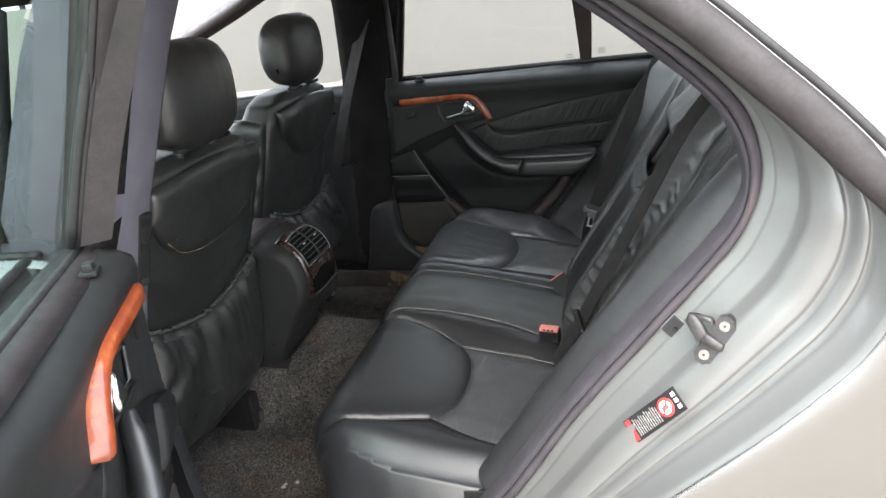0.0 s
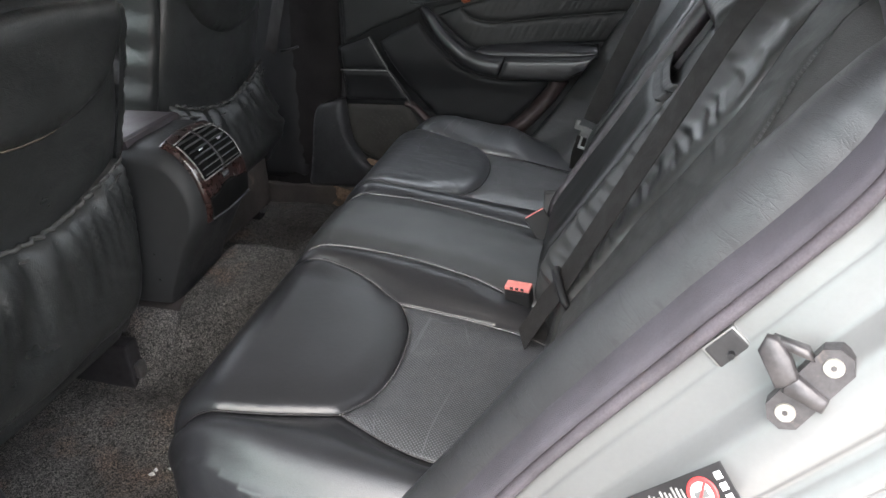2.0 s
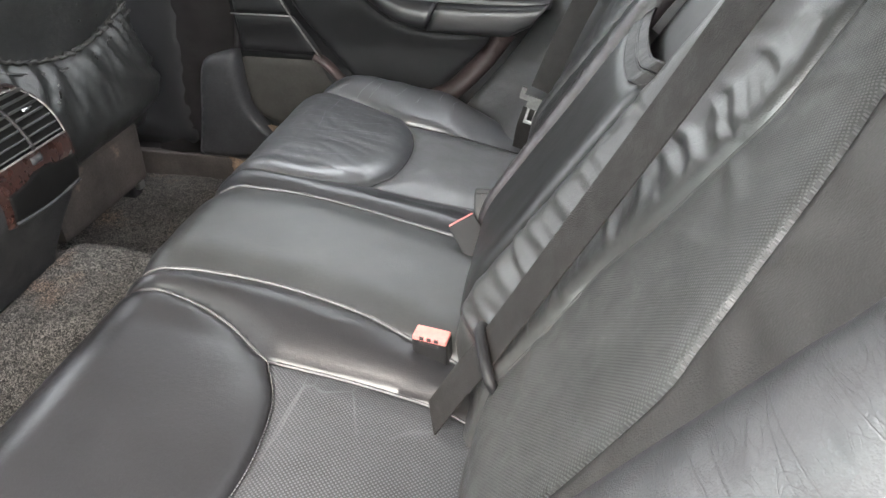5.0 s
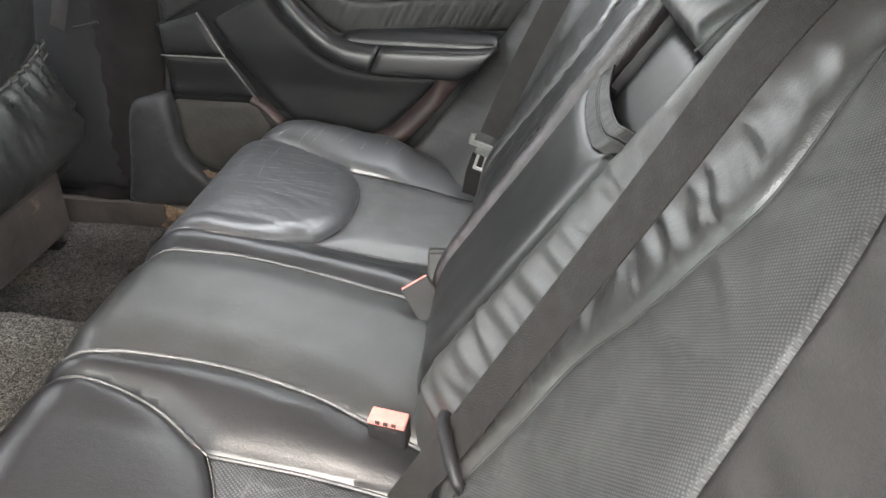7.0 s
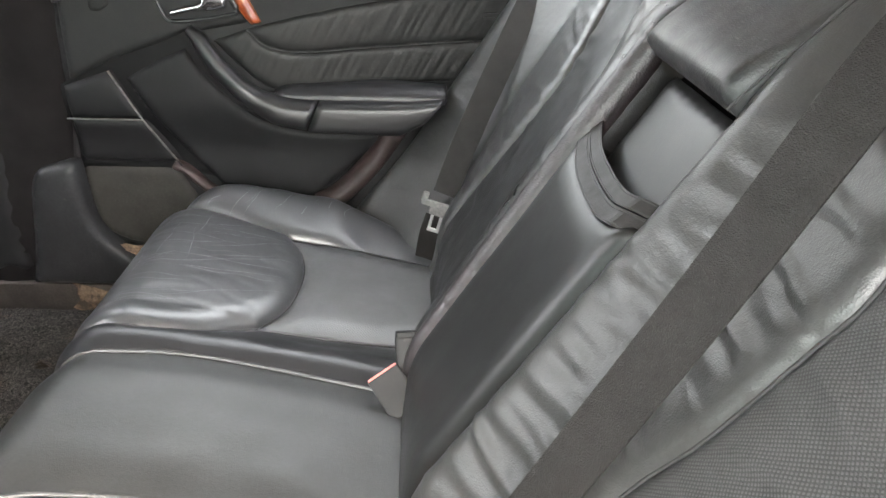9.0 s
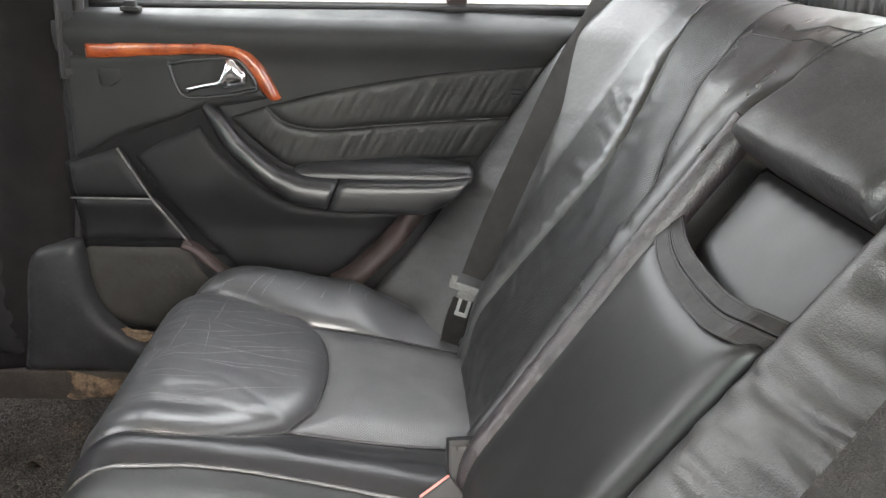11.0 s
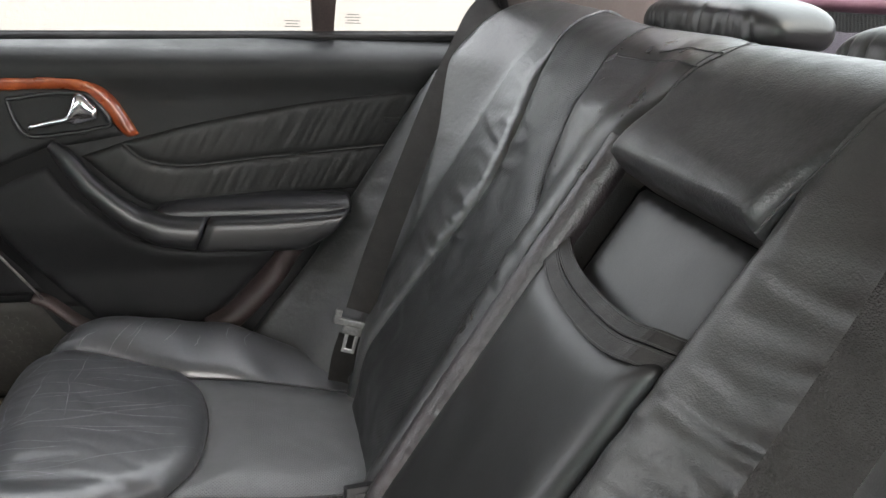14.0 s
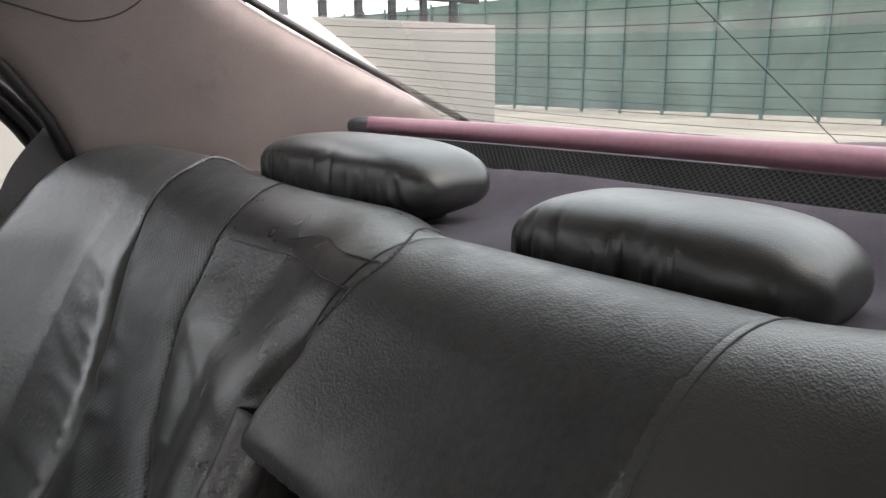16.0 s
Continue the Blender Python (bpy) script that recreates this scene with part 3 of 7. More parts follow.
for z in (1.5, 2.05):
    box("rail", (-12, 2.685, z), (3.2, 2.715, z + 0.05), IRON, railing, bevel=0.004)
for i in range(76):
    x = -12 + i * 0.2
    box("bar", (x, 2.688, 1.39), (x + 0.035, 2.712, 2.1), IRON, railing, bevel=0)

fence = thing("site_fence", "green sheet hoarding with darker upright posts behind the car", "fence", (17.3, 0, 0))
n_panel = 52
for i in range(n_panel):
    y = -26 + i * 1.3
    bulge = 0.04 * math.sin(i * 2.3)
    pts_a = [(17.3 + bulge * math.sin(math.pi * k / 6), y + 0.03 + k * 1.24 / 6, 0.1) for k in range(7)]
    pts_b = [(17.3 - bulge * math.sin(math.pi * k / 6), y + 0.03 + k * 1.24 / 6, 3.25 + 0.03 * math.sin(i)) for k in range(7)]
    strip("sheet", pts_a, pts_b, 0.012, SHEET, fence)
    box("post", (17.23, y - 0.035, 0), (17.29, y + 0.035, 3.35), POSTS, fence, bevel=0.005)

for k, (x, y, w, d, h) in enumerate(((30, 14, 14, 10, 9), (34, -6, 10, 16, 7))):
    b = thing("apartment_building", "pale rendered building beyond the green fence", "building", (x, y, 0))
    box("wall", (x, y - d / 2, 0), (x + w, y + d / 2, h), RENDER_WHITE, b, bevel=0.05)
    box("roof", (x - 0.3, y - d / 2 - 0.3, h), (x + w + 0.3, y + d / 2 + 0.3, h + 0.3), IRON, b, bevel=0.05)
    for fz in range(2, int(h), 3):
        for fy in range(int(y - d / 2) + 1, int(y + d / 2), 3):
            box("window", (x - 0.06, fy, fz), (x + 0.02, fy + 1.3, fz + 1.4), IRON, b, bevel=0.02)


def tree(x, y, h, seed):
    rnd = random.Random(seed)
    t = thing("tree", "leafy green tree standing on the open ground", "tree", (x, y, 0), "trees")
    tube("trunk", [(x, y, 0), (x + 0.1, y, h * 0.3), (x - 0.1, y + 0.1, h * 0.6), (x, y, h * 0.85)], [0.2, 0.16, 0.11, 0.04], BARK, t, 8)
    verts, faces = [], []
    for k in range(9):
        a, z0 = rnd.uniform(0, 6.28), rnd.uniform(0.3, 0.75) * h
        tip = Vector((x + math.cos(a) * h * 0.32, y + math.sin(a) * h * 0.32, z0 + h * 0.2))
        tube("limb", [(x, y, z0), tuple((Vector((x, y, z0)) + tip) / 2 + Vector((0, 0, 0.2))), tuple(tip)], [0.07, 0.05, 0.015], BARK, t, 6)
    for k in range(2600):
        c = Vector((rnd.gauss(0, 1), rnd.gauss(0, 1), rnd.gauss(0, 1))).normalized() * rnd.uniform(0.45, 1.0) ** 0.5
        if noise.noise(c * 2.2 + Vector((seed, 0, 0))) < -0.12:
            continue
        p = Vector((x + c.x * h * 0.36, y + c.y * h * 0.36, h * 0.66 + c.z * h * 0.34))
        q = Euler((rnd.uniform(0, 6), rnd.uniform(0, 6), rnd.uniform(0, 6))).to_matrix()
        s = rnd.uniform(0.1, 0.22)
        i = len(verts)
        verts += [tuple(p + q @ Vector(v) * s) for v in ((-1, 0, 0), (0, -0.4, 0.1), (1, 0, 0), (0, 0.4, 0.1))]
        faces.append((i, i + 1, i + 2, i + 3))
    raw("crown", verts, faces, LEAF, t)


for k, (x, y, h) in enumerate(((2.6, 6.6, 5.5), (0.4, 8.2, 6.5), (-9, -9, 6.5), (-15, -7, 8))):
    tree(x, y, h, k + 1)


# ---- car body ----
body = thing("car_body", "silver painted car body with open rear doorway", "car body", (0, 0, 0.3), kind="structure")

FELT_IN = [(-0.43, 0.30), (-0.1, 0.29), (0.03, 0.33), (0.151, 0.454), (0.291, 0.652), (0.423, 0.822), (0.514, 0.934), (0.545, 0.999), (0.533, 1.054), (0.496, 1.109), (0.431, 1.165), (0.36, 1.221), (0.26, 1.285), (0.1, 1.335), (-0.2, 1.36), (-0.43, 1.36)]
FELT_OUT = [(-0.43, 0.28), (-0.1, 0.27), (0.06, 0.31), (0.201, 0.468), (0.31, 0.631), (0.422, 0.772), (0.498, 0.87), (0.54, 0.928), (0.565, 1.006), (0.555, 1.074), (0.52, 1.127), (0.444, 1.192), (0.3, 1.29), (0.12, 1.355), (-0.2, 1.382), (-0.43, 1.382)]
LIP = [(-0.43, 0.2), (-0.05, 0.22), (0.15, 0.345), (0.345, 0.525), (0.453, 0.622), (0.548, 0.708), (0.615, 0.777), (0.66, 0.832), (0.69, 0.9), (0.69, 0.985), (0.648, 1.052), (0.55, 1.15), (0.39, 1.28), (0.16, 1.385), (-0.2, 1.415), (-0.43, 1.415)]


def same_count(*curves, n=110):
    out = []
    for c in curves:
        d = np.array(sm(c, 8))
        k = np.linspace(0, len(d) - 1, n)
        out.append(np.stack([np.interp(k, np.arange(len(d)), d[:, j]) for j in range(2)], 1))
    return out


def tumble(z, y0):
    """Leans a body side inward above the waist."""
    return y0 + 0.26 * np.clip(np.asarray(z) - 0.98, 0, 9)


fin, fout, lipc = same_count(FELT_IN, FELT_OUT, LIP)


def body_row(p, y0):
    """A line of the jamb: p runs from the felt seal (0) to the outer lip (1)."""
    c = fout + (lipc - fout) * p
    return [(x, tumble(z, y0), z) for x, z in c]


jamb_rows = [body_row(p, y) for p, y in ((-0.02, -0.765), (0.02, -0.783), (0.10, -0.785), (0.115, -0.789), (0.13, -0.794), (0.30, -0.803), (0.325, -0.808), (0.345, -0.832), (0.37, -0.843), (0.60, -0.858), (0.625, -0.858),
                                        (0.64, -0.855), (0.675, -0.855), (0.69, -0.862), (0.715, -0.870), (0.775, -0.881), (0.79, -0.880), (0.805, -0.877), (0.825, -0.878), (0.84, -0.888), (0.86, -0.894), (0.93, -0.913), (0.945, -0.924), (0.97, -0.931), (1.0, -0.933))]
loft("door_jamb", jamb_rows, SILVER_MATT, body, closed=False, caps=False)
for nm, lab, material, prof in (("door_seal", "grey purple felt door seal", FELT, ((0.0, 0.03), (0.02, 0.0), (0.2, -0.02), (0.42, -0.026), (0.5, -0.02), (0.53, -0.006))),
                                ("seal_lip", "worn brown outer lip of the door seal", SEAL_BROWN, ((0.5, 0.0), (0.52, -0.016), (0.62, -0.022), (0.8, -0.018), (0.96, -0.008), (1.0, 0.01)))):
    felt_rows = []
    for p, dy in prof:
        fc = fin + (fout - fin) * p
        felt_rows.append([(x, tumble(z, -0.742 - 0.033 * p + dy), z) for x, z in fc])
    loft(nm, felt_rows, material, body, lab, closed=False, caps=False)
# outer rubber seal on the upper rear of the opening
seal_path = [(x, tumble(z, -0.928), z) for (x, z) in lipc[60:]]
sl = np.array(seal_path)
off_n = np.array([(0.016, 0, 0.016)] * len(sl))
tube("outer_seal", sl + off_n * 0.1, np.interp(np.arange(len(sl)), [0, 8, 14, len(sl)], [0.005, 0.016, 0.025, 0.026]), RUBBER_MATT, body, 10, "black rubber outer door seal", flat=0.7, up=(0, 1, 0))
tube("outer_seal_lip", sl + np.array((0.021, -0.004, 0.021)), np.interp(np.arange(len(sl)), [0, 8, 14, len(sl)], [0.002, 0.005, 0.007, 0.007]), RUBBER, body, 8)

# quarter panel: from the lip outward to the rear and over the roof
lip_n = np.gradient(lipc, axis=0)
lip_n = np.stack([lip_n[:, 1], -lip_n[:, 0]], 1)
lip_n /= np.linalg.norm(lip_n, axis=1)[:, None] + 1e-9
quarter = []
for dist, dy in ((0.0, 0.0), (0.006, -0.004), (0.03, -0.008), (0.12, -0.012), (0.4, 0.0), (0.8, 0.06)):
    c = lipc + lip_n * dist
    keep = slice(8, 100)
    c = c[keep]
    zc = np.maximum(c[:, 1], 0.18)
    quarter.append([(x, tumble(z, -0.934 + dy) + 0.25 * max(0, z - 1.38), min(z, 1.44)) for x, z in zip(c[:, 0], zc)])
loft("quarter_panel", quarter, SILVER, body, "silver metallic rear quarter panel", closed=False, caps=False)
box("boot_lid", (1.35, -0.8, 0.6), (2.1, 0.8, 0.98), SILVER, body, bevel=0.06)
box("lower_body", (0.5, 0.72, 0.2), (2.1, 0.93, 0.95), SILVER, body, bevel=0.05)
box("lower_tail", (0.75, -0.92, 0.25), (2.1, 0.9, 0.66), RUBBER, body, bevel=0.05)

box("arch_liner", (-0.02, 0.805, 0.2), (0.75, 0.86, 0.955), TRIM_SOFT, body, bevel=0.01)
box("arch_liner", (0.1, -0.735, 0.2), (0.75, -0.72, 0.44), TRIM_SOFT, body, bevel=0.004)

# striker, latch plate and warning sticker on the jamb
N_JAMB = Vector((-0.55, -0.80, 0.25)).normalized()


def jamb_frame(at, tilt):
    """Axes on the jamb: along the slope, across it, and out of it."""
    n_ = N_JAMB
    a = Vector((math.cos(tilt), 0, math.sin(tilt)))
    a = (a - n_ * a.dot(n_)).normalized()
    b = n_.cross(a)
    m = Matrix((a, b, n_)).transposed().to_4x4()
    m.translation = at
    return m


def local_box(name, m, lo, hi, material, parent, label="", bevel=0.002):
    ob = box(name, lo, hi, material, None, label, bevel)
    ob.data.transform(m)
    if parent:
        ob.parent = parent
        up = parent.matrix_basis
        if parent.parent:
            up = parent.parent.matrix_basis @ parent.matrix_parent_inverse @ up
        ob.matrix_parent_inverse = up.inverted()
    return ob


def disc(name, m, r, h, material, parent, seg=20):
    bm = bmesh.new()
    bmesh.ops.create_cone(bm, cap_ends=True, segments=seg, radius1=r, radius2=r * 0.92, depth=h)
    bm.transform(m)
    return part(name, bm, material, parent, smooth=False)


N_STRIKE = Vector((-0.31, -0.91, 0.26)).normalized()


def axes(at, a, n_):
    """A frame at a place: x along a, z out along n_."""
    n_ = Vector(n_).normalized()
    a = Vector(a)
    a = (a - n_ * a.dot(n_)).normalized()
    m = Matrix((a, n_.cross(a), n_)).transposed().to_4x4()
    m.translation = at
    return m


mj = axes(Vector((0.5050, -0.837, 0.8012)), (0.57, 0.2, 0.79), N_STRIKE)
striker = thing("door_striker", "dark steel door striker bolted to the silver jamb", "striker", tuple(mj.translation))
bm = bmesh.new()
hull = []
for cx, r in ((0.0245, 0.0155), (-0.0245, 0.0155)):
    for k in range(8):
        w = 2 * math.pi * (k + 0.5) / 8
        hull.append((cx + r * math.cos(w), r * math.sin(w)))
low_v = [bm.verts.new((x, y, -0.014)) for x, y in hull]
top_v = [bm.verts.new((x * 0.97, y * 0.94, 0.004)) for x, y in hull]
bmesh.ops.convex_hull(bm, input=low_v + top_v)
bm.transform(mj)
part("base_plate", bm, PHOSPHATE, striker, smooth=False)
for sgn in (1, -1):
    disc("bolt", mj @ Matrix.Translation((sgn * 0.0245, 0.0, 0.0045)), 0.0075, 0.003, PALE_BOLT, striker, 18)
    disc("bolt_socket", mj @ Matrix.Translation((sgn * 0.0245, 0.0, 0.0063)), 0.0022, 0.0006, PHOSPHATE, striker, 6)
# the bent loop: a broad bar in front and two arms back to the plate
for nm, poly, lo_, hi_ in (("loop_bar", [(0.0005, 0.0445), (0.0134, 0.0475), (0.0171, 0.0402), (0.0127, 0.0256), (0.0032, 0.0107), (-0.0067, 0.0125), (-0.0132, 0.0174)], 0.003, 0.014), ("loop_arm", [(-0.0064, 0.0163), (0.0046, 0.0122), (0.0043, -0.0137), (-0.0057, -0.0161), (-0.0127, 0.0129)], -0.006, 0.012), ("loop_arm", [(0.0146, 0.0438), (0.0242, 0.0203), (0.0196, 0.0113), (0.0133, 0.0298)], -0.004, 0.009)):
    bm = bmesh.new()
    mid_ = (sum(q[0] for q in poly) / len(poly), sum(q[1] for q in poly) / len(poly))
    vs_ = [bm.verts.new((mid_[0] + (x - mid_[0]) * k, mid_[1] + (y - mid_[1]) * k, h)) for h, k in ((lo_, 0.97), (lo_ + 0.002, 1.0), (hi_ - 0.003, 1.0), (hi_ - 0.001, 0.93), (hi_, 0.84)) for x, y in poly]
    bmesh.ops.convex_hull(bm, input=vs_)
    bm.transform(mj)
    part(nm, bm, PHOSPHATE, striker)

ml = axes(Vector((0.457, -0.789, 0.794)), (0.64, 0, 0.77), (-0.25, -0.95, 0.2))
latch = thing("jamb_plate", "small black square plate set in the silver jamb", "plate", tuple(ml.translation))
local_box("surround", ml, (-0.0163, -0.0163, -0.008), (0.0163, 0.0163, 0.0006), SILVER_MATT, latch, bevel=0.001)
local_box("plate", ml, (-0.0148, -0.0148, -0.004), (0.0148, 0.0148, 0.0018), RUBBER, latch, bevel=0.002)
disc("screw", ml @ Matrix.Translation((0.0, -0.001, 0.004)), 0.003, 0.008, PLASTIC, latch, 10)

ms = jamb_frame(Vector((0.425, -0.853, 0.69)), radians(40))
sticker = thing("warning_sticker", "black warning sticker with a red prohibition ring on the jamb", "sticker", tuple(ms.translation))
local_box("backing", ms, (-0.052, -0.019, 0.0), (0.052, 0.017, 0.0015), RUBBER, sticker, bevel=0.0006)
local_box("red_field", ms, (-0.05, -0.017, 0.0015), (-0.041, 0.015, 0.0021), RED_INK, sticker, bevel=0)
for k in range(12):
    x = -0.037 + k * 0.0040
    local_box("text_bar", ms, (x, -0.014, 0.0015), (x + 0.0017, 0.012 - 0.002 * (k % 3), 0.0021), PALE_PRINT, sticker, bevel=0)
disc("red_ring", ms @ Matrix.Translation((0.024, -0.001, 0.0019)), 0.014, 0.0012, RED_INK, sticker, 32)
disc("white_field", ms @ Matrix.Translation((0.024, -0.001, 0.0024)), 0.0105, 0.0012, WHITE_INK, sticker, 32)
local_box("symbol", ms, (0.018, -0.004, 0.003), (0.030, 0.002, 0.0034), GREY_INK, sticker, bevel=0)
bar_m = ms @ Matrix.Translation((0.024, -0.001, 0)) @ Matrix.Rotation(radians(45), 4, "Z")
local_box("slash", bar_m, (-0.0125, -0.001, 0.003), (0.0125, 0.001, 0.0037), RED_INK, sticker, bevel=0)
for k in range(3):
    local_box("icon", ms, (0.042, -0.013 + k * 0.009, 0.0015), (0.048, -0.007 + k * 0.009, 0.0021), WHITE_INK, sticker, bevel=0)

# B-pillars
PILLAR_R = ((0.2, -0.56, 0.75), (0.3, -0.55, 0.75), (0.52, -0.475, 0.745), (0.7, -0.44, 0.735), (0.86, -0.415, 0.73), (1.0, -0.402, 0.725), (1.25, -0.39, 0.675), (1.38, -0.385, 0.62))
PILLAR_L = ((0.2, -0.56, 0.75), (0.3, -0.55, 0.75), (0.52, -0.505, 0.745), (0.7, -0.462, 0.735), (0.86, -0.421, 0.73), (1.0, -0.380, 0.725), (1.25, -0.308, 0.675), (1.38, -0.275, 0.62))
for s, shape in ((-1, PILLAR_L), (1, PILLAR_R)):
    rows, paint = [], []
    for z, xr, yi in shape:
        xf, yo = xr - 0.19 + 0.04 * max(0, z - 1), yi + 0.09
        rows.append([(xr, s * (yi + 0.02), z), (xr - 0.012, s * (yi + 0.004), z), (xr - 0.05, s * (yi - 0.004), z), ((xr + xf) / 2, s * (yi - 0.012), z), (xf + 0.03, s * yi, z), (xf, s * (yi + 0.02), z), (xf, s * yo, z), (xr, s * yo, z)])
        if s < 0:
            rows[-1] = [(xr + 0.004, s * (yi + 0.03), z), (xr - 0.008, s * (yi + 0.006), z), (xr - 0.05, s * (yi - 0.004), z), ((xr + xf) / 2, s * (yi - 0.012), z), (xf + 0.03, s * yi, z), (xf, s * (yi + 0.02), z), (xf, s * (yi + 0.142), z), (xr - 0.012, s * (yi + 0.142), z), (xr, s * (yi + 0.137), z), (xr + 0.006, s * (yi + 0.075), z)]
            paint.append([(xr - 0.006, s * (yi + 0.139), z), (xr + 0.006, s * (yi + 0.158), z), (xr - 0.05, s * (yi + 0.17), z), (xr - 0.09, s * (yi + 0.139), z)])
        else:
            paint.append([(xr - 0.006, s * (yi + 0.06), z), (xr - 0.006, s * (yi + 0.105), z), (xr - 0.09, s * (yi + 0.15), z), (xr - 0.09, s * (yi + 0.06), z)])
    # One trim in two tones: far pillar coloured as shaded, near one as lit.
    loft("pillar", rows, PILLAR_SHADED if s > 0 else PILLAR_LIT, body, "fabric centre pillar, darkened in colour for its shade" if s > 0 else "felt centre pillar, lightened in colour for the daylight")
    loft("pillar_paint", paint, SILVER, body)
    if s > 0:
        tube("pillar_seal", [(xr + 0.004, s * (yi + 0.03), z) for z, xr, yi in shape[1:7]], 0.012, RUBBER, body, 8)


def pillar_vent(s):
    v = thing("pillar_vent", "tall slim air vent with its inner shade as a black sheet in the centre pillar", "air vent", (-0.42, s * 0.73, 0.92), "pillar vents")
    m = Matrix.Translation((-0.416, 0.728, 0.92) if s > 0 else (-0.399, -0.770, 0.92)) @ Matrix.Rotation(radians(4 if s > 0 else 17), 4, "Y") @ Matrix.Rotation(radians(38 if s > 0 else 72), 4, "Z")
    local_box("bezel", m, (-0.014, -0.006, -0.068), (0.014, 0.006, 0.068), PLASTIC, v, bevel=0.004)
    for k in (-1, 0, 1):
        local_box("slat", m, (k * 0.0065 - 0.0012, -0.0075, -0.06), (k * 0.0065 + 0.0012, 0.0075, 0.045), TRIM, v, bevel=0.0008)
    local_box("slider", m, (-0.009, -0.009, -0.002), (0.009, 0.009, 0.018), PLASTIC, v, bevel=0.003)
    local_box("thumbwheel", m, (-0.009, -0.0085, -0.063), (0.009, 0.0085, -0.05), TRIM, v, bevel=0.002)


pillar_vent(1)
pillar_vent(-1)

# lower trim of the centre pillar and sill plates
for s in (1, -1):
    def foot(u, v, s=s):
        return np.stack([u, s * (0.738 - 0.012 * smoothstep(v, 0.25, 0.5) - 0.03 * smoothstep(u, -0.45, -0.3) * smoothstep(-v, -0.4, -0.28)), v], 1)
    loop = outline(sm([(-0.60, 0.255), (-0.30, 0.255)]), sm([(-0.30, 0.255), (-0.30, 0.32)]), sm([(-0.30, 0.32), (-0.36, 0.33), (-0.41, 0.36), (-0.44, 0.42), (-0.452, 0.545)]), sm([(-0.452, 0.545), (-0.50, 0.535), (-0.545, 0.505), (-0.575, 0.36), (-0.60, 0.255)]))
    panel("pillar_foot", loop, foot, SCUFFED, body, puff=0.012, rad=0.02, step=0.014, face=(0, -s, 0), skirt=0.03, label="scuffed black plastic lower pillar trim")
    box("sill_trim", (-1.5, s * 0.742 - 0.012, 0.14), (0.3, s * 0.742 + 0.012, 0.257), DIRTY, body, "dirty brown sill trim with worn patches")
    box("sill_step", (-1.5, min(s * 0.754, s * 0.9), 0.2), (0.06, max(s * 0.754, s * 0.9), 0.285), SILVER_MATT if s < 0 else RUBBER, body, bevel=0.015)

# roof, headliner, windscreen pillars, rear pillars and rear window
def shell(z_mid, z_side, drop):
    def f(u, v):
        return np.stack([u, v, z_mid - (z_mid - z_side) * np.abs(v / 0.66) ** 2.6 - drop * np.clip(np.abs(u + 0.25) - 0.5, 0, 9) ** 2], 1)
    return f


roof_loop = outline(sm([(-1.25, -0.56), (-0.4, -0.66), (0.3, -0.66), (0.78, -0.56)]), sm([(0.78, -0.56), (0.83, 0), (0.78, 0.56)]), sm([(0.78, 0.56), (0.3, 0.66), (-0.4, 0.66), (-1.25, 0.56)]), sm([(-1.25, 0.56), (-1.32, 0), (-1.25, -0.56)]))
panel("roof_panel", roof_loop, shell(1.45, 1.40, 0.12), SILVER, body, puff=0.004, rad=0.03, step=0.05, skirt=0.03)
ceil = panel("ceiling", roof_loop, shell(1.40, 1.34, 0.14), CEILING_BOUNCE, None, puff=0.004, rad=0.03, step=0.05, skirt=0.02, face=(0, 0, -1))
tagged(ceil, "fabric headliner under the car roof, paled to bounce light", "headliner", kind="structure")


def glass_line(x):
    return 1.243 - 0.485 * (x - 0.771)


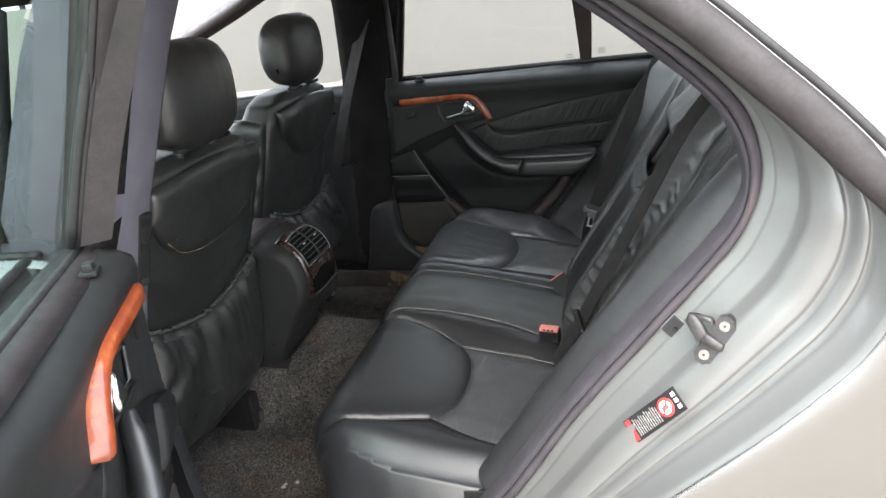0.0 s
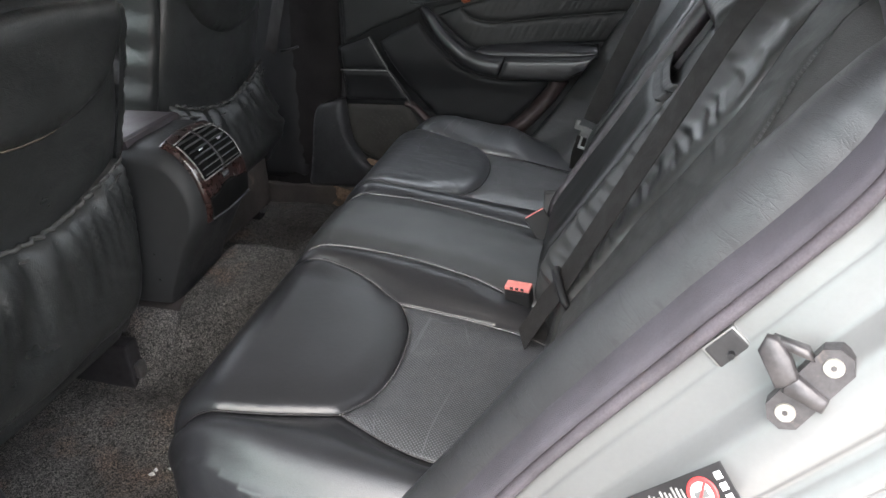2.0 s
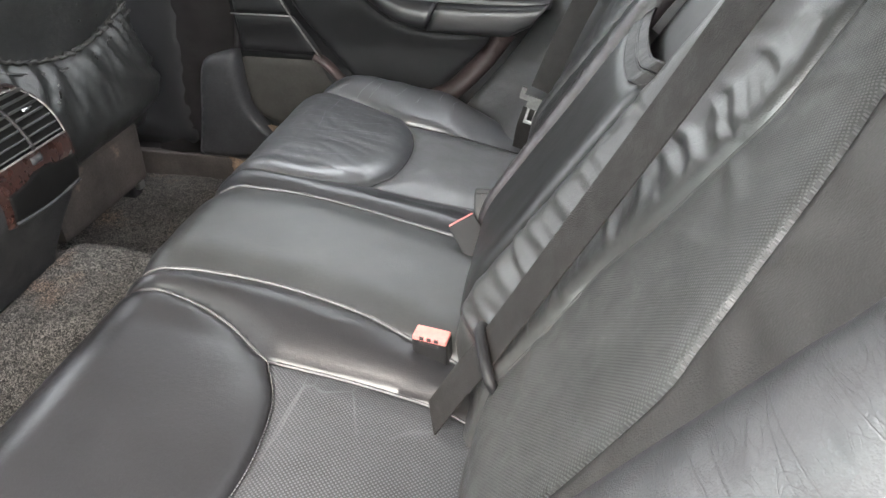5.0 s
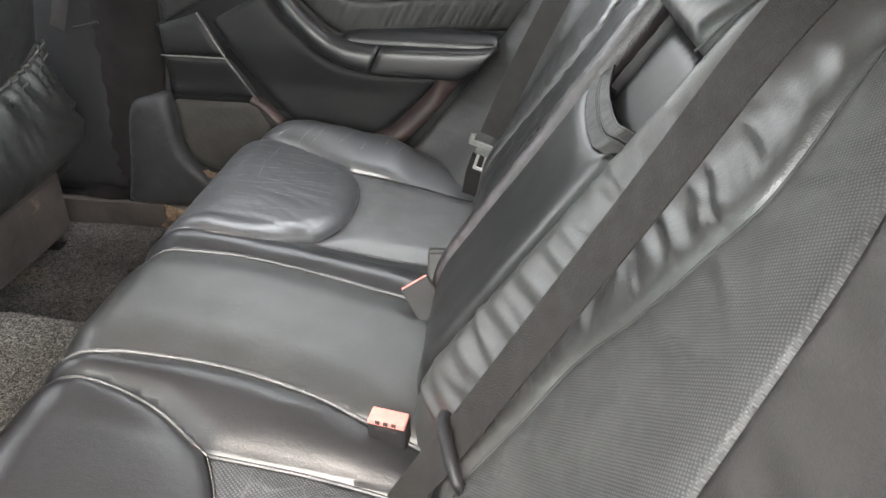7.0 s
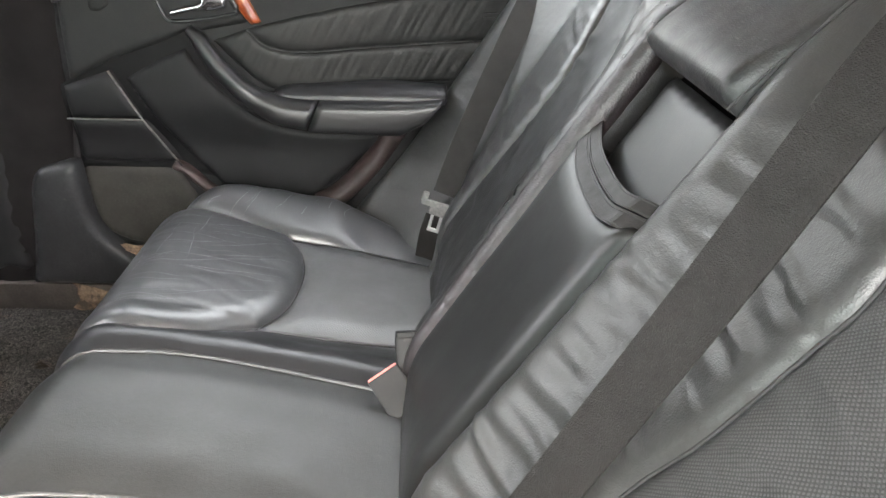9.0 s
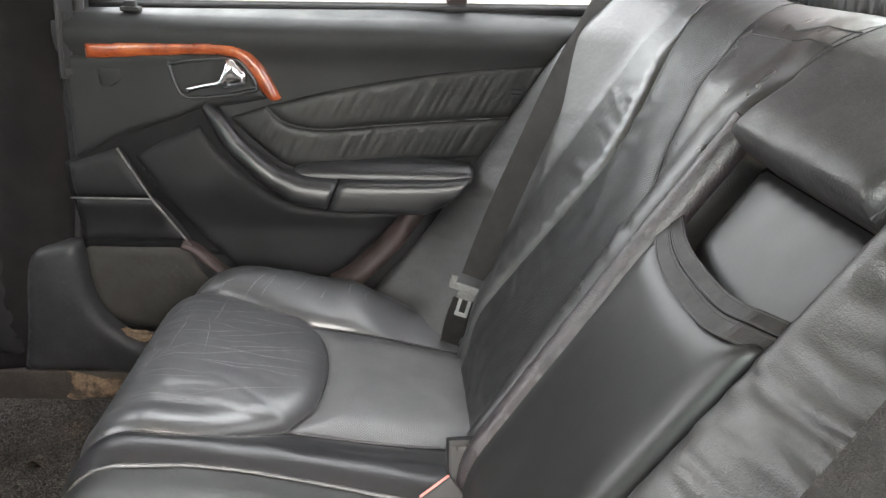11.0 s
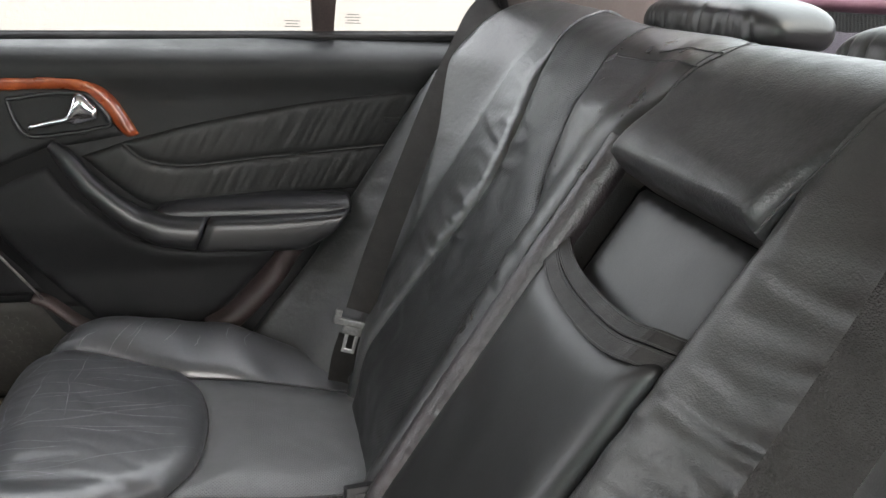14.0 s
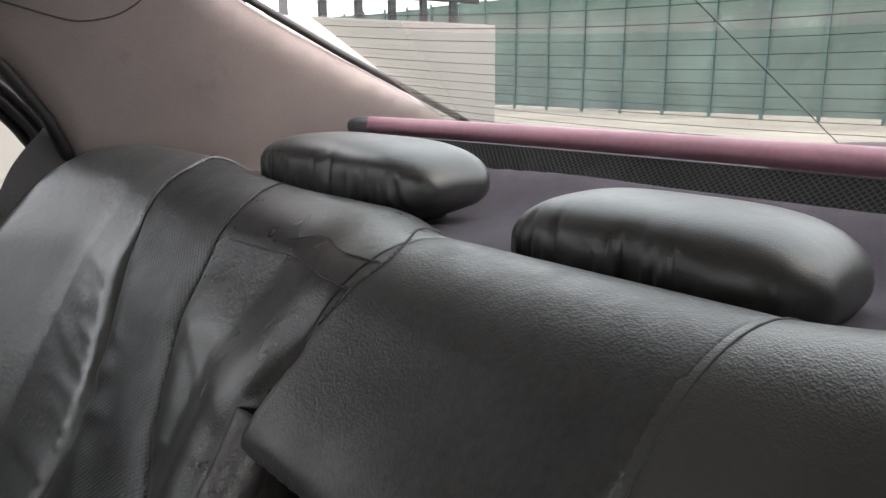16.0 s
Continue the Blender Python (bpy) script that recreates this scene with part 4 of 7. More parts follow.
for s in (1, -1):
    def cp(u, v, s=s):
        """Rear pillar trim: u runs back, v up."""
        y = (0.775 if s > 0 else 0.735) - 0.40 * np.clip(v - 1.02, 0, 9) - 0.10 * smoothstep(u, 0.62, 1.15)
        return np.stack([u, s * y, v], 1)
    loop = outline(sm([(0.555, 0.96), (0.80, 0.96), (1.20, 1.02)]), sm([(1.20, 1.02), (1.17, 1.062)]), sm([(1.17, 1.062), (0.93, 1.172), (0.775, 1.25), (0.70, 1.31)]), sm([(0.70, 1.31), (0.35, 1.36)]), sm([(0.35, 1.36), (0.44, 1.24), (0.51, 1.16), (0.556, 1.10), (0.585, 1.045), (0.58, 1.0), (0.555, 0.96)]))
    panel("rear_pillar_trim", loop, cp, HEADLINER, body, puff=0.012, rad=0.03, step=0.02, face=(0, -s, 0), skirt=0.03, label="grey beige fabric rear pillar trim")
    tube("pillar_edge", [tuple(q) for q in cp(np.array([0.585, 0.56, 0.515, 0.44, 0.35]), np.array([1.045, 1.10, 1.16, 1.24, 1.33]), s) + np.array((-0.006, 0, 0))], 0.009, RUBBER, body, 8)
    tube("window_edge", [tuple(q) for q in cp(np.array([1.19, 0.93, 0.775, 0.70]), np.array([1.06, 1.172, 1.25, 1.31]), s) + np.array((0.01, 0, 0.006))], 0.006, RUBBER, body, 8)
    if s > 0:
        c = np.array(sm([(0.47, 1.238), (0.507, 1.232), (0.562, 1.218), (0.59, 1.214), (0.622, 1.219), (0.645, 1.229), (0.665, 1.246), (0.675, 1.27)]))
        tube("headliner_seam", cp(c[:, 0], c[:, 1]) + np.array((0, -0.0125, 0)), 0.0014, RUBBER, body, 6)
    rows = []
    for t in np.linspace(0, 1, 8):
        x, z = -0.72 - 0.75 * t - 0.25 * t * t, 1.36 - 0.37 * t
        y = 0.655 + 0.09 * t
        rows.append([(x, s * (y - 0.03), z), (x + 0.03, s * y, z - 0.02), (x + 0.02, s * (y + 0.05), z), (x - 0.06, s * (y + 0.03), z + 0.02)])
    loft("front_pillar", rows, BROWN, body)
    rows = [[(x, s * 0.655, 1.325), (x, s * 0.64, 1.36), (x, s * 0.68, 1.395), (x, s * 0.715, 1.36)] for x in np.linspace(0.35, -0.75, 8)]
    loft("roof_rail", rows, BROWN, body)
    box("lamp", (0.50, s * 0.60 - 0.05, 1.275), (0.66, s * 0.60 + 0.03, 1.315), TRIM, body, bevel=0.02)

rear_loop = outline(sm([(0.775, -0.55), (1.20, -0.68)]), sm([(1.20, -0.68), (1.26, 0), (1.20, 0.68)]), sm([(1.20, 0.68), (0.775, 0.55)]), sm([(0.775, 0.55), (0.74, 0), (0.775, -0.55)]))


def rear_surf(u, v):
    return np.stack([u, v, glass_line(u) + 0.012], 1)


rear_glass = panel("rear_window", rear_loop, rear_surf, GLASS_REAR, None, puff=0, rad=0.01, step=0.06, skirt=0)
tagged(rear_glass, "tinted rear window with fine heating wires", "window", kind="structure")
rear_glass.visible_shadow = False
heater = thing("window_heater", "fine dark heating wires across the rear window", "heating wires", (1, 0, 1.1))
for k in range(15):
    x = 0.80 + k * 0.027
    w = 0.545 + (x - 0.775) * 0.28
    p = np.array([(x + 0.045 * (1 - (y / w) ** 2), y, 0) for y in np.linspace(-w, w, 14)])
    p[:, 2] = glass_line(p[:, 0]) + 0.009
    tube("wire", p, 0.0004, IRON, heater, 4)
tube("aerial_wire", [(0.79, 0.042, glass_line(0.79) + 0.008), (1.2, 0.013, glass_line(1.2) + 0.008)], 0.0006, IRON, heater, 4)

# parcel shelf, blind
shelf = thing("parcel_shelf", "dark purple grey felt parcel shelf behind the rear seat", "shelf", (0.95, 0, 1.0), kind="structure")


def shelf_surf(u, v):
    dip = 0.0
    for cy in (-0.40, 0.0, 0.40):
        dip = dip + 0.018 * np.exp(-((v - cy) / 0.15) ** 4 - ((u - 0.80) / 0.11) ** 4)
    return np.stack([u, v, 1.004 + 0.034 * smoothstep(u, 0.85, 0.93) - dip], 1)


panel("shelf_top", outline(sm([(0.62, -0.76), (1.22, -0.72)]), sm([(1.22, -0.72), (1.27, 0), (1.22, 0.72)]), sm([(1.22, 0.72), (0.62, 0.76)]), sm([(0.62, 0.76), (0.62, -0.76)])), shelf_surf, FELT_DARK, shelf, puff=0.004, rad=0.02, step=0.02)
blind = thing("sun_blind", "mauve roller blind rail with black mesh on the shelf", "sun blind", (0.95, 0, 1.05))
rings = []
for y in np.linspace(-0.60, 0.60, 13):
    bow = 0.03 * (1 - (y / 0.62) ** 2)
    rings.append([(0.95 + bow + 0.014 * math.cos(a), y, 1.074 + 0.0145 * math.sin(a) * (1.0 if math.sin(a) > 0 else 0.75)) for a in np.linspace(0, 2 * math.pi, 13)[:-1]])
loft("rail", rings, MAUVE, blind)
for s in (1, -1):
    pillow("end_cap", (0.034, 0.06, 0.03), SCUFFED, blind, "dark grey plastic end cap", m=Matrix.Translation((0.95, s * 0.612, 1.073)) @ Matrix.Rotation(s * 0.25, 4, "Z"), power=2.6, nu=20, nv=12)
MESH = mat("black_mesh", (0.013, 0.0125, 0.0125), 0.8, var=0.2, spec=0.2, uvgrain=(0.0046, 0.002, 0.46, 0.08))


def mesh_surf(u, v):
    return np.stack([0.935 - 0.03 * (1 - u) + 0.03 * (1 - (v / 0.62) ** 2), v, 1.036 + 0.028 * u], 1)


panel("mesh", outline(sm([(0, -0.60), (1, -0.60)]), sm([(1, -0.60), (1, 0.60)]), sm([(1, 0.60), (0, 0.60)]), sm([(0, 0.60), (0, -0.60)])), lambda u, v: mesh_surf(u, v), MESH, blind, puff=0.001, rad=0.01, step=0.03, skirt=0.004, face=(-1, 0, 1), label="black mesh blind fabric")
me = [o for o in blind.children if o.name.startswith("mesh")][0].data
for dlu in me.uv_layers["UVMap"].data:
    dlu.uv = (dlu.uv[0] * 0.04, dlu.uv[1])

hump = thing("brake_light_housing", "low mauve felt brake light housing behind the blind", "housing", (1.1, -0.08, 1.04))
pillow("cover", (0.12, 0.30, 0.075), mat("mauve_felt", (0.10, 0.07, 0.085), 0.92, var=0.2, grain=0.0005, gscale=1400), hump, m=Matrix.Translation((1.09, -0.085, 1.045)), power=2.6)


def torn_patch(at, size, seed):
    """A crumpled scrap of tan lining stuck to the sill."""
    tp = thing("torn_lining", "torn tan foam lining stuck on the dirty sill", "torn lining", at, "torn linings")
    verts, faces = [], []
    for i in range(9):
        for j in range(6):
            u_, v_ = i / 8 - 0.5, j / 5 - 0.5
            k = noise.noise(Vector((u_ * 4, v_ * 4, seed)))
            e = 1 + 0.5 * noise.noise(Vector((u_ * 7, v_ * 7, seed + 5)))
            verts.append((at[0] + u_ * size[0] * e, at[1] - 0.003 - 0.006 * max(0, k + 0.2), at[2] + v_ * size[1] * e * (0.4 + 1.2 * (0.5 - u_))))
    faces = [(i * 6 + j, i * 6 + j + 1, (i + 1) * 6 + j + 1, (i + 1) * 6 + j) for i in range(8) for j in range(5)]
    raw("scrap", verts, faces, TAN, tp, smooth=False)


# ---- floor ----
def floor_z(x, y):
    """Footwells, the tunnel between them, and the rise under the front seats."""
    t = 0.155 * (1 - smoothstep(np.abs(y + 0.0), 0.10, 0.26))
    return 0.185 + t + 0.004 * np.sin(x * 23) * np.sin(y * 17)


def floor_surf(u, v):
    return np.stack([u, v, floor_z(u, v)], 1)


fl = panel("floor", outline(sm([(-1.5, -0.76), (-0.1, -0.76)]), sm([(-0.1, -0.76), (-0.1, 0.76)]), sm([(-0.1, 0.76), (-1.5, 0.76)]), sm([(-1.5, 0.76), (-1.5, -0.76)])), floor_surf, FLOOR_PILE, None, puff=0, step=0.03, skirt=0.02)
tagged(fl, "dark carpeted car floor with a centre tunnel", "floor", kind="structure")
for s, mid in ((-1, False), (1, False), (0, True)):
    mt = thing("floor_mat", "black looped vinyl floor mat with brown dirt", "floor mat", (-0.5, s * 0.45, 0.2), "floor mats")
    if mid:
        loop = outline(sm([(-0.525, -0.215), (-0.2, -0.215)]), sm([(-0.2, -0.215), (-0.2, 0.115)]), sm([(-0.2, 0.115), (-0.53, 0.115)]), sm([(-0.53, 0.115), (-0.525, -0.215)]))
        lf = 0.016
    else:
        a, b = sorted((s * 0.135, s * 0.73))
        loop = outline(sm([(-1.1, a), (-0.15, a)]), sm([(-0.15, a), (-0.15, b)]), sm([(-0.15, b), (-1.1, b)]), sm([(-1.1, b), (-1.1, a)]))
        lf = 0.006

    def fuzz(u, v, d):
        return np.array([0.003 * noise.noise(Vector((a * 60, b * 60, 3))) for a, b in zip(u, v)])
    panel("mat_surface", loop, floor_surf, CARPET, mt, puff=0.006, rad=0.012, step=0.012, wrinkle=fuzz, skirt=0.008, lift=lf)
torn_patch((-0.44, 0.729, 0.226), (0.14, 0.045), 1)
torn_patch((-0.345, 0.735, 0.340), (0.09, 0.028), 2)
rnd = random.Random(4)
for name, label, cx, cy, nn in (("lint", "small white lint scraps lying on the floor mat", -0.40, -0.47, 5), ("dry_leaf", "dry brown leaf scrap on the floor beside the sill", -0.36, 0.66, 3), ("paper_scrap", "pale paper scrap on the dark floor mat", -0.5, 0.5, 2)):
    for k in range(nn):
        x, y = cx + rnd.uniform(-0.02, 0.02), cy + rnd.uniform(-0.012, 0.012)
        z = float(floor_z(np.array([x]), np.array([y]))[0]) + 0.018
        sz = rnd.uniform(0.004, 0.008) * (2.2 if name != "lint" else 1)
        sc = raw(name, [(x - sz, y, z), (x, y - sz * 0.6, z + 0.004), (x + sz, y + sz * 0.3, z), (x + 0.2 * sz, y + sz * 0.7, z + 0.005), (x, y, z - 0.003)], [(0, 1, 2, 3), (0, 4, 1), (1, 4, 2), (2, 4, 3), (3, 4, 0)], WHITE_INK if name == "lint" else LINER)
        tagged(sc, label, name.replace("_", " "), name + " scraps")


# ---- rear bench cushion ----
U0, NOSE = -0.17, 0.07


def cush(u, y):
    """The bench's top: u runs from the backrest forward, over the nose and down."""
    z0 = 0.46 - 0.16 * U0
    l_ = np.clip(U0 - u, 0, 9)
    ph = np.clip(l_ / NOSE, 0, math.pi / 2)
    rest = np.clip(l_ - NOSE * math.pi / 2, 0, 9)
    x = np.where(u >= U0, u, U0 - NOSE * np.sin(ph) + 0.12 * rest)
    z = np.where(u >= U0, 0.46 - 0.16 * u, z0 - NOSE * (1 - np.cos(ph)) - rest)
    top = smoothstep(u, -0.33, -0.17)
    z = z + 0.03 * (1 - smoothstep(np.abs(y), 0.14, 0.25)) * top
    out = smoothstep(np.abs(y), 0.56, 0.70)
    x = x + 0.05 * out * (1 - smoothstep(u, -0.2, 0.0))
    return np.stack([x, y, z], 1)


bench = thing("rear_bench", "black leather rear bench with piped cushions and gathered backrest", "car bench", (0, 0, 0.2))
FRONT = -0.44


def mir(pts, s):
    return [(u, s * y) for u, y in pts]


PAD_OUT = [(FRONT, 0.62), (-0.25, 0.612), (-0.172, 0.603), (-0.09, 0.582), (0.0, 0.55)]
PAD_BACK = [(0.0, 0.55), (0.034, 0.494), (0.047, 0.41), (0.037, 0.313), (0.005, 0.246)]
PAD_IN = [(0.005, 0.246), (-0.066, 0.205), (-0.139, 0.186), (-0.21, 0.185), (FRONT, 0.185)]
INS_IN = [(0.005, 0.246), (0.12, 0.246), (0.229, 0.256), (0.31, 0.285)]
INS_OUT = [(0.0, 0.55), (0.082, 0.582), (0.151, 0.594), (0.31, 0.60)]
MID_R = [(FRONT, 0.10), (-0.21, 0.100), (-0.083, 0.121), (0.028, 0.119), (0.172, 0.104), (0.29, 0.092)]
MID_L = [(FRONT, 0.15), (-0.20, 0.150), (-0.125, 0.136), (-0.017, 0.129), (0.096, 0.144), (0.171, 0.166), (0.29, 0.20)]
INS_OUT_R = [(0.0, 0.55), (0.05, 0.552), (0.123, 0.551), (0.207, 0.540), (0.31, 0.525)]
for s in (-1, 1):
    ins_out = INS_OUT_R if s > 0 else INS_OUT
    worn = LEATHER_WORN_SHEEN if s > 0 else LEATHER
    mid_line = MID_R if s > 0 else MID_L

    def crease(u, v, d, s=s):
        out = np.zeros(len(u))
        for i in range(len(u)):
            m = min(1, d[i] / 0.03)
            if s < 0:
                out[i] = m * 0.0008 * noise.noise(Vector((u[i] * 14, v[i] * 12, 2.0)))
                continue
            bend = v[i] + 0.25 * u[i] + 0.03 * noise.noise(Vector((u[i] * 9, v[i] * 9, 1.0)))
            k1 = noise.noise(Vector((u[i] * 9, bend * 30, 4.0)))
            k2 = noise.noise(Vector((u[i] * 26 + v[i] * 12, v[i] * 20 - u[i] * 10, 8.0)))
            out[i] = m * (0.0007 * noise.noise(Vector((u[i] * 9, bend * 22, 6.0))) + 0.0006 * noise.noise(Vector((u[i] * 9, bend * 48, 16.0))) - 0.0003 * math.exp(-(k1 / 0.09) ** 2) - 0.0001 * math.exp(-(k2 / 0.12) ** 2))
        return out
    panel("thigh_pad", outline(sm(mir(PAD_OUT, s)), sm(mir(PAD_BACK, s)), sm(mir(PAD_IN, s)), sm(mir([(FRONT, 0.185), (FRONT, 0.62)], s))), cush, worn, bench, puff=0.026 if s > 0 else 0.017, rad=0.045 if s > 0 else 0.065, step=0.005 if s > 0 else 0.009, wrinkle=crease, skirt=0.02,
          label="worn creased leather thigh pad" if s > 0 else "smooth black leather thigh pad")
    if s > 0:
        rnd_ = random.Random(8)
        cracks = []
        for k in range(40):
            u_, v_, ang = rnd_.uniform(-0.27, -0.03), 0.20 + 0.40 * (k + rnd_.random()) / 40, rnd_.gauss(0.12, 0.16)
            far = rnd_.uniform(0.03, 0.11)
            cracks.append(([(u_ + far * q, v_ + far * q * ang + rnd_.uniform(-0.004, 0.004)) for q in np.linspace(-1, 1, 6)], rnd_.uniform(0.0004, 0.0011)))
        for k in range(12):
            u_, v_, ang = rnd_.uniform(-0.27, -0.14), rnd_.uniform(0.30, 0.54), rnd_.gauss(0.15, 0.25)
            far = rnd_.uniform(0.03, 0.10)
            cracks.append(([(u_ + far * q * ang + rnd_.uniform(-0.003, 0.003), v_ + far * q) for q in np.linspace(-1, 1, 6)], rnd_.uniform(0.0004, 0.0011)))
        score_lines(cracks, outline(sm(PAD_OUT), sm(PAD_BACK), sm(PAD_IN), sm([(FRONT, 0.185), (FRONT, 0.62)])), cush, 0.026, 0.045, crease, CRACK, bench, "fine pale creases in the worn thigh pad")
    panel("seat_insert", outline(sm(mir(PAD_BACK, s)), sm(mir(INS_IN, s)), sm(mir([(0.31, 0.285), (0.315, 0.42), ins_out[-1]], s)), sm(mir(ins_out[::-1], s))), cush, DOTTED if s < 0 else PERFORATED_PALE, bench, puff=0.010, rad=0.05, step=0.010,
          wrinkle=rippler(14, 18, 0.002, lambda u, v, d: np.clip(d / 0.03, 0, 1), 7 + s), skirt=0.02, soft=True, label="perforated black leather seat insert")
    edge = [(FRONT, 0.62), (FRONT, 0.66)]
    rim_out = [(FRONT, 0.66), (-0.26, 0.685), (-0.16, 0.71), (-0.05, 0.73), (0.08, 0.735), (0.2, 0.72), (0.31, 0.66)]

    def outer_fall(u, v, d):
        a = np.abs(v)
        wob = 0.0012 * np.sin(u * 60 + v * 25) * np.clip(d / 0.03, 0, 1) * (v > 0)
        return 0.018 * np.exp(-((a - 0.655) / 0.05) ** 2) * smoothstep(u, -0.3, -0.1) * np.where(v > 0, 1.0, smoothstep(d, 0.0, 0.04)) + wob - 0.040 * smoothstep(u, 0.05, 0.21) * (v > 0)
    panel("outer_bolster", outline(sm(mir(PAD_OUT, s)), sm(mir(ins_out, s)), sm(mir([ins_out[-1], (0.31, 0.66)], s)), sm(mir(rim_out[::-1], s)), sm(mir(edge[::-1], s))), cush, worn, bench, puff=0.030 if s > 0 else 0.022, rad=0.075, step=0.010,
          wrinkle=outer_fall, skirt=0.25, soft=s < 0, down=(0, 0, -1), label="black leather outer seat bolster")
    if s > 0:
        folds_ = []
        for k in range(13):
            u_, v_ = -0.26 + 0.36 * (k + rnd_.random()) / 13, rnd_.uniform(0.61, 0.68)
            far = rnd_.uniform(0.012, 0.04)
            folds_.append(([(u_ + far * q * rnd_.uniform(-0.1, 0.6), v_ + far * q) for q in np.linspace(-1, 1, 5)], rnd_.uniform(0.0004, 0.0009)))
        score_lines(folds_, outline(sm(PAD_OUT), sm(ins_out), sm([ins_out[-1], (0.31, 0.66)]), sm(rim_out[::-1]), sm(edge[::-1])), cush, 0.030, 0.075, outer_fall, CRACK, bench, "fine pale creases across the outer bolster")
    panel("inner_bolster", outline(sm(mir(PAD_IN[::-1], s)), sm(mir(INS_IN, s)), sm(mir([(0.31, 0.285), mid_line[-1]], s)), sm(mir(mid_line[::-1], s)), sm(mir([mid_line[0], (FRONT, 0.185)], s))), cush, LEATHER, bench, puff=0.012, rad=0.04, step=0.009,
          wrinkle=rippler(10, 30, 0.002, lambda u, v, d: np.clip(d / 0.02, 0, 1), 17 + s), skirt=0.02, soft=True)
    for nm, crv, r in (("piping", mid_line, 0.0026), ("piping", PAD_IN, 0.002), ("piping", INS_IN, 0.0022), ("piping" if s > 0 else "seam", PAD_OUT, 0.002 if s > 0 else 0.0018), ("seam", PAD_BACK, 0.0013), ("seam", ins_out, 0.0016)):
        c = np.array(sm(mir(crv, s)))
        p = cush(c[:, 0], c[:, 1])
        nrm = surface_normals(cush, c, (0, 0, 1))
        tube(nm, p + nrm * 0.0015, r, PIPING if nm == "piping" else RUBBER, bench, 6)
    stitches(sm(mir(PAD_BACK, s)), cush, (0, 0, 1), PIPING, bench, lift=0.0030)
    stitches(sm(mir(ins_out, s)), cush, (0, 0, 1), PIPING, bench, lift=0.0030)
panel("middle_panel", outline(sm(mir(MID_L, -1)), sm([(0.29, -0.20), (0.29, 0.092)]), sm(mir(MID_R[::-1], 1)), sm([(FRONT, 0.10), (FRONT, -0.15)])), cush, LEATHER_MID, bench, puff=0.012, rad=0.07, step=0.010,
      wrinkle=rippler(8, 10, 0.002, lambda u, v, d: np.clip(d / 0.04, 0, 1), 31), skirt=0.02, soft=True, label="smooth black leather middle seat panel")
box("cushion_core", (-0.20, -0.66, 0.17), (0.30, 0.66, 0.385), TRIM_SOFT, bench, bevel=0.03)

# ---- rear backrest ----
ANG, S0, RB = math.atan2(1, 0.635), 0.690, 0.11


def back_off(y):
    a = np.abs(y)
    return 0.045 * smoothstep(a, 0.13, 0.25)


def back(s_, y):
    """The backrest's front: s_ runs up the slope and over the top."""
    st = np.minimum(s_, S0)
    x = 0.1745 + st * math.cos(ANG)
    z = 0.40 + st * math.sin(ANG)
    w = np.clip(s_ - S0, 0, RB * (ANG + 0.7))
    a = ANG - w / RB
    x = x + RB * (math.sin(ANG) - np.sin(a))
    z = z + RB * (np.cos(a) - math.cos(ANG))
    rest = np.clip(s_ - S0 - RB * (ANG + 0.7), 0, 9)
    x = x + rest * math.cos(0.7)
    z = z - rest * math.sin(0.7)
    z = z + 0.030 * smoothstep(y, 0.38, 0.80) * smoothstep(s_, 0.4, 0.75)
    wide = smoothstep(y, 0.575, 0.64)
    tuck = 0.046 * (1 - smoothstep(s_, 0.0, 0.17)) * (1 - wide) - 0.022 * smoothstep(y, 0.69, 0.76) * (1 - smoothstep(s_, 0.0, 0.24))
    tuck = tuck + 0.018 * smoothstep(y, 0.5, 0.6) * (1 - smoothstep(s_, 0.16, 0.45)) * (1 - smoothstep(y, 0.64, 0.74)) * (1 - wide * (1 - smoothstep(s_, 0.05, 0.2)))
    ramp = np.clip((y - 0.60) / 0.18, 0, 2)
    wedge = (0.128 - 0.068 * smoothstep(s_, 0.56, 0.85)) * (np.sqrt((ramp - 0.12) ** 2 + 0.01) + ramp - 0.12 - 0.056) / 1.76
    return np.stack([x + back_off(y) + tuck - np.clip(wedge, 0, 1), y, z], 1)


seatback = bench
TOPS = 0.90
SEAM_A = [(0.0, 0.50), (0.20, 0.482), (0.335, 0.462), (0.45, 0.447), (0.50, 0.452), (0.565, 0.478), (0.615, 0.505), (0.665, 0.53), (0.735, 0.55), (0.78, 0.56), (0.83, 0.60), (TOPS, 0.62)]
SEAM_AL = [(0.0, 0.53), (0.20, 0.53), (0.375, 0.522), (0.425, 0.505), (0.465, 0.487), (0.53, 0.457), (0.57, 0.437), (0.63, 0.405), (0.70, 0.40), (0.80, 0.43), (TOPS, 0.45)]
SEAM_B = [(0.0, 0.15), (0.256, 0.165), (0.355, 0.19), (0.42, 0.215), (0.47, 0.245), (0.53, 0.295), (0.61, 0.337), (0.70, 0.368), (0.755, 0.382), (0.80, 0.41), (0.84, 0.445), (TOPS, 0.47)]
SEAM_BL = [(0.0, 0.31), (0.225, 0.310), (0.33, 0.302), (0.41, 0.318), (0.50, 0.325), (0.56, 0.325), (0.67, 0.285), (0.74, 0.275), (0.80, 0.255), (TOPS, 0.25)]
FACE = (-1, 0, 0.6)
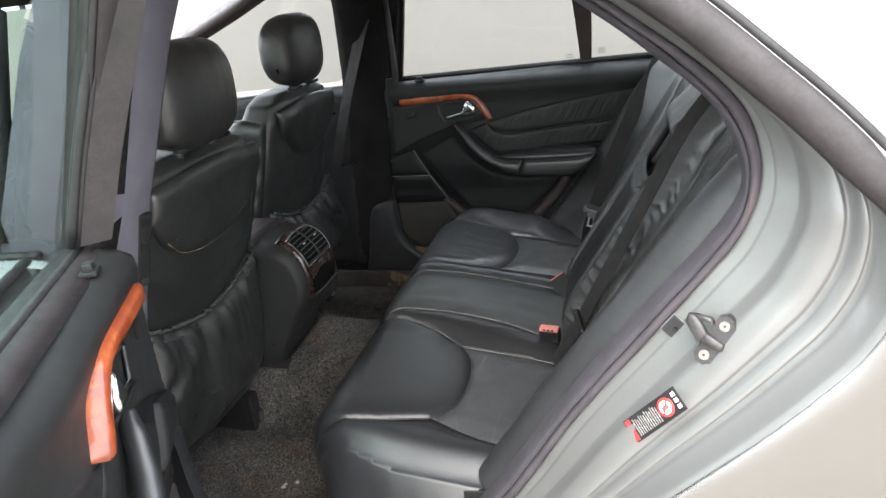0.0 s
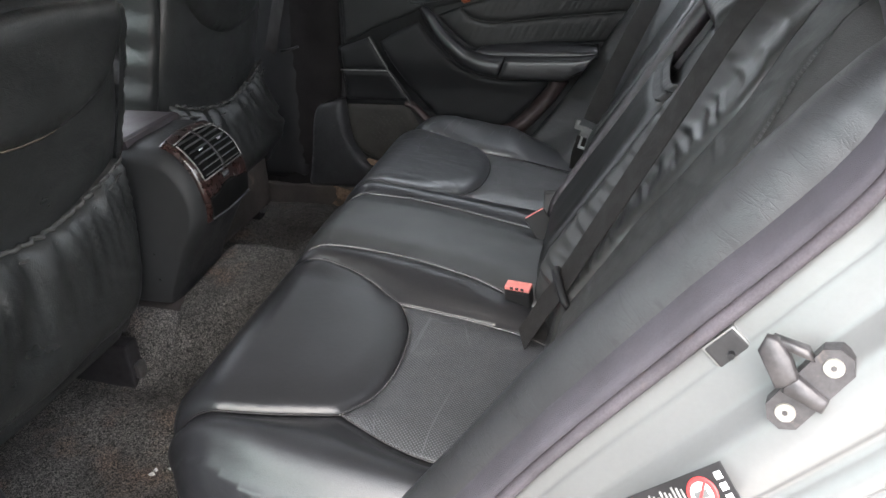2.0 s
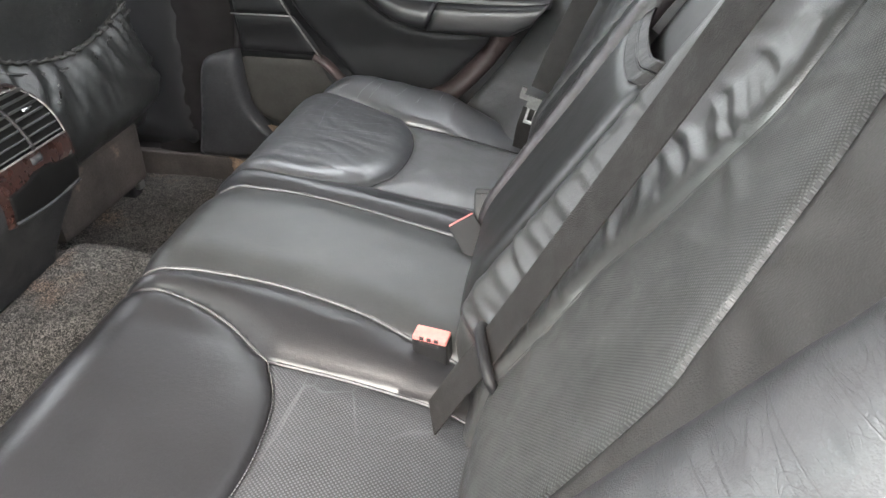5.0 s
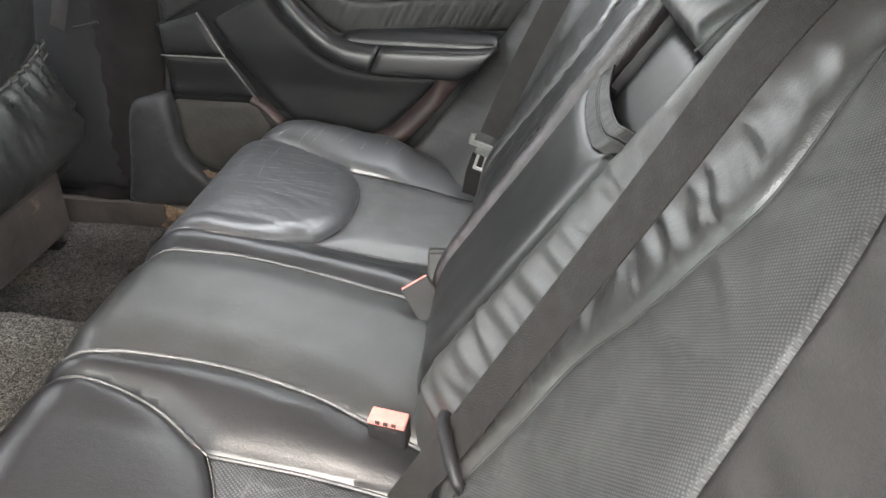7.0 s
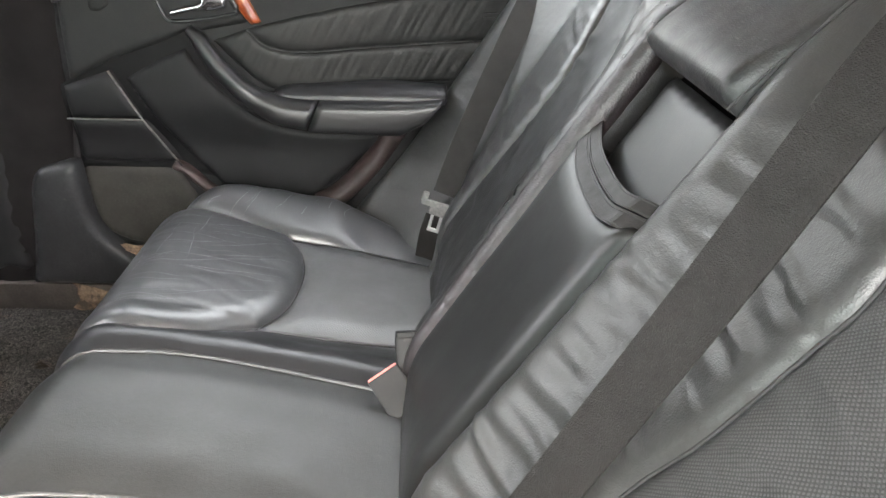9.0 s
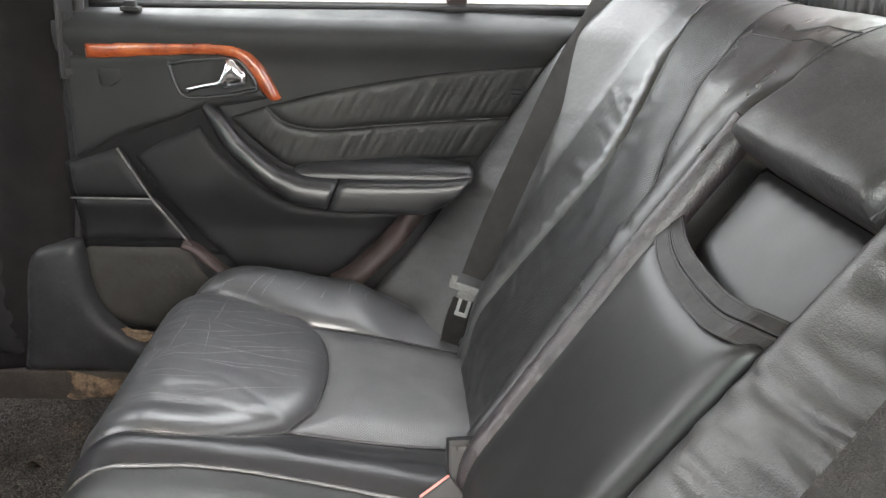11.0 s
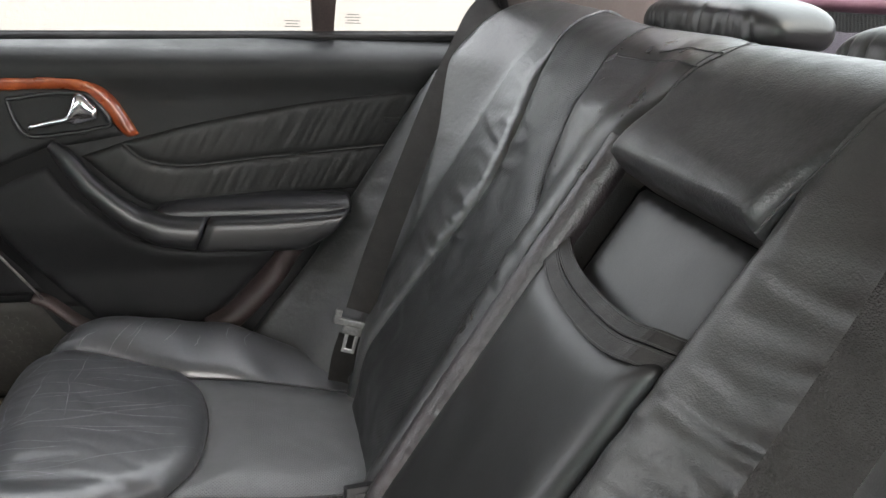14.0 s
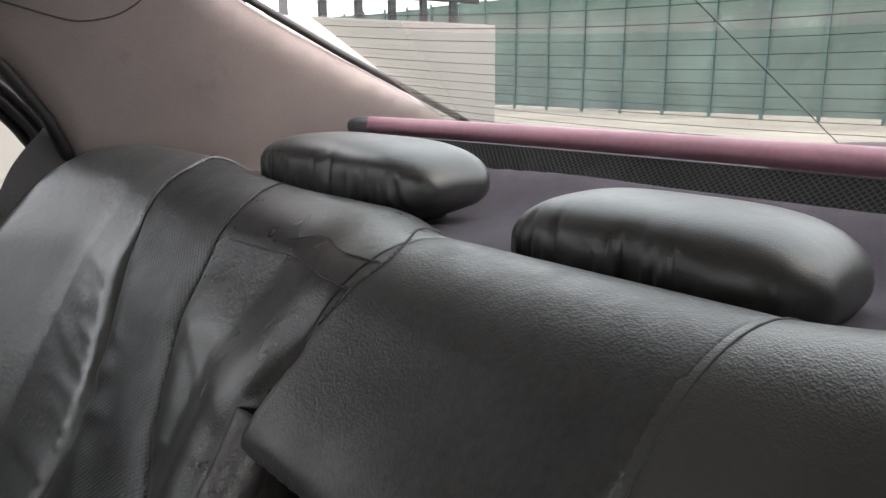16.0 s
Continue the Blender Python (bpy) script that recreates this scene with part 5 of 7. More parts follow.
for s in (1, -1):
    sb = SEAM_B if s > 0 else SEAM_BL
    sa = SEAM_A if s > 0 else SEAM_AL
    end_a, end_b = sa[-1][1], sb[-1][1]
    even = rippler(9, 13, 0.0025, lambda u, v, d: np.clip(d / 0.03, 0, 1), 41 + s)
    if s > 0:
        fold_outer = summed(gathers(sa, (0.20, 0.64), 15, 0.0046, (0.009, 0.015), (0.09, 0.17), 11, (-0.10, 0.16), rise=0.015), gathers(sa, (0.28, 0.66), 26, 0.0015, (0.004, 0.0065), (0.03, 0.07), 12, (-0.3, 0.3), rise=0.012),
                            gathers([(0.0, 0.76), (0.9, 0.76)], (0.10, 0.5), 6, 0.0016, (0.010, 0.018), (0.12, 0.2), 13, (0.1, 0.6), side=-1, rise=0.04))
        fold_inner = summed(gathers(sb, (0.46, 0.68), 4, 0.0032, (0.012, 0.020), (0.10, 0.2), 21, (-0.8, 0.3), side=-1, rise=0.03), gathers(sb, (0.30, 0.66), 9, 0.0014, (0.005, 0.009), (0.04, 0.10), 22, (-0.6, 0.5), side=-1, rise=0.03),
                            gathers([(0.0, 0.12), (0.9, 0.12)], (0.38, 0.62), 9, 0.0012, (0.006, 0.010), (0.04, 0.09), 23, (-0.4, 0.8), rise=0.012))
        fold_insert = summed(even, gathers(sa, (0.25, 0.66), 8, 0.005, (0.009, 0.016), (0.07, 0.15), 31, (-0.4, 0.4), side=-1, rise=0.03))
    else:
        fold_outer = summed(rippler(5, 7, 0.004, lambda u, v, d: np.clip(d / 0.04, 0, 1), 77), gathers(sa, (0.3, 0.7), 8, 0.006, (0.012, 0.02), (0.08, 0.2), 33, (-0.4, 0.4)))
        fold_inner = summed(gathers(sb, (0.10, 0.72), 21, 0.0066, (0.0075, 0.0125), (0.14, 0.24), 41, (-0.05, 0.22), side=-1, rise=0.02), gathers(sb, (0.12, 0.70), 34, 0.0024, (0.0035, 0.006), (0.05, 0.11), 42, (-0.2, 0.35), side=-1, rise=0.012),
                            gathers([(0.0, 0.13), (0.9, 0.13)], (0.12, 0.62), 13, 0.0045, (0.008, 0.013), (0.08, 0.13), 43, (-0.35, 0.05), rise=0.02))
        fold_insert = summed(even, gathers(sb, (0.2, 0.66), 7, 0.005, (0.008, 0.014), (0.07, 0.2), 44, (-0.2, 0.5)))

    oy = ((TOPS, 0.725), (0.8, 0.725), (0.7, 0.735), (0.573, 0.75), (0.443, 0.758), (0.235, 0.761), (0.0, 0.762)) if s > 0 else ((TOPS, 0.76), (0.8, 0.765), (0.7, 0.72), (0.5, 0.70), (0.0, 0.68))
    panel("outer_bolster", outline(sm(mir(sa, s)), sm(mir([(TOPS, end_a), oy[0]], s)), sm(mir(oy, s)), sm(mir([oy[-1], sa[0]], s))), back,
          LEATHER_SOFT if s > 0 else LEATHER_TAUPE, seatback, puff=0.014 if s > 0 else 0.003, rad=0.022 if s > 0 else 0.06, step=0.0045 if s > 0 else 0.007, lift=0.0 if s > 0 else -0.004, wrinkle=fold_outer, skirt=0.10 if s > 0 else 0.03, face=FACE, label="gathered soft black leather outer bolster" if s > 0 else "smooth dark taupe leather strip beside the side wing", fade=(0.62, 0.71))
    panel("insert", outline(sm(mir(sb, s)), sm(mir([(TOPS, end_b), (TOPS, end_a)], s)), sm(mir(sa[::-1], s)), sm(mir([sa[0], sb[0]], s))), back, PERFORATED if s > 0 else RIBBED, seatback, puff=0.012 if s > 0 else 0.006, rad=0.04, step=0.006,
          wrinkle=fold_insert, skirt=0.02, face=FACE, label="perforated black leather backrest insert", fade=(0.62, 0.71))
    yin = 0.128 if s > 0 else 0.13
    panel("inner_bolster", outline(sm(mir(sb, s)), sm(mir([(TOPS, end_b), (TOPS, yin if s < 0 else 0.110)], s)), sm(mir([(TOPS, yin), (0.66, yin), (0.61, yin + 0.003)] if s < 0 else [(TOPS, 0.110), (0.66, 0.112), (0.625, 0.118), (0.60, yin)], s)), sm(mir([(0.61, yin + 0.003) if s < 0 else (0.60, yin), (0.0, yin)], s)), sm(mir([(0.0, yin), sb[0]], s))), back, LEATHER_INNER if s > 0 else LEATHER_PLEAT, seatback, puff=0.024 if s > 0 else 0.013, rad=0.05 if s > 0 else 0.028, step=0.0045,
          wrinkle=fold_inner, skirt=0.05, face=FACE, label="soft black leather inner bolster", fade=(0.62, 0.71))
    for crv in (sa, sb) if s > 0 else (sb,):
        c = np.array(sm(mir(crv, s)))
        tube("seam", back(c[:, 0], c[:, 1]) + surface_normals(back, c, FACE) * 0.0008, np.interp(c[:, 0], [0.6, 0.7], [0.0018, 0.001]), THREAD, seatback, 6)
    c = np.array(sm(mir(sa, s)))
    c = c[c[:, 0] > 0.70]
    tube("piping", back(c[:, 0], c[:, 1]) + surface_normals(back, c, FACE) * 0.0015, 0.0022, PIPING, seatback, 6)
    if s > 0:
        continue
    # side wing: a leather roll along the door opening
    wing = np.array(sm([(0.14, 0.695, 0.40), (0.205, 0.695, 0.49), (0.32, 0.695, 0.655), (0.44, 0.695, 0.815), (0.545, 0.697, 0.95), (0.60, 0.702, 1.01), (0.66, 0.71, 1.02)], 46))
    wing[:, 1] = s * (wing[:, 1] + (0.068 if s > 0 else 0.0))
    segs, verts, faces = 64, [], []
    wt = np.gradient(wing, axis=0)
    wt /= np.linalg.norm(wt, axis=1)[:, None]
    for i, (p, t_) in enumerate(zip(wing, wt)):
        a = np.array((0.0, 1.0, 0.0))
        b = np.cross(a, t_)
        rr = 0.048 * min(1, 0.5 + i / 36) * (1 - 0.35 * smoothstep(i / len(wing), 0.85, 1.0))
        for k in range(segs):
            w = 2 * math.pi * k / segs
            run = i * 0.0028
            lean_ = run + 0.006 * math.sin(w * 1.7) + 0.010 * noise.noise(Vector((run * 20, w * 1.4, 1.0)))
            k_ = noise.noise(Vector((lean_ * 30, w * 0.7, 5.0)))
            k2_ = noise.noise(Vector((lean_ * 55, w * 1.6, 9.0)))
            on_ = smoothstep(noise.noise(Vector((run * 8, w * 0.8, 2.0))), -0.25, 0.15) * (1 - 0.75 * smoothstep(run, 0.45, 0.7))
            cut = 0.0004 * math.exp(-(k_ / 0.10) ** 2) + 0.0003 * math.exp(-(k2_ / 0.1) ** 2)
            q = p + (rr - cut * on_ + 0.0022 * noise.noise(Vector((run * 9, w * 0.9, 7.0 * s))) + 0.0009 * noise.noise(Vector((run * 40, w * 0.6, 3.0 * s)))) * (math.cos(w) * a + math.sin(w) * b)
            verts.append(q)
    nn = len(wing)
    faces = [(i * segs + k, i * segs + (k + 1) % segs, (i + 1) * segs + (k + 1) % segs, (i + 1) * segs + k) for i in range(nn - 1) for k in range(segs)]
    faces += [tuple(range(segs))[::-1], tuple((nn - 1) * segs + k for k in range(segs))]
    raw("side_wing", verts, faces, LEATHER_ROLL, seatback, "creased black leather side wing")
box("backrest_core", (0.62, -0.72, 0.55), (0.70, 0.72, 0.98), TRIM_SOFT, seatback, bevel=0.02)

panel("header_pad", outline(sm([(0.605, -0.128), (0.605, 0.113)]), sm([(0.605, 0.113), (TOPS, 0.108)]), sm([(TOPS, 0.108), (TOPS, -0.14)]), sm([(TOPS, -0.14), (0.78, -0.14), (0.605, -0.128)])), back, LEATHER_TOP, seatback, puff=0.024, rad=0.016, step=0.007,
      wrinkle=rippler(12, 9, 0.003, lambda u, v, d: np.clip(d / 0.03, 0, 1), 55), skirt=0.06, face=FACE, label="grained black leather middle header pad", fade=(0.62, 0.71))
c = np.array(sm([(0.605, -0.134), (0.78, -0.142), (TOPS, -0.146)]))
tube("seam", back(c[:, 0], c[:, 1]) + surface_normals(back, c, FACE) * np.interp(c[:, 0], [0.6, 0.64, 0.7], [0.016, 0.012, 0.0006])[:, None], np.interp(c[:, 0], [0.6, 0.7], [0.0014, 0.0008]), THREAD, seatback, 6)

for pts in ([(0.70, 0.107), (0.725, 0.101), (0.768, 0.098), (0.823, 0.140), (TOPS, 0.23)], [(0.712, 0.345), (0.716, 0.248), (0.730, 0.160), (0.729, 0.104)], [(0.730, 0.26), (0.752, 0.19), (0.757, 0.10)]):
    c = np.array(sm(pts))
    tube("seam", back(c[:, 0], c[:, 1]) + surface_normals(back, c, FACE) * 0.0008, 0.0008, THREAD, seatback, 6)
    stitches(c, back, FACE, THREAD, seatback, pitch=0.006, lift=0.0014)
stitches(sm(SEAM_A[7:]), back, FACE, PIPING, seatback, pitch=0.006, lift=0.0034)

armrest = thing("folding_armrest", "folded black leather centre armrest with a pull strap", "armrest", (0.3, 0, 0.45))
panel("recess_panel", outline(sm([(0.44, -0.128), (0.44, 0.080)]), sm([(0.44, 0.080), (0.60, 0.080)]), sm([(0.60, 0.080), (0.60, -0.128)]), sm([(0.60, -0.128), (0.44, -0.128)])), back, LEATHER_ARM, armrest, puff=0.006, rad=0.02, step=0.012, skirt=0.02, face=FACE, lift=-0.022,
      label="smooth recessed black leather panel")
STRAP = [(0.494, 0.110), (0.477, 0.06), (0.470, 0.0), (0.472, -0.07), (0.486, -0.126)]
panel("armrest_face", outline(sm([(0.0, -0.125), (0.0, 0.108)]), sm([(0.0, 0.108), (0.494, 0.110)]), sm(STRAP), sm([(0.486, -0.126), (0.0, -0.125)])), back, LEATHER_ARM, armrest, puff=0.014, rad=0.035, step=0.010,
      wrinkle=rippler(7, 9, 0.002, lambda u, v, d: np.clip(d / 0.03, 0, 1), 61), skirt=0.05, face=FACE, label="smooth black leather armrest face")
cs = np.array(sm([(0.498, 0.114), *STRAP[1:4], (0.490, -0.128)], 10))
dip = smoothstep(np.abs(cs[:, 1]), 0.095, 0.125) * 0.016
for lo_, hi_, lf in ((-0.010, 0.009, 0.012), (0.0105, 0.026, 0.008)):
    a = np.stack([cs[:, 0] + lo_, cs[:, 1]], 1)
    b = np.stack([cs[:, 0] + hi_, cs[:, 1]], 1)
    na = surface_normals(back, a, FACE)
    strap = strip("pull_strap", back(a[:, 0], a[:, 1]) + na * (lf - dip)[:, None], back(b[:, 0], b[:, 1]) + na * (lf - 0.005 - dip)[:, None], 0.003, STRAP_LEATHER, armrest, "dark creased leather pull strap")
    for w_ in (0.12, 0.88):
        g = a * (1 - w_) + b * w_
        tube("strap_stitch", back(g[:, 0], g[:, 1]) + na * (lf - 0.005 * w_ + 0.0014 - dip)[:, None], 0.0007, THREAD, strap, 5)
c = np.array(sm([(0.02, 0.094), (0.09, 0.098), (0.16, 0.104), (0.24, 0.110), (0.34, 0.115), (0.46, 0.117), (0.60, 0.116), (0.63, 0.117)], 24))
rr = 0.018 + np.array([0.0010 * noise.noise(Vector((q[0] * 60, 0, 3))) + 0.0008 * noise.noise(Vector((q[0] * 150, 0, 8))) for q in c])
tube("edge_roll", back(c[:, 0], c[:, 1]) + surface_normals(back, c, FACE) * 0.004, rr, LEATHER_EDGE, bench, 20, "worn brownish leather edge roll beside the armrest")


# ---- rear headrests on the shelf ----
def rear_headrest(y, w, size, x=0.80, z=1.035, seed=1):
    h = thing("rear_headrest", "lowered black leather rear headrest resting on the shelf", "headrest", (x, y, 1.0), "rear headrests")
    rows, nv, nu = [], 110, 48
    rnd_ = random.Random(seed)
    folds = [(rnd_.uniform(-0.85, 0.85), rnd_.uniform(0.003, 0.006), rnd_.uniform(0.005, 0.010), rnd_.uniform(-0.1, 0.5)) for _ in range(20)]
    for i in range(nv + 1):
        t = -math.cos(math.pi * i / nv)
        k = max((1 - abs(t) ** 3.6) ** (1 / 2.2) if abs(t) < 1 else 0.0, 0.03)
        ring = []
        for j in range(nu):
            a = 2 * math.pi * j / nu
            ca, sa = math.cos(a), math.sin(a)
            px_ = math.copysign(abs(ca) ** 0.7, ca) * size[0] / 2 * (0.3 + 0.7 * k)
            pz_ = math.copysign(abs(sa) ** 0.7, sa) * size[1] / 2 * k
            low = float(1 - smoothstep(sa, -0.45, 0.6))
            pk = 0.004 * low * noise.noise(Vector((t * w * 40, a * 0.8, seed)))
            for t0, deep, wd, top in folds:
                pk -= deep * math.exp(-((t - t0 - 0.05 * sa) * w / 2 / (wd * 0.35)) ** 2) * float(1 - smoothstep(sa, top - 0.4, top + 0.4))
            f = 1 + pk / 0.06
            ring.append((x + px_ * f + 0.004 * ca, y + t * w / 2, z + pz_ * f))
        rows.append(ring)
    loft("cushion", rows, LEATHER_REST, h)
    for dy in (-0.06, 0.06):
        tube("post", [(x + 0.01, y + dy, z - size[1] * 0.3), (x + 0.02, y + dy, 0.97)], 0.006, CHROME, h, 8)
    box("base", (x - 0.03, y - 0.09, 0.985), (x + 0.05, y + 0.09, z - size[1] * 0.35), TRIM_SOFT, h, bevel=0.01)


rear_headrest(0.405, 0.335, (0.135, 0.084), 0.80, 1.040, 1)
rear_headrest(-0.012, 0.25, (0.13, 0.090), 0.775, 1.018, 2)
rear_headrest(-0.405, 0.335, (0.135, 0.084), 0.80, 1.040, 3)


# ---- belts and buckles ----
def belt_band(name, path, width, side, parent):
    p = np.array(sm(path, 8))
    side = np.array(side, float)
    side /= np.linalg.norm(side)
    tg = np.gradient(p, axis=0)
    tg /= np.linalg.norm(tg, axis=1)[:, None]
    w = side - (tg @ side)[:, None] * tg
    w /= np.linalg.norm(w, axis=1)[:, None]
    return strip(name, p - w * width / 2, p + w * width / 2, 0.0018, WEBBING, parent)


belt = thing("seat_belt", "black seat belt with a steel tongue against the backrest", "seat belt", (0.28, 0.62, 0.5), "rear seat belts")
belt_band("webbing", [(0.64, 0.79, 1.135), (0.585, 0.775, 1.08), (0.532, 0.757, 1.03), (0.500, 0.733, 0.982), (0.443, 0.690, 0.888), (0.382, 0.642, 0.764), (0.328, 0.602, 0.645), (0.292, 0.577, 0.548)], 0.047, (0.9, -0.2, -0.3), belt)
belt_band("lap_webbing", [(0.278, 0.572, 0.505), (0.266, 0.578, 0.46), (0.258, 0.588, 0.40)], 0.045, (0.95, -0.16, -0.2), belt)
belt_band("outer_webbing", [(0.645, 0.775, 1.14), (0.60, 0.80, 1.05), (0.53, 0.81, 0.93)], 0.045, (0.9, -0.2, 0.2), belt)
ay = Vector((0.95, -0.16, -0.24)).normalized()
az = Vector((0.20, 0.12, 0.96)).normalized()
an = ay.cross(az).normalized()
az = an.cross(ay)
TN = Matrix((ay, az, an)).transposed().to_4x4()
TN.translation = (0.281, 0.568, 0.522)
tongue = local_box("tongue", TN, (-0.036, 0.0, -0.004), (0.036, 0.013, 0.004), TONGUE, belt, "grey plastic belt tongue", 0.003)
for sx in (-1, 1):
    local_box("tongue_horn", TN, (sx * 0.031 - 0.006, 0.004, -0.004), (sx * 0.031 + 0.006, 0.026, 0.004), TONGUE, belt, bevel=0.003)
    local_box("tongue_plate", TN, (sx * 0.0085 - 0.003, -0.043, -0.002), (sx * 0.0085 + 0.003, -0.012, 0.002), DULLSTEEL, belt, bevel=0.001)
local_box("tongue_neck", TN, (-0.017, -0.014, -0.003), (0.017, 0.002, 0.003), TONGUE, belt, bevel=0.002)
local_box("tongue_tip", TN, (-0.0115, -0.046, -0.002), (0.0115, -0.039, 0.002), DULLSTEEL, belt, bevel=0.001)

belt2 = thing("seat_belt", "black seat belt lying over the gathered leather, with a plastic guide", "seat belt", (0.3, -0.27, 0.5), "rear seat belts")
inner = np.array((-0.008, 0, 0.004)) + np.array(sm([(0.225, -0.262, 0.44), (0.262, -0.262, 0.51), (0.285, -0.2625, 0.55), (0.361, -0.2655, 0.70), (0.437, -0.266, 0.85), (0.488, -0.262, 0.95), (0.525, -0.252, 1.005), (0.565, -0.248, 1.048), (0.62, -0.246, 1.072), (0.72, -0.244, 1.065), (0.80, -0.24, 1.0)], 8))
across = np.array((0.32, -0.92, -0.24))
strip("webbing", inner, inner + across * 0.047, 0.0018, WEBBING, belt2)
gp = np.array((0.288, -0.283, 0.558))
tube("guide", [(0.283, -0.246, 0.549), (0.277, -0.256, 0.562), (0.276, -0.2715, 0.566), (0.282, -0.290, 0.560), (0.288, -0.3095, 0.554), (0.296, -0.328, 0.545), (0.303, -0.332, 0.535)], [0.0055, 0.007, 0.0072, 0.0072, 0.0072, 0.0068, 0.0055], PLASTIC, belt2, 10, "black plastic belt guide")
disc("button", Matrix.Translation(Vector(gp) + Vector((0.010, 0.004, -0.020))) @ Matrix.Rotation(radians(-57), 4, "Y"), 0.006, 0.004, PLASTIC, belt2, 14)


def buckle(at, yaw, lean, button, label):
    m = Matrix.Translation(at) @ Matrix.Rotation(yaw, 4, "Z") @ Matrix.Rotation(lean, 4, "Y")
    b = thing("belt_buckle", label, "buckle", at, "belt buckles")
    local_box("housing", m, (-0.012, -0.024, -0.075), (0.012, 0.024, 0.0), BUCKLE, b, bevel=0.004)
    local_box("release_button", m, (-0.011, -0.023, -0.003), (0.011, 0.023, 0.005), button, b, bevel=0.002)
    if button is PINK:
        for k in (-1, 0, 1):
            local_box("slit", m, (-0.0115, k * 0.010 - 0.003, 0.0005), (-0.0095, k * 0.010 + 0.003, 0.0053), RUBBER, b, bevel=0.0003)
    local_box("slot", m, (-0.0135, -0.013, -0.007), (-0.0105, 0.013, -0.002), RUBBER, b, bevel=0.0005)
    local_box("stem", m, (-0.009, -0.02, -0.14), (0.009, 0.02, -0.07), BUCKLE, b, bevel=0.003)


buckle((0.205, -0.182, 0.480), radians(80), radians(-8), PINK, "belt buckle with a faded pink red release button")
e_w = Vector((0.037, 0.016, 0.020)).normalized()
e_d = Vector((0.038, -0.031, -0.030))
e_d = (e_d - e_w * e_d.dot(e_w)).normalized()
e_n = e_w.cross(e_d)
mb = Matrix((e_n, e_w, -e_d)).transposed().to_4x4()
mb.translation = Vector((0.182, 0.073, 0.496)) + e_w * 0.0225
sx = 1 if e_n.y < 0 else -1
bk = thing("belt_buckle", "black belt buckle turned aside between seat and backrest", "buckle", tuple(mb.translation), "belt buckles")
local_box("housing", mb, (min(0, -sx * 0.014), -0.0225, -0.06), (max(0, -sx * 0.014), 0.0225, -0.001), BUCKLE, bk, bevel=0.0025)
local_box("release_button", mb, (min(-sx * 0.001, -sx * 0.013), -0.021, -0.003), (max(-sx * 0.001, -sx * 0.013), 0.021, 0.0015), PINK, bk, bevel=0.001)
local_box("stem", mb, (min(-sx * 0.003, -sx * 0.011), -0.012, -0.10), (max(-sx * 0.003, -sx * 0.011), 0.012, -0.058), BUCKLE, bk, bevel=0.002)
buckle((0.240, 0.125, 0.535), radians(95), radians(25), BUCKLE, "small black belt buckle tucked behind the seat")


# ---- rear doors ----
HX, HY, OPEN = -0.50, 0.86, 64.5


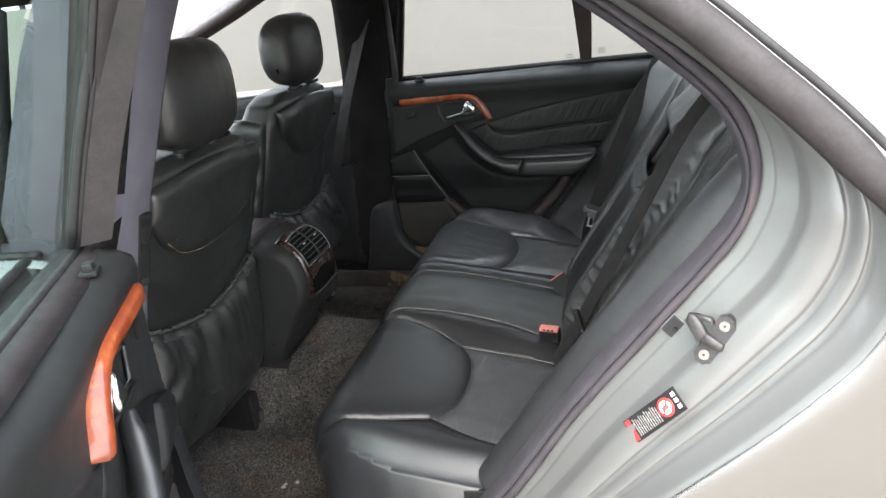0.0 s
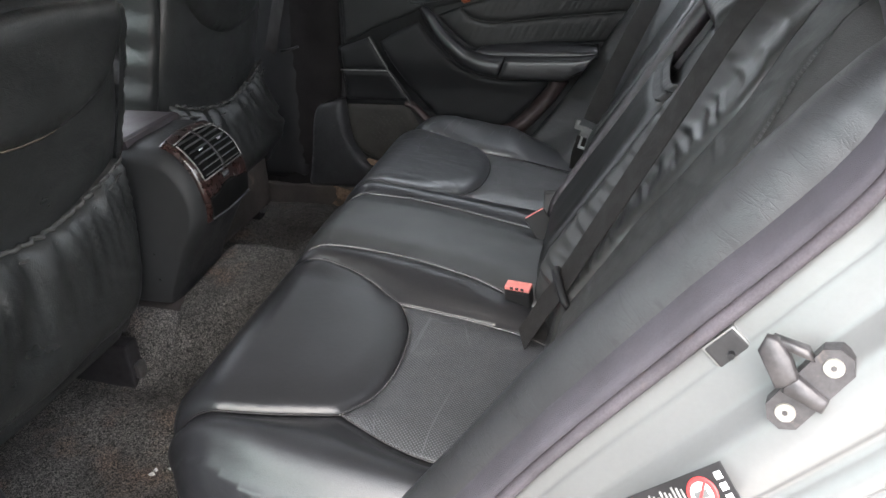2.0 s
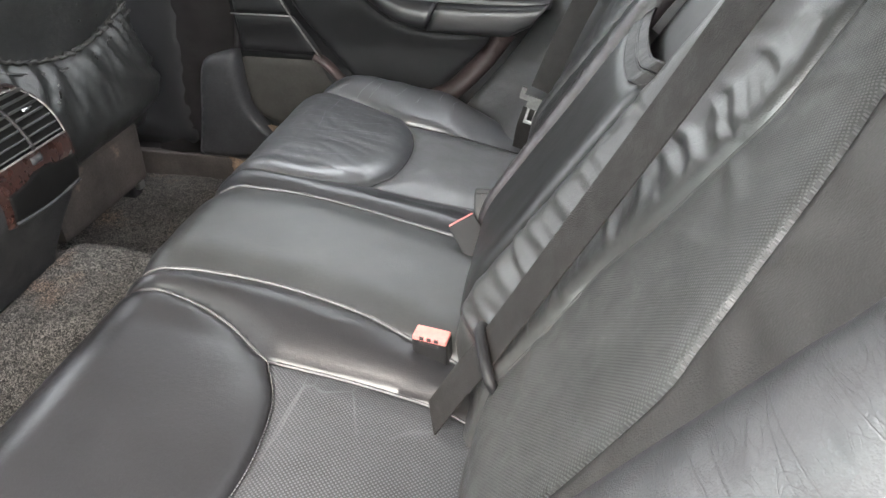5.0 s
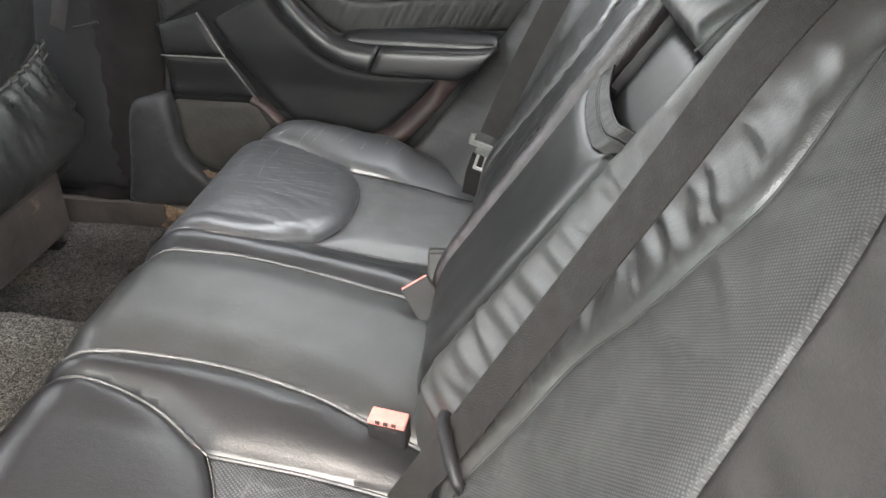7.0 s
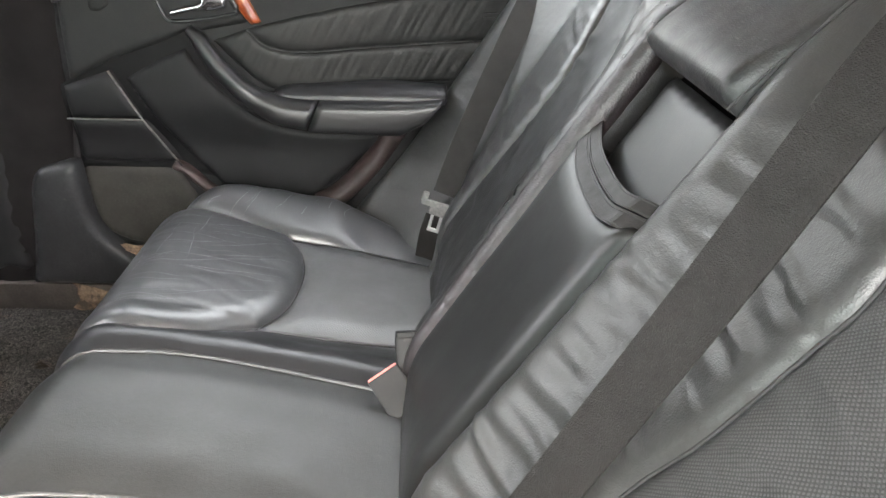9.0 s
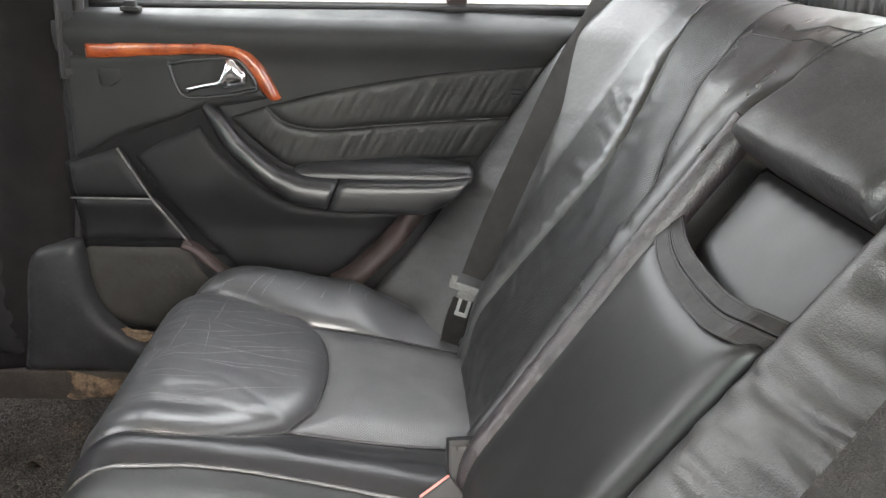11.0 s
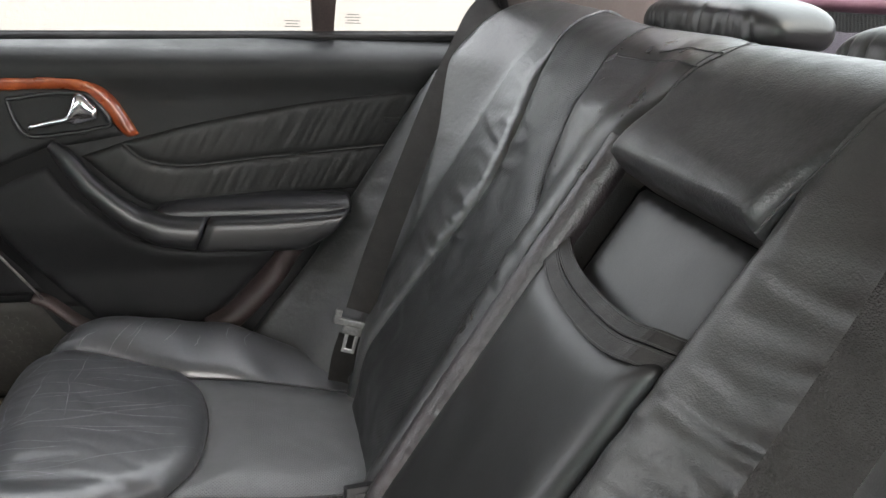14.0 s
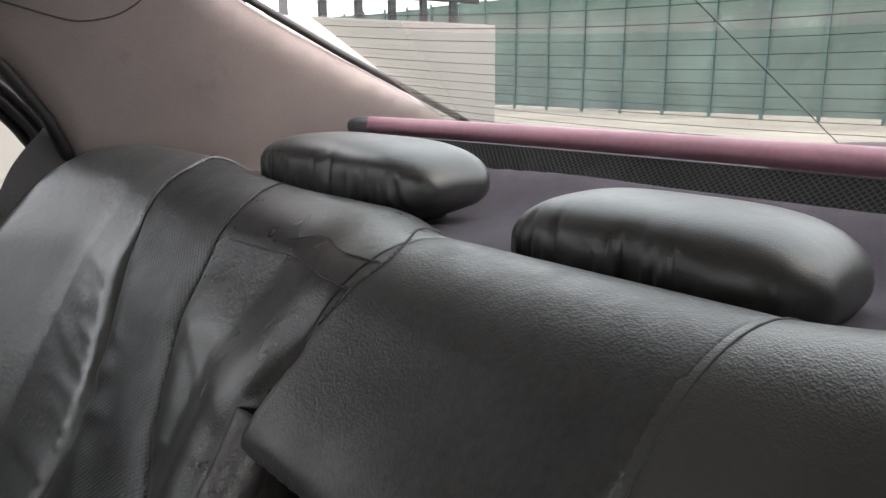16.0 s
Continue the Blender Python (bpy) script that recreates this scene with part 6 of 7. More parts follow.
def rear_door(s):
    at = (HX, s * HY, 0.6)
    lab = "closed rear car door with wood trim and gathered leather" if s > 0 else "open rear car door with wood trim and chrome handle"
    d = thing("rear_door", lab, "car door", at, "rear doors")
    fy = (0, -s, 0)

    def base_y(x, z):
        y = 0.735 + 0.045 * smoothstep(x, -0.1, 0.45)
        y = y + 0.028 * (1 - smoothstep(z, 0.56, 0.68))
        return y + 0.125 * np.clip((z - 0.945) / 0.04, 0, 1) ** 2.2 - 0.014 * np.exp(-((z - 0.93) / 0.03) ** 2)

    def surf(u, v):
        return np.stack([u, s * base_y(u, v), v], 1)

    def flat(y0):
        return lambda u, v: np.stack([u, np.full(len(u), s * y0), v], 1)

    def sill(x):
        return 0.965 + 0.0245 * (x + 0.4) + 0.016

    # trim panels
    panel("door_card", outline(sm([(-0.455, 0.34), (-0.1, 0.34), (0.2, 0.45), (0.5, 0.70), (0.62, 0.9)]), sm([(0.62, 0.9), (0.60, 0.985)]), sm([(0.60, 0.985), (-0.435, 0.968)]), sm([(-0.435, 0.968), (-0.455, 0.34)])), surf, TRIM, d, puff=0.004, rad=0.012, step=0.016, face=fy, skirt=0.03,
          label="charcoal moulded door card")
    # Near-black sheet laid on the card: the recess's shade as colour.
    panel("dark_field", outline(sm([(-0.452, 0.70), (-0.36, 0.752), (-0.20, 0.815)]), sm([(-0.20, 0.815), (-0.14, 0.735), (-0.05, 0.66)]), sm([(-0.05, 0.66), (-0.12, 0.50)]), sm([(-0.12, 0.50), (-0.26, 0.515), (-0.452, 0.52)]), sm([(-0.452, 0.52), (-0.452, 0.70)])), surf, mat("door_recess_shade", (0.006, 0.006, 0.0065), 0.6, var=0.2, spec=0.2, grain=0.0002, gscale=900), d, puff=0.0005, rad=0.01, step=0.012, face=fy, skirt=0.01, lift=0.0055, label="near-black sheet as the shade of the recessed door field")
    # lower dark panel and pocket
    low = outline(sm([(-0.322, 0.716), (-0.26, 0.75), (-0.203, 0.775)]), sm([(-0.203, 0.775), (-0.164, 0.715), (-0.071, 0.635), (0.016, 0.61), (0.185, 0.606)]), sm([(0.185, 0.606), (0.10, 0.53), (0.026, 0.462)]), sm([(0.026, 0.462), (-0.04, 0.458), (-0.11, 0.464), (-0.155, 0.475), (-0.175, 0.50)]), sm([(-0.175, 0.50), (-0.247, 0.585), (-0.322, 0.716)]))
    panel("lower_panel", low, surf, TRIM_SOFT, d, puff=0.004, rad=0.005, step=0.012, face=fy, skirt=0.02, lift=0.008, label="dark lower door panel")
    panel("map_pocket", outline(sm([(-0.44, 0.70), (-0.348, 0.732)]), sm([(-0.348, 0.732), (-0.302, 0.640)]), sm([(-0.302, 0.640), (-0.44, 0.640)]), sm([(-0.44, 0.640), (-0.44, 0.70)])), surf, TRIM_SOFT, d, puff=0.006, rad=0.006, step=0.012, face=fy, skirt=0.02, lift=0.014)
    panel("map_pocket", outline(sm([(-0.445, 0.634), (-0.299, 0.634)]), sm([(-0.299, 0.634), (-0.243, 0.538)]), sm([(-0.243, 0.538), (-0.452, 0.538)]), sm([(-0.452, 0.538), (-0.445, 0.634)])), surf, PLASTIC, d, puff=0.006, rad=0.006, step=0.012, face=fy, skirt=0.02, lift=0.008)
    if s > 0:
        tube("pocket_edge", [(-0.349, s * 0.712, 0.733), (-0.30, s * 0.718, 0.636), (-0.242, s * 0.735, 0.537)], 0.0022, EDGE, d, 6)
        tube("pocket_edge", [(-0.445, s * 0.716, 0.637), (-0.30, s * 0.716, 0.637)], 0.0018, EDGE, d, 6)
    for k in range(3):
        box("embossed_mark", (-0.312 + 0.008 * k, min(s * 0.728, s * 0.732), 0.690 - 0.016 * k), (-0.306 + 0.008 * k, max(s * 0.728, s * 0.732), 0.698 - 0.016 * k), SCUFFED, d, bevel=0)
    # speaker
    spk = panel("speaker_cover", outline(sm([(-0.453, 0.531), (-0.26, 0.531)]), sm([(-0.26, 0.531), (-0.225, 0.47), (-0.20, 0.43), (-0.22, 0.36)]), sm([(-0.22, 0.36), (-0.29, 0.338), (-0.38, 0.352), (-0.435, 0.385), (-0.452, 0.44), (-0.453, 0.531)])), surf, mat("speaker_plastic", (0.023, 0.021, 0.018), 0.75, var=0.25, vscale=12, second=(0.16, 0.13, 0.1), smask=(0.68, 0.74), sscale=14), d,
                puff=0.008, rad=0.012, step=0.012, face=fy, skirt=0.02, lift=0.002, label="dusty dark speaker cover")
    for ring in range(1, 5):
        for k in range(ring * 6):
            a = 2 * math.pi * k / (ring * 6)
            x, z = -0.328 + 0.0165 * ring * math.cos(a), 0.449 + 0.0125 * ring * math.sin(a)
            hy = float(base_y(np.array([x]), np.array([z]))[0]) - 0.0105
            disc("speaker_hole", Matrix.Translation((x, s * hy, z)) @ Matrix.Rotation(radians(90), 4, "X"), 0.0042, 0.0005, spk.data.materials[0], spk, 8)
    # brown strips either side of the lower panel
    for pts in (((-0.262, 0.535), (-0.235, 0.52), (-0.20, 0.485), (-0.165, 0.465), (-0.11, 0.458)), ((0.195, 0.612), (0.15, 0.548), (0.08, 0.475), (0.03, 0.45))):
        c = np.array(sm(pts, 6))
        p = surf(c[:, 0], c[:, 1]) + np.array((0, -s * 0.008, 0))
        tube("edge_trim", p, 0.019 if pts[0][0] < 0 else 0.038, BROWN, d, 12, "brown plastic edge trim", flat=0.6)
    # gathered leather insert
    ins_up = [(-0.150, 0.790), (-0.065, 0.818), (0.028, 0.841), (0.141, 0.862), (0.284, 0.882), (0.45, 0.895)]
    ins_mid = [(-0.085, 0.812), (-0.05, 0.782), (0.017, 0.771), (0.143, 0.780), (0.45, 0.80)]
    ins_low = [(-0.150, 0.790), (-0.108, 0.748), (-0.057, 0.706), (-0.004, 0.70), (0.2, 0.71), (0.45, 0.72)]

    def ruche(u, v, dd):
        out = np.zeros(len(u))
        for i in range(len(u)):
            w = u[i] + (v[i] - 0.8) * -0.55
            out[i] = min(1, dd[i] / 0.006) * 0.0011 * (0.4 - abs(noise.noise(Vector((w * 105, v[i] * 9, 4.0)))) * 2.2) + min(1, dd[i] / 0.006) * 0.0006 * noise.noise(Vector((w * 60, v[i] * 14, 14.0)))
        return out
    panel("leather_insert", outline(sm(ins_up[1:]), sm([(0.45, 0.895), (0.45, 0.80)]), sm(ins_mid[::-1]), sm([(-0.085, 0.812), (-0.065, 0.818)])), surf, LEATHER_DOOR, d, puff=0.006, rad=0.02, step=0.0045, wrinkle=ruche, face=fy, skirt=0.012, lift=0.004, label="gathered black leather door insert")
    panel("leather_insert", outline(sm(ins_low), sm([(0.45, 0.72), (0.45, 0.80)]), sm(ins_mid[::-1]), sm([(-0.085, 0.812), (-0.150, 0.790)])), surf, LEATHER_DOOR, d, puff=0.006, rad=0.02, step=0.0045, wrinkle=ruche, face=fy, skirt=0.012, lift=0.004, label="gathered black leather door insert")
    c = np.array(sm(ins_mid, 8))
    tube("seam", surf(c[:, 0], c[:, 1]) + np.array((0, -s * 0.004, 0)), 0.0018, THREAD, d, 6)
    # armrest
    up = np.array([(-0.186, 0.819), (-0.160, 0.803), (-0.125, 0.758), (-0.092, 0.728), (-0.060, 0.705), (-0.017, 0.692), (0.046, 0.688), (0.144, 0.687), (0.236, 0.690), (0.29, 0.695)])
    dn = np.array([(-0.196, 0.808), (-0.176, 0.771), (-0.150, 0.733), (-0.115, 0.697), (-0.083, 0.668), (-0.040, 0.640), (0.020, 0.626), (0.12, 0.622), (0.205, 0.620), (0.250, 0.645)])
    dep = np.array([0.012, 0.016, 0.018, 0.02, 0.024, 0.032, 0.044, 0.046, 0.046, 0.046])
    cy = np.array([0.722, 0.712, 0.703, 0.698, 0.70, 0.704, 0.718, 0.722, 0.724, 0.726])

    def rest(i0, i1, name, material, sub, square=0.88):
        k = np.linspace(i0, i1, sub)
        idx = np.arange(len(up))
        rows = []
        for q in k:
            a = np.array([np.interp(q, idx, up[:, 0]), np.interp(q, idx, up[:, 1])])
            b = np.array([np.interp(q, idx, dn[:, 0]), np.interp(q, idx, dn[:, 1])])
            dd, yy = np.interp(q, idx, dep), np.interp(q, idx, cy)
            mid, half = (a + b) / 2, (a - b) / 2
            row = []
            for j in range(40):
                w = 2 * math.pi * j / 40
                cw, sw = math.cos(w), math.sin(w)
                e = math.copysign(abs(cw) ** square, cw)
                f = math.copysign(abs(sw) ** square, sw)
                row.append((mid[0] + half[0] * e, s * (yy - dd * f), mid[1] + half[1] * e))
            rows.append(row)
        loft(name, rows, material, d)
    rest(0, 6.0, "pull_handle", RAIL, 40)
    rest(6.04, 9, "armrest_pad", RAIL, 20, 0.5)
    panel("armrest_top", outline(sm([(-0.045, 0.695), (-0.02, 0.710), (0.02, 0.7165), (0.10, 0.720), (0.18, 0.719), (0.295, 0.714)]), sm([(0.295, 0.714), (0.295, 0.69)]), sm([(0.295, 0.69), (-0.045, 0.69)]), sm([(-0.045, 0.69), (-0.045, 0.695)])), lambda u, v: np.stack([u, s * (0.70 + (v - 0.69) * 1.6), v], 1), LEATHER, d, puff=0.004, rad=0.008, step=0.01, face=(0, -s, 0.6), skirt=0.01, lift=0.0)
    # wood trim
    top = [(-0.385, 0.917), (-0.308, 0.920), (-0.212, 0.924), (-0.154, 0.923), (-0.116, 0.913), (-0.088, 0.887), (-0.069, 0.853), (-0.056, 0.826)]
    bot = [(-0.385, 0.888), (-0.282, 0.894), (-0.185, 0.900), (-0.148, 0.899), (-0.122, 0.885), (-0.103, 0.862), (-0.089, 0.840), (-0.074, 0.822)]
    panel("wood_trim", outline(sm(top), sm([top[-1], bot[-1]]), sm(bot[::-1]), sm([bot[0], top[0]])), flat(0.728), WOOD, d, puff=0.006, rad=0.010, step=0.006, face=fy, skirt=0.03, lift=0.004 if s > 0 else 0.016, label="glossy burl wood trim strip")
    # raised field round the handle, which ends in a slanting lower edge
    panel("handle_field", outline(sm([(-0.425, 0.892), (-0.15, 0.901), (-0.10, 0.852), (-0.078, 0.826)]), sm([(-0.078, 0.826), (-0.15, 0.812), (-0.204, 0.804)]), sm([(-0.204, 0.804), (-0.256, 0.782), (-0.307, 0.765), (-0.36, 0.743), (-0.43, 0.708)]), sm([(-0.43, 0.708), (-0.425, 0.892)])), surf, TRIM, d, puff=0.004, rad=0.008, step=0.010, face=fy, skirt=0.02, lift=0.007)
    # grille, handle
    gr = panel("tweeter_grille", outline(sm([(-0.375, 0.877), (-0.326, 0.878)]), sm([(-0.326, 0.878), (-0.328, 0.85), (-0.338, 0.838)]), sm([(-0.338, 0.838), (-0.373, 0.835)]), sm([(-0.373, 0.835), (-0.375, 0.877)])), flat(0.729), mat("grille_mesh", (0.012, 0.012, 0.012), 0.5, uvgrain=(0.0035, 0.0015, 0.4, 0.3)), d, puff=0.003, rad=0.006, step=0.008, face=fy, skirt=0.008, lift=0.003)
    panel("handle_bowl", outline(sm([(-0.245, 0.884), (-0.137, 0.895)], 10), sm([(-0.137, 0.895), (-0.118, 0.884), (-0.095, 0.847)]), sm([(-0.095, 0.847), (-0.12, 0.838), (-0.15, 0.832), (-0.215, 0.826)]), sm([(-0.215, 0.826), (-0.235, 0.845), (-0.245, 0.884)])), flat(0.734), PLASTIC, d, puff=-0.012, rad=0.02, step=0.008, face=fy, skirt=0.012, lift=0.012, label="black recessed handle bowl")
    rim_ = np.array(sm([(-0.245, 0.884), (-0.19, 0.893), (-0.137, 0.895), (-0.118, 0.884), (-0.095, 0.847), (-0.12, 0.838), (-0.15, 0.832), (-0.215, 0.826), (-0.235, 0.845), (-0.245, 0.884)], 6))
    tube("bowl_rim", [(x, s * 0.719, z) for x, z in rim_], 0.0035, RAIL, d, 8)
    rows = []
    for q in np.linspace(0, 1, 18):
        x = -0.217 + 0.104 * q
        zc = 0.841 + 0.016 * q + 0.004 * math.sin(q * 3)
        hh = 0.006 + 0.022 * float(smoothstep(q, 0.55, 0.72)) - 0.016 * float(smoothstep(q, 0.78, 1.0))
        rows.append([(x, s * (0.708 - 0.008 * math.cos(w) + 0.006 * (1 - q)), zc + hh * 0.55 * float(smoothstep(q, 0.5, 0.75)) + hh * math.sin(w) * 0.9) for w in np.linspace(0, 2 * math.pi, 15)[:-1]])
    loft("door_handle", rows, CHROME, d, "chrome door handle")
    # airbag mark and lock pin
    panel("airbag_badge", outline(sm([(0.355, 0.856), (0.395, 0.857)]), sm([(0.395, 0.857), (0.398, 0.831)]), sm([(0.398, 0.831), (0.357, 0.829)]), sm([(0.357, 0.829), (0.355, 0.856)])), surf, TRIM, d, puff=0.002, rad=0.004, step=0.006, face=fy, skirt=0.004, lift=0.008)
    for k in range(2):
        box("badge_bar", (0.362, min(s * 0.760, s * 0.764), 0.838 + 0.008 * k), (0.39, max(s * 0.760, s * 0.764), 0.840 + 0.008 * k), SCUFFED, d, bevel=0)
    box("lock_base", (-0.325, s * 0.752 - 0.012, 0.966), (-0.293, s * 0.752 + 0.012, 0.974), TRIM, d, bevel=0.003)
    box("lock_pin", (-0.319, s * 0.752 - 0.007, 0.972), (-0.299, s * 0.752 + 0.007, 0.984), SCUFFED if s < 0 else TRIM, d, bevel=0.003)

    # window frame and glass
    def wy(z):
        return (0.862 if s > 0 else 0.80) - 0.34 * (np.asarray(z) - 0.98)
    fx = 0.0 if s > 0 else -0.03
    tall = 1.0 if s > 0 else 1.4
    inner = [(-0.405 + fx, 0.972), (0.05, 0.982), (0.535, 0.993)]
    rear = [(0.535, 0.993), (0.556, 1.02), (0.553, 1.05), (0.505, 1.115), (0.42, 1.185), (0.27, 1.255), (0.05, 1.295), (-0.33 + fx, 1.305)]
    front = [(-0.33 + fx, 1.305), (-0.345 + fx, 1.22), (-0.405 + fx, 0.972)]
    rear = [(x, 0.993 + (z - 0.993) * tall) for x, z in rear]
    front = [(x, z if z < 1.0 else 0.993 + (z - 0.993) * tall) for x, z in front]
    ring_ = resample(outline(sm(inner), sm(rear), sm(front)), 0.03, True)
    cen = ring_.mean(0)
    prev, nxt = np.roll(ring_, 1, 0), np.roll(ring_, -1, 0)
    tg = nxt - prev
    nn = np.stack([tg[:, 1], -tg[:, 0]], 1)
    nn /= np.linalg.norm(nn, axis=1)[:, None]
    nn *= np.sign(((ring_ - cen) * nn).sum(1))[:, None]
    wdt = np.where(ring_[:, 1] < 1.0, 0.012, 0.035) + (0.03 if s > 0 else 0.02) * (1 - smoothstep(ring_[:, 0], -0.40, -0.30))
    wdt = np.where((ring_[:, 1] < 1.0) & (ring_[:, 0] > -0.39), 0.012, wdt)
    out_ = ring_ + nn * wdt[:, None]
    rows = []
    for (x0, z0), (x1, z1) in zip(ring_, out_):
        ya, yb = float(wy(z0)), float(wy(z1))
        deep = 0.0 if s > 0 else 0.04
        rows.append([(x0, s * (ya - 0.012 - deep * 0.3), z0), (x1, s * (yb - 0.02 - deep), z1), (x1, s * (yb + 0.03), z1), (x0, s * (ya + 0.018), z0)])
    rows.append(rows[0])
    loft("window_frame", rows, RUBBER_MATT, d, "dark window frame", caps=False)
    tube("frame_seal", [(x, s * (float(wy(z)) - 0.012), z) for x, z in ring_] + [(ring_[0][0], s * (float(wy(ring_[0][1])) - 0.012), ring_[0][1])], 0.006, RUBBER, d, 6, caps=False)
    for o, rr in ((0.35, 0.007), (0.75, 0.006)) if s > 0 else ():
        m_ = ring_ + nn * (wdt * o)[:, None]
        tube("frame_seal", [(x, s * (float(wy(z)) - 0.019 - (0.0 if s > 0 else 0.012 + 0.03 * o)), z) for x, z in m_], rr, RUBBER, d, 6)
    if s < 0:
        zs = np.linspace(0.985, 1.42, 14)
        y0 = -(0.862 - 0.34 * (zs - 0.98))
        near = np.stack([np.full(14, -0.40), y0 + np.interp(zs, [1.0, 1.1, 1.2, 1.28, 1.42], [0.066, 0.064, 0.067, 0.071, 0.077]), zs], 1)
        far = np.stack([np.full(14, -0.42), y0 + np.interp(zs, [1.0, 1.1, 1.2, 1.28, 1.42], [0.117, 0.118, 0.124, 0.13, 0.138]), zs], 1)
        strip("frame_trim", near, far, 0.024, RUBBER_MATT, d, "black plastic frame trim")
        for q_, r_ in ((-0.05, 0.008), (0.12, 0.005)):
            tube("frame_seal", near + (far - near) * q_ + np.array((0.008, 0.004, 0)), r_, RUBBER, d, 8)
    gl = panel("window_pane", [tuple(q) for q in ring_], lambda u, v: np.stack([u, s * wy(v), v], 1), GLASS if s > 0 else GLASS_DOOR, d, puff=0, rad=0.01, step=0.05, skirt=0, face=fy, label="clear window pane" if s > 0 else "green tinted window pane")
    gl.visible_shadow = False
    pz = np.array([0.975, 1.05, 1.12, 1.2, 1.27])
    px0 = np.array([0.243, 0.238, 0.232, 0.224, 0.216])
    rows = [[(x, s * (float(wy(z)) - 0.014), z), (x + 0.036 + 0.12 * (z - 0.98), s * (float(wy(z)) - 0.014), z), (x + 0.036 + 0.12 * (z - 0.98), s * (float(wy(z)) + 0.016), z), (x, s * (float(wy(z)) + 0.016), z)] for x, z in zip(px0, pz)]
    loft("window_post", rows, BROWN if s > 0 else RUBBER, d, "dark brown window post", smooth=False)
    if s > 0:
        for x, z, n_ in ((0.205, 1.003, 3), (0.315, 1.012, 4)):
            for k in range(n_):
                w = 0.028 - 0.006 * (k % 2)
                box("etched_mark", (x - w / 2, float(wy(z)) - 0.004, z - 0.006 + k * 0.005), (x + w / 2, float(wy(z)) - 0.003, z - 0.0045 + k * 0.005), RUBBER, gl, bevel=0)
    # outer skin
    def skin(u, v):
        return np.stack([u, s * (0.925 - 0.05 * np.clip((v - 0.7) / 0.3, 0, 1) ** 2 - 0.05 * np.clip((0.5 - v) / 0.25, 0, 1) ** 2), v], 1)
    panel("outer_skin", outline(sm([(-0.47, 0.25), (0.05, 0.26), (0.3, 0.45), (0.55, 0.70), (0.64, 0.88)]), sm([(0.64, 0.88), (0.62, 0.975)]), sm([(0.62, 0.975), (-0.45, 0.955)]), sm([(-0.45, 0.955), (-0.47, 0.25)])), skin, SILVER, d, puff=0.004, rad=0.02, step=0.04, face=(0, s, 0), skirt=0.06, label="silver painted outer door skin")
    tube("waist_strip", [(x, s * 0.878, 0.958 + 0.022 * (x + 0.45)) for x in np.linspace(-0.45, 0.6, 10)], 0.009, RUBBER, d, 8, "black rubber waist strip", flat=0.7)
    if s < 0:
        d.matrix_basis = Matrix.Translation(at) @ Matrix.Rotation(radians(-OPEN), 4, "Z")


rear_door(1)
rear_door(-1)


# ---- front doors ----
for s in (1, -1):
    fd = thing("front_door", "closed front car door with a dark waist rail" if s > 0 else "closed silver front car door", "car door", (-1.0, s * 0.85, 0.6), "front doors")

    def fsurf(u, v, s=s):
        return np.stack([u, s * (0.745 + 0.10 * np.clip((v - 0.945) / 0.035, 0, 1) ** 2), v], 1)
    panel("door_card", outline(sm([(-1.6, 0.28), (-0.60, 0.28)]), sm([(-0.60, 0.28), (-0.56, 0.965)]), sm([(-0.56, 0.965), (-1.6, 0.93)]), sm([(-1.6, 0.93), (-1.6, 0.28)])), fsurf, TRIM_SOFT, fd, puff=0.01, rad=0.02, step=0.03, face=(0, -s, 0), skirt=0.02)
    panel("wood_trim", outline(sm([(-1.5, 0.87), (-0.62, 0.895)]), sm([(-0.62, 0.895), (-0.62, 0.87)]), sm([(-0.62, 0.87), (-1.5, 0.84)]), sm([(-1.5, 0.84), (-1.5, 0.87)])), fsurf, DARKWOOD, fd, puff=0.008, rad=0.01, step=0.015, face=(0, -s, 0), skirt=0.012, lift=0.006)

    def fskin(u, v, s=s):
        return np.stack([u, s * (0.93 - 0.05 * np.clip((v - 0.7) / 0.3, 0, 1) ** 2), v], 1)
    panel("outer_skin", outline(sm([(-1.7, 0.25), (-0.49, 0.25)]), sm([(-0.49, 0.25), (-0.47, 0.955)]), sm([(-0.47, 0.955), (-1.7, 0.91)]), sm([(-1.7, 0.91), (-1.7, 0.25)])), fskin, SILVER, fd, puff=0.004, rad=0.02, step=0.05, face=(0, s, 0), skirt=0.05)
    pane = panel("window_pane", outline(sm([(-1.5, 0.95), (-0.62, 0.975)]), sm([(-0.62, 0.975), (-0.56, 1.31)]), sm([(-0.56, 1.31), (-0.78, 1.31)]), sm([(-0.78, 1.31), (-1.1, 1.19), (-1.5, 0.95)])), lambda u, v, s=s: np.stack([u, s * (0.862 - 0.34 * (v - 0.98)), v], 1), GLASS if s > 0 else GLASS_DOOR, fd, puff=0, step=0.06, skirt=0, face=(0, -s, 0))
    pane.visible_shadow = False
    tube("waist_strip", [(x, s * 0.88, 0.957 + 0.035 * (x + 0.47)) for x in np.linspace(-1.6, -0.5, 10)], 0.009, RUBBER, fd, 8, flat=0.7)
    tube("frame", [(-0.58, s * (0.86 - 0.34 * (z - 0.98)), z) for z in (0.97, 1.1, 1.2, 1.32)], 0.02, RUBBER, fd, 8)

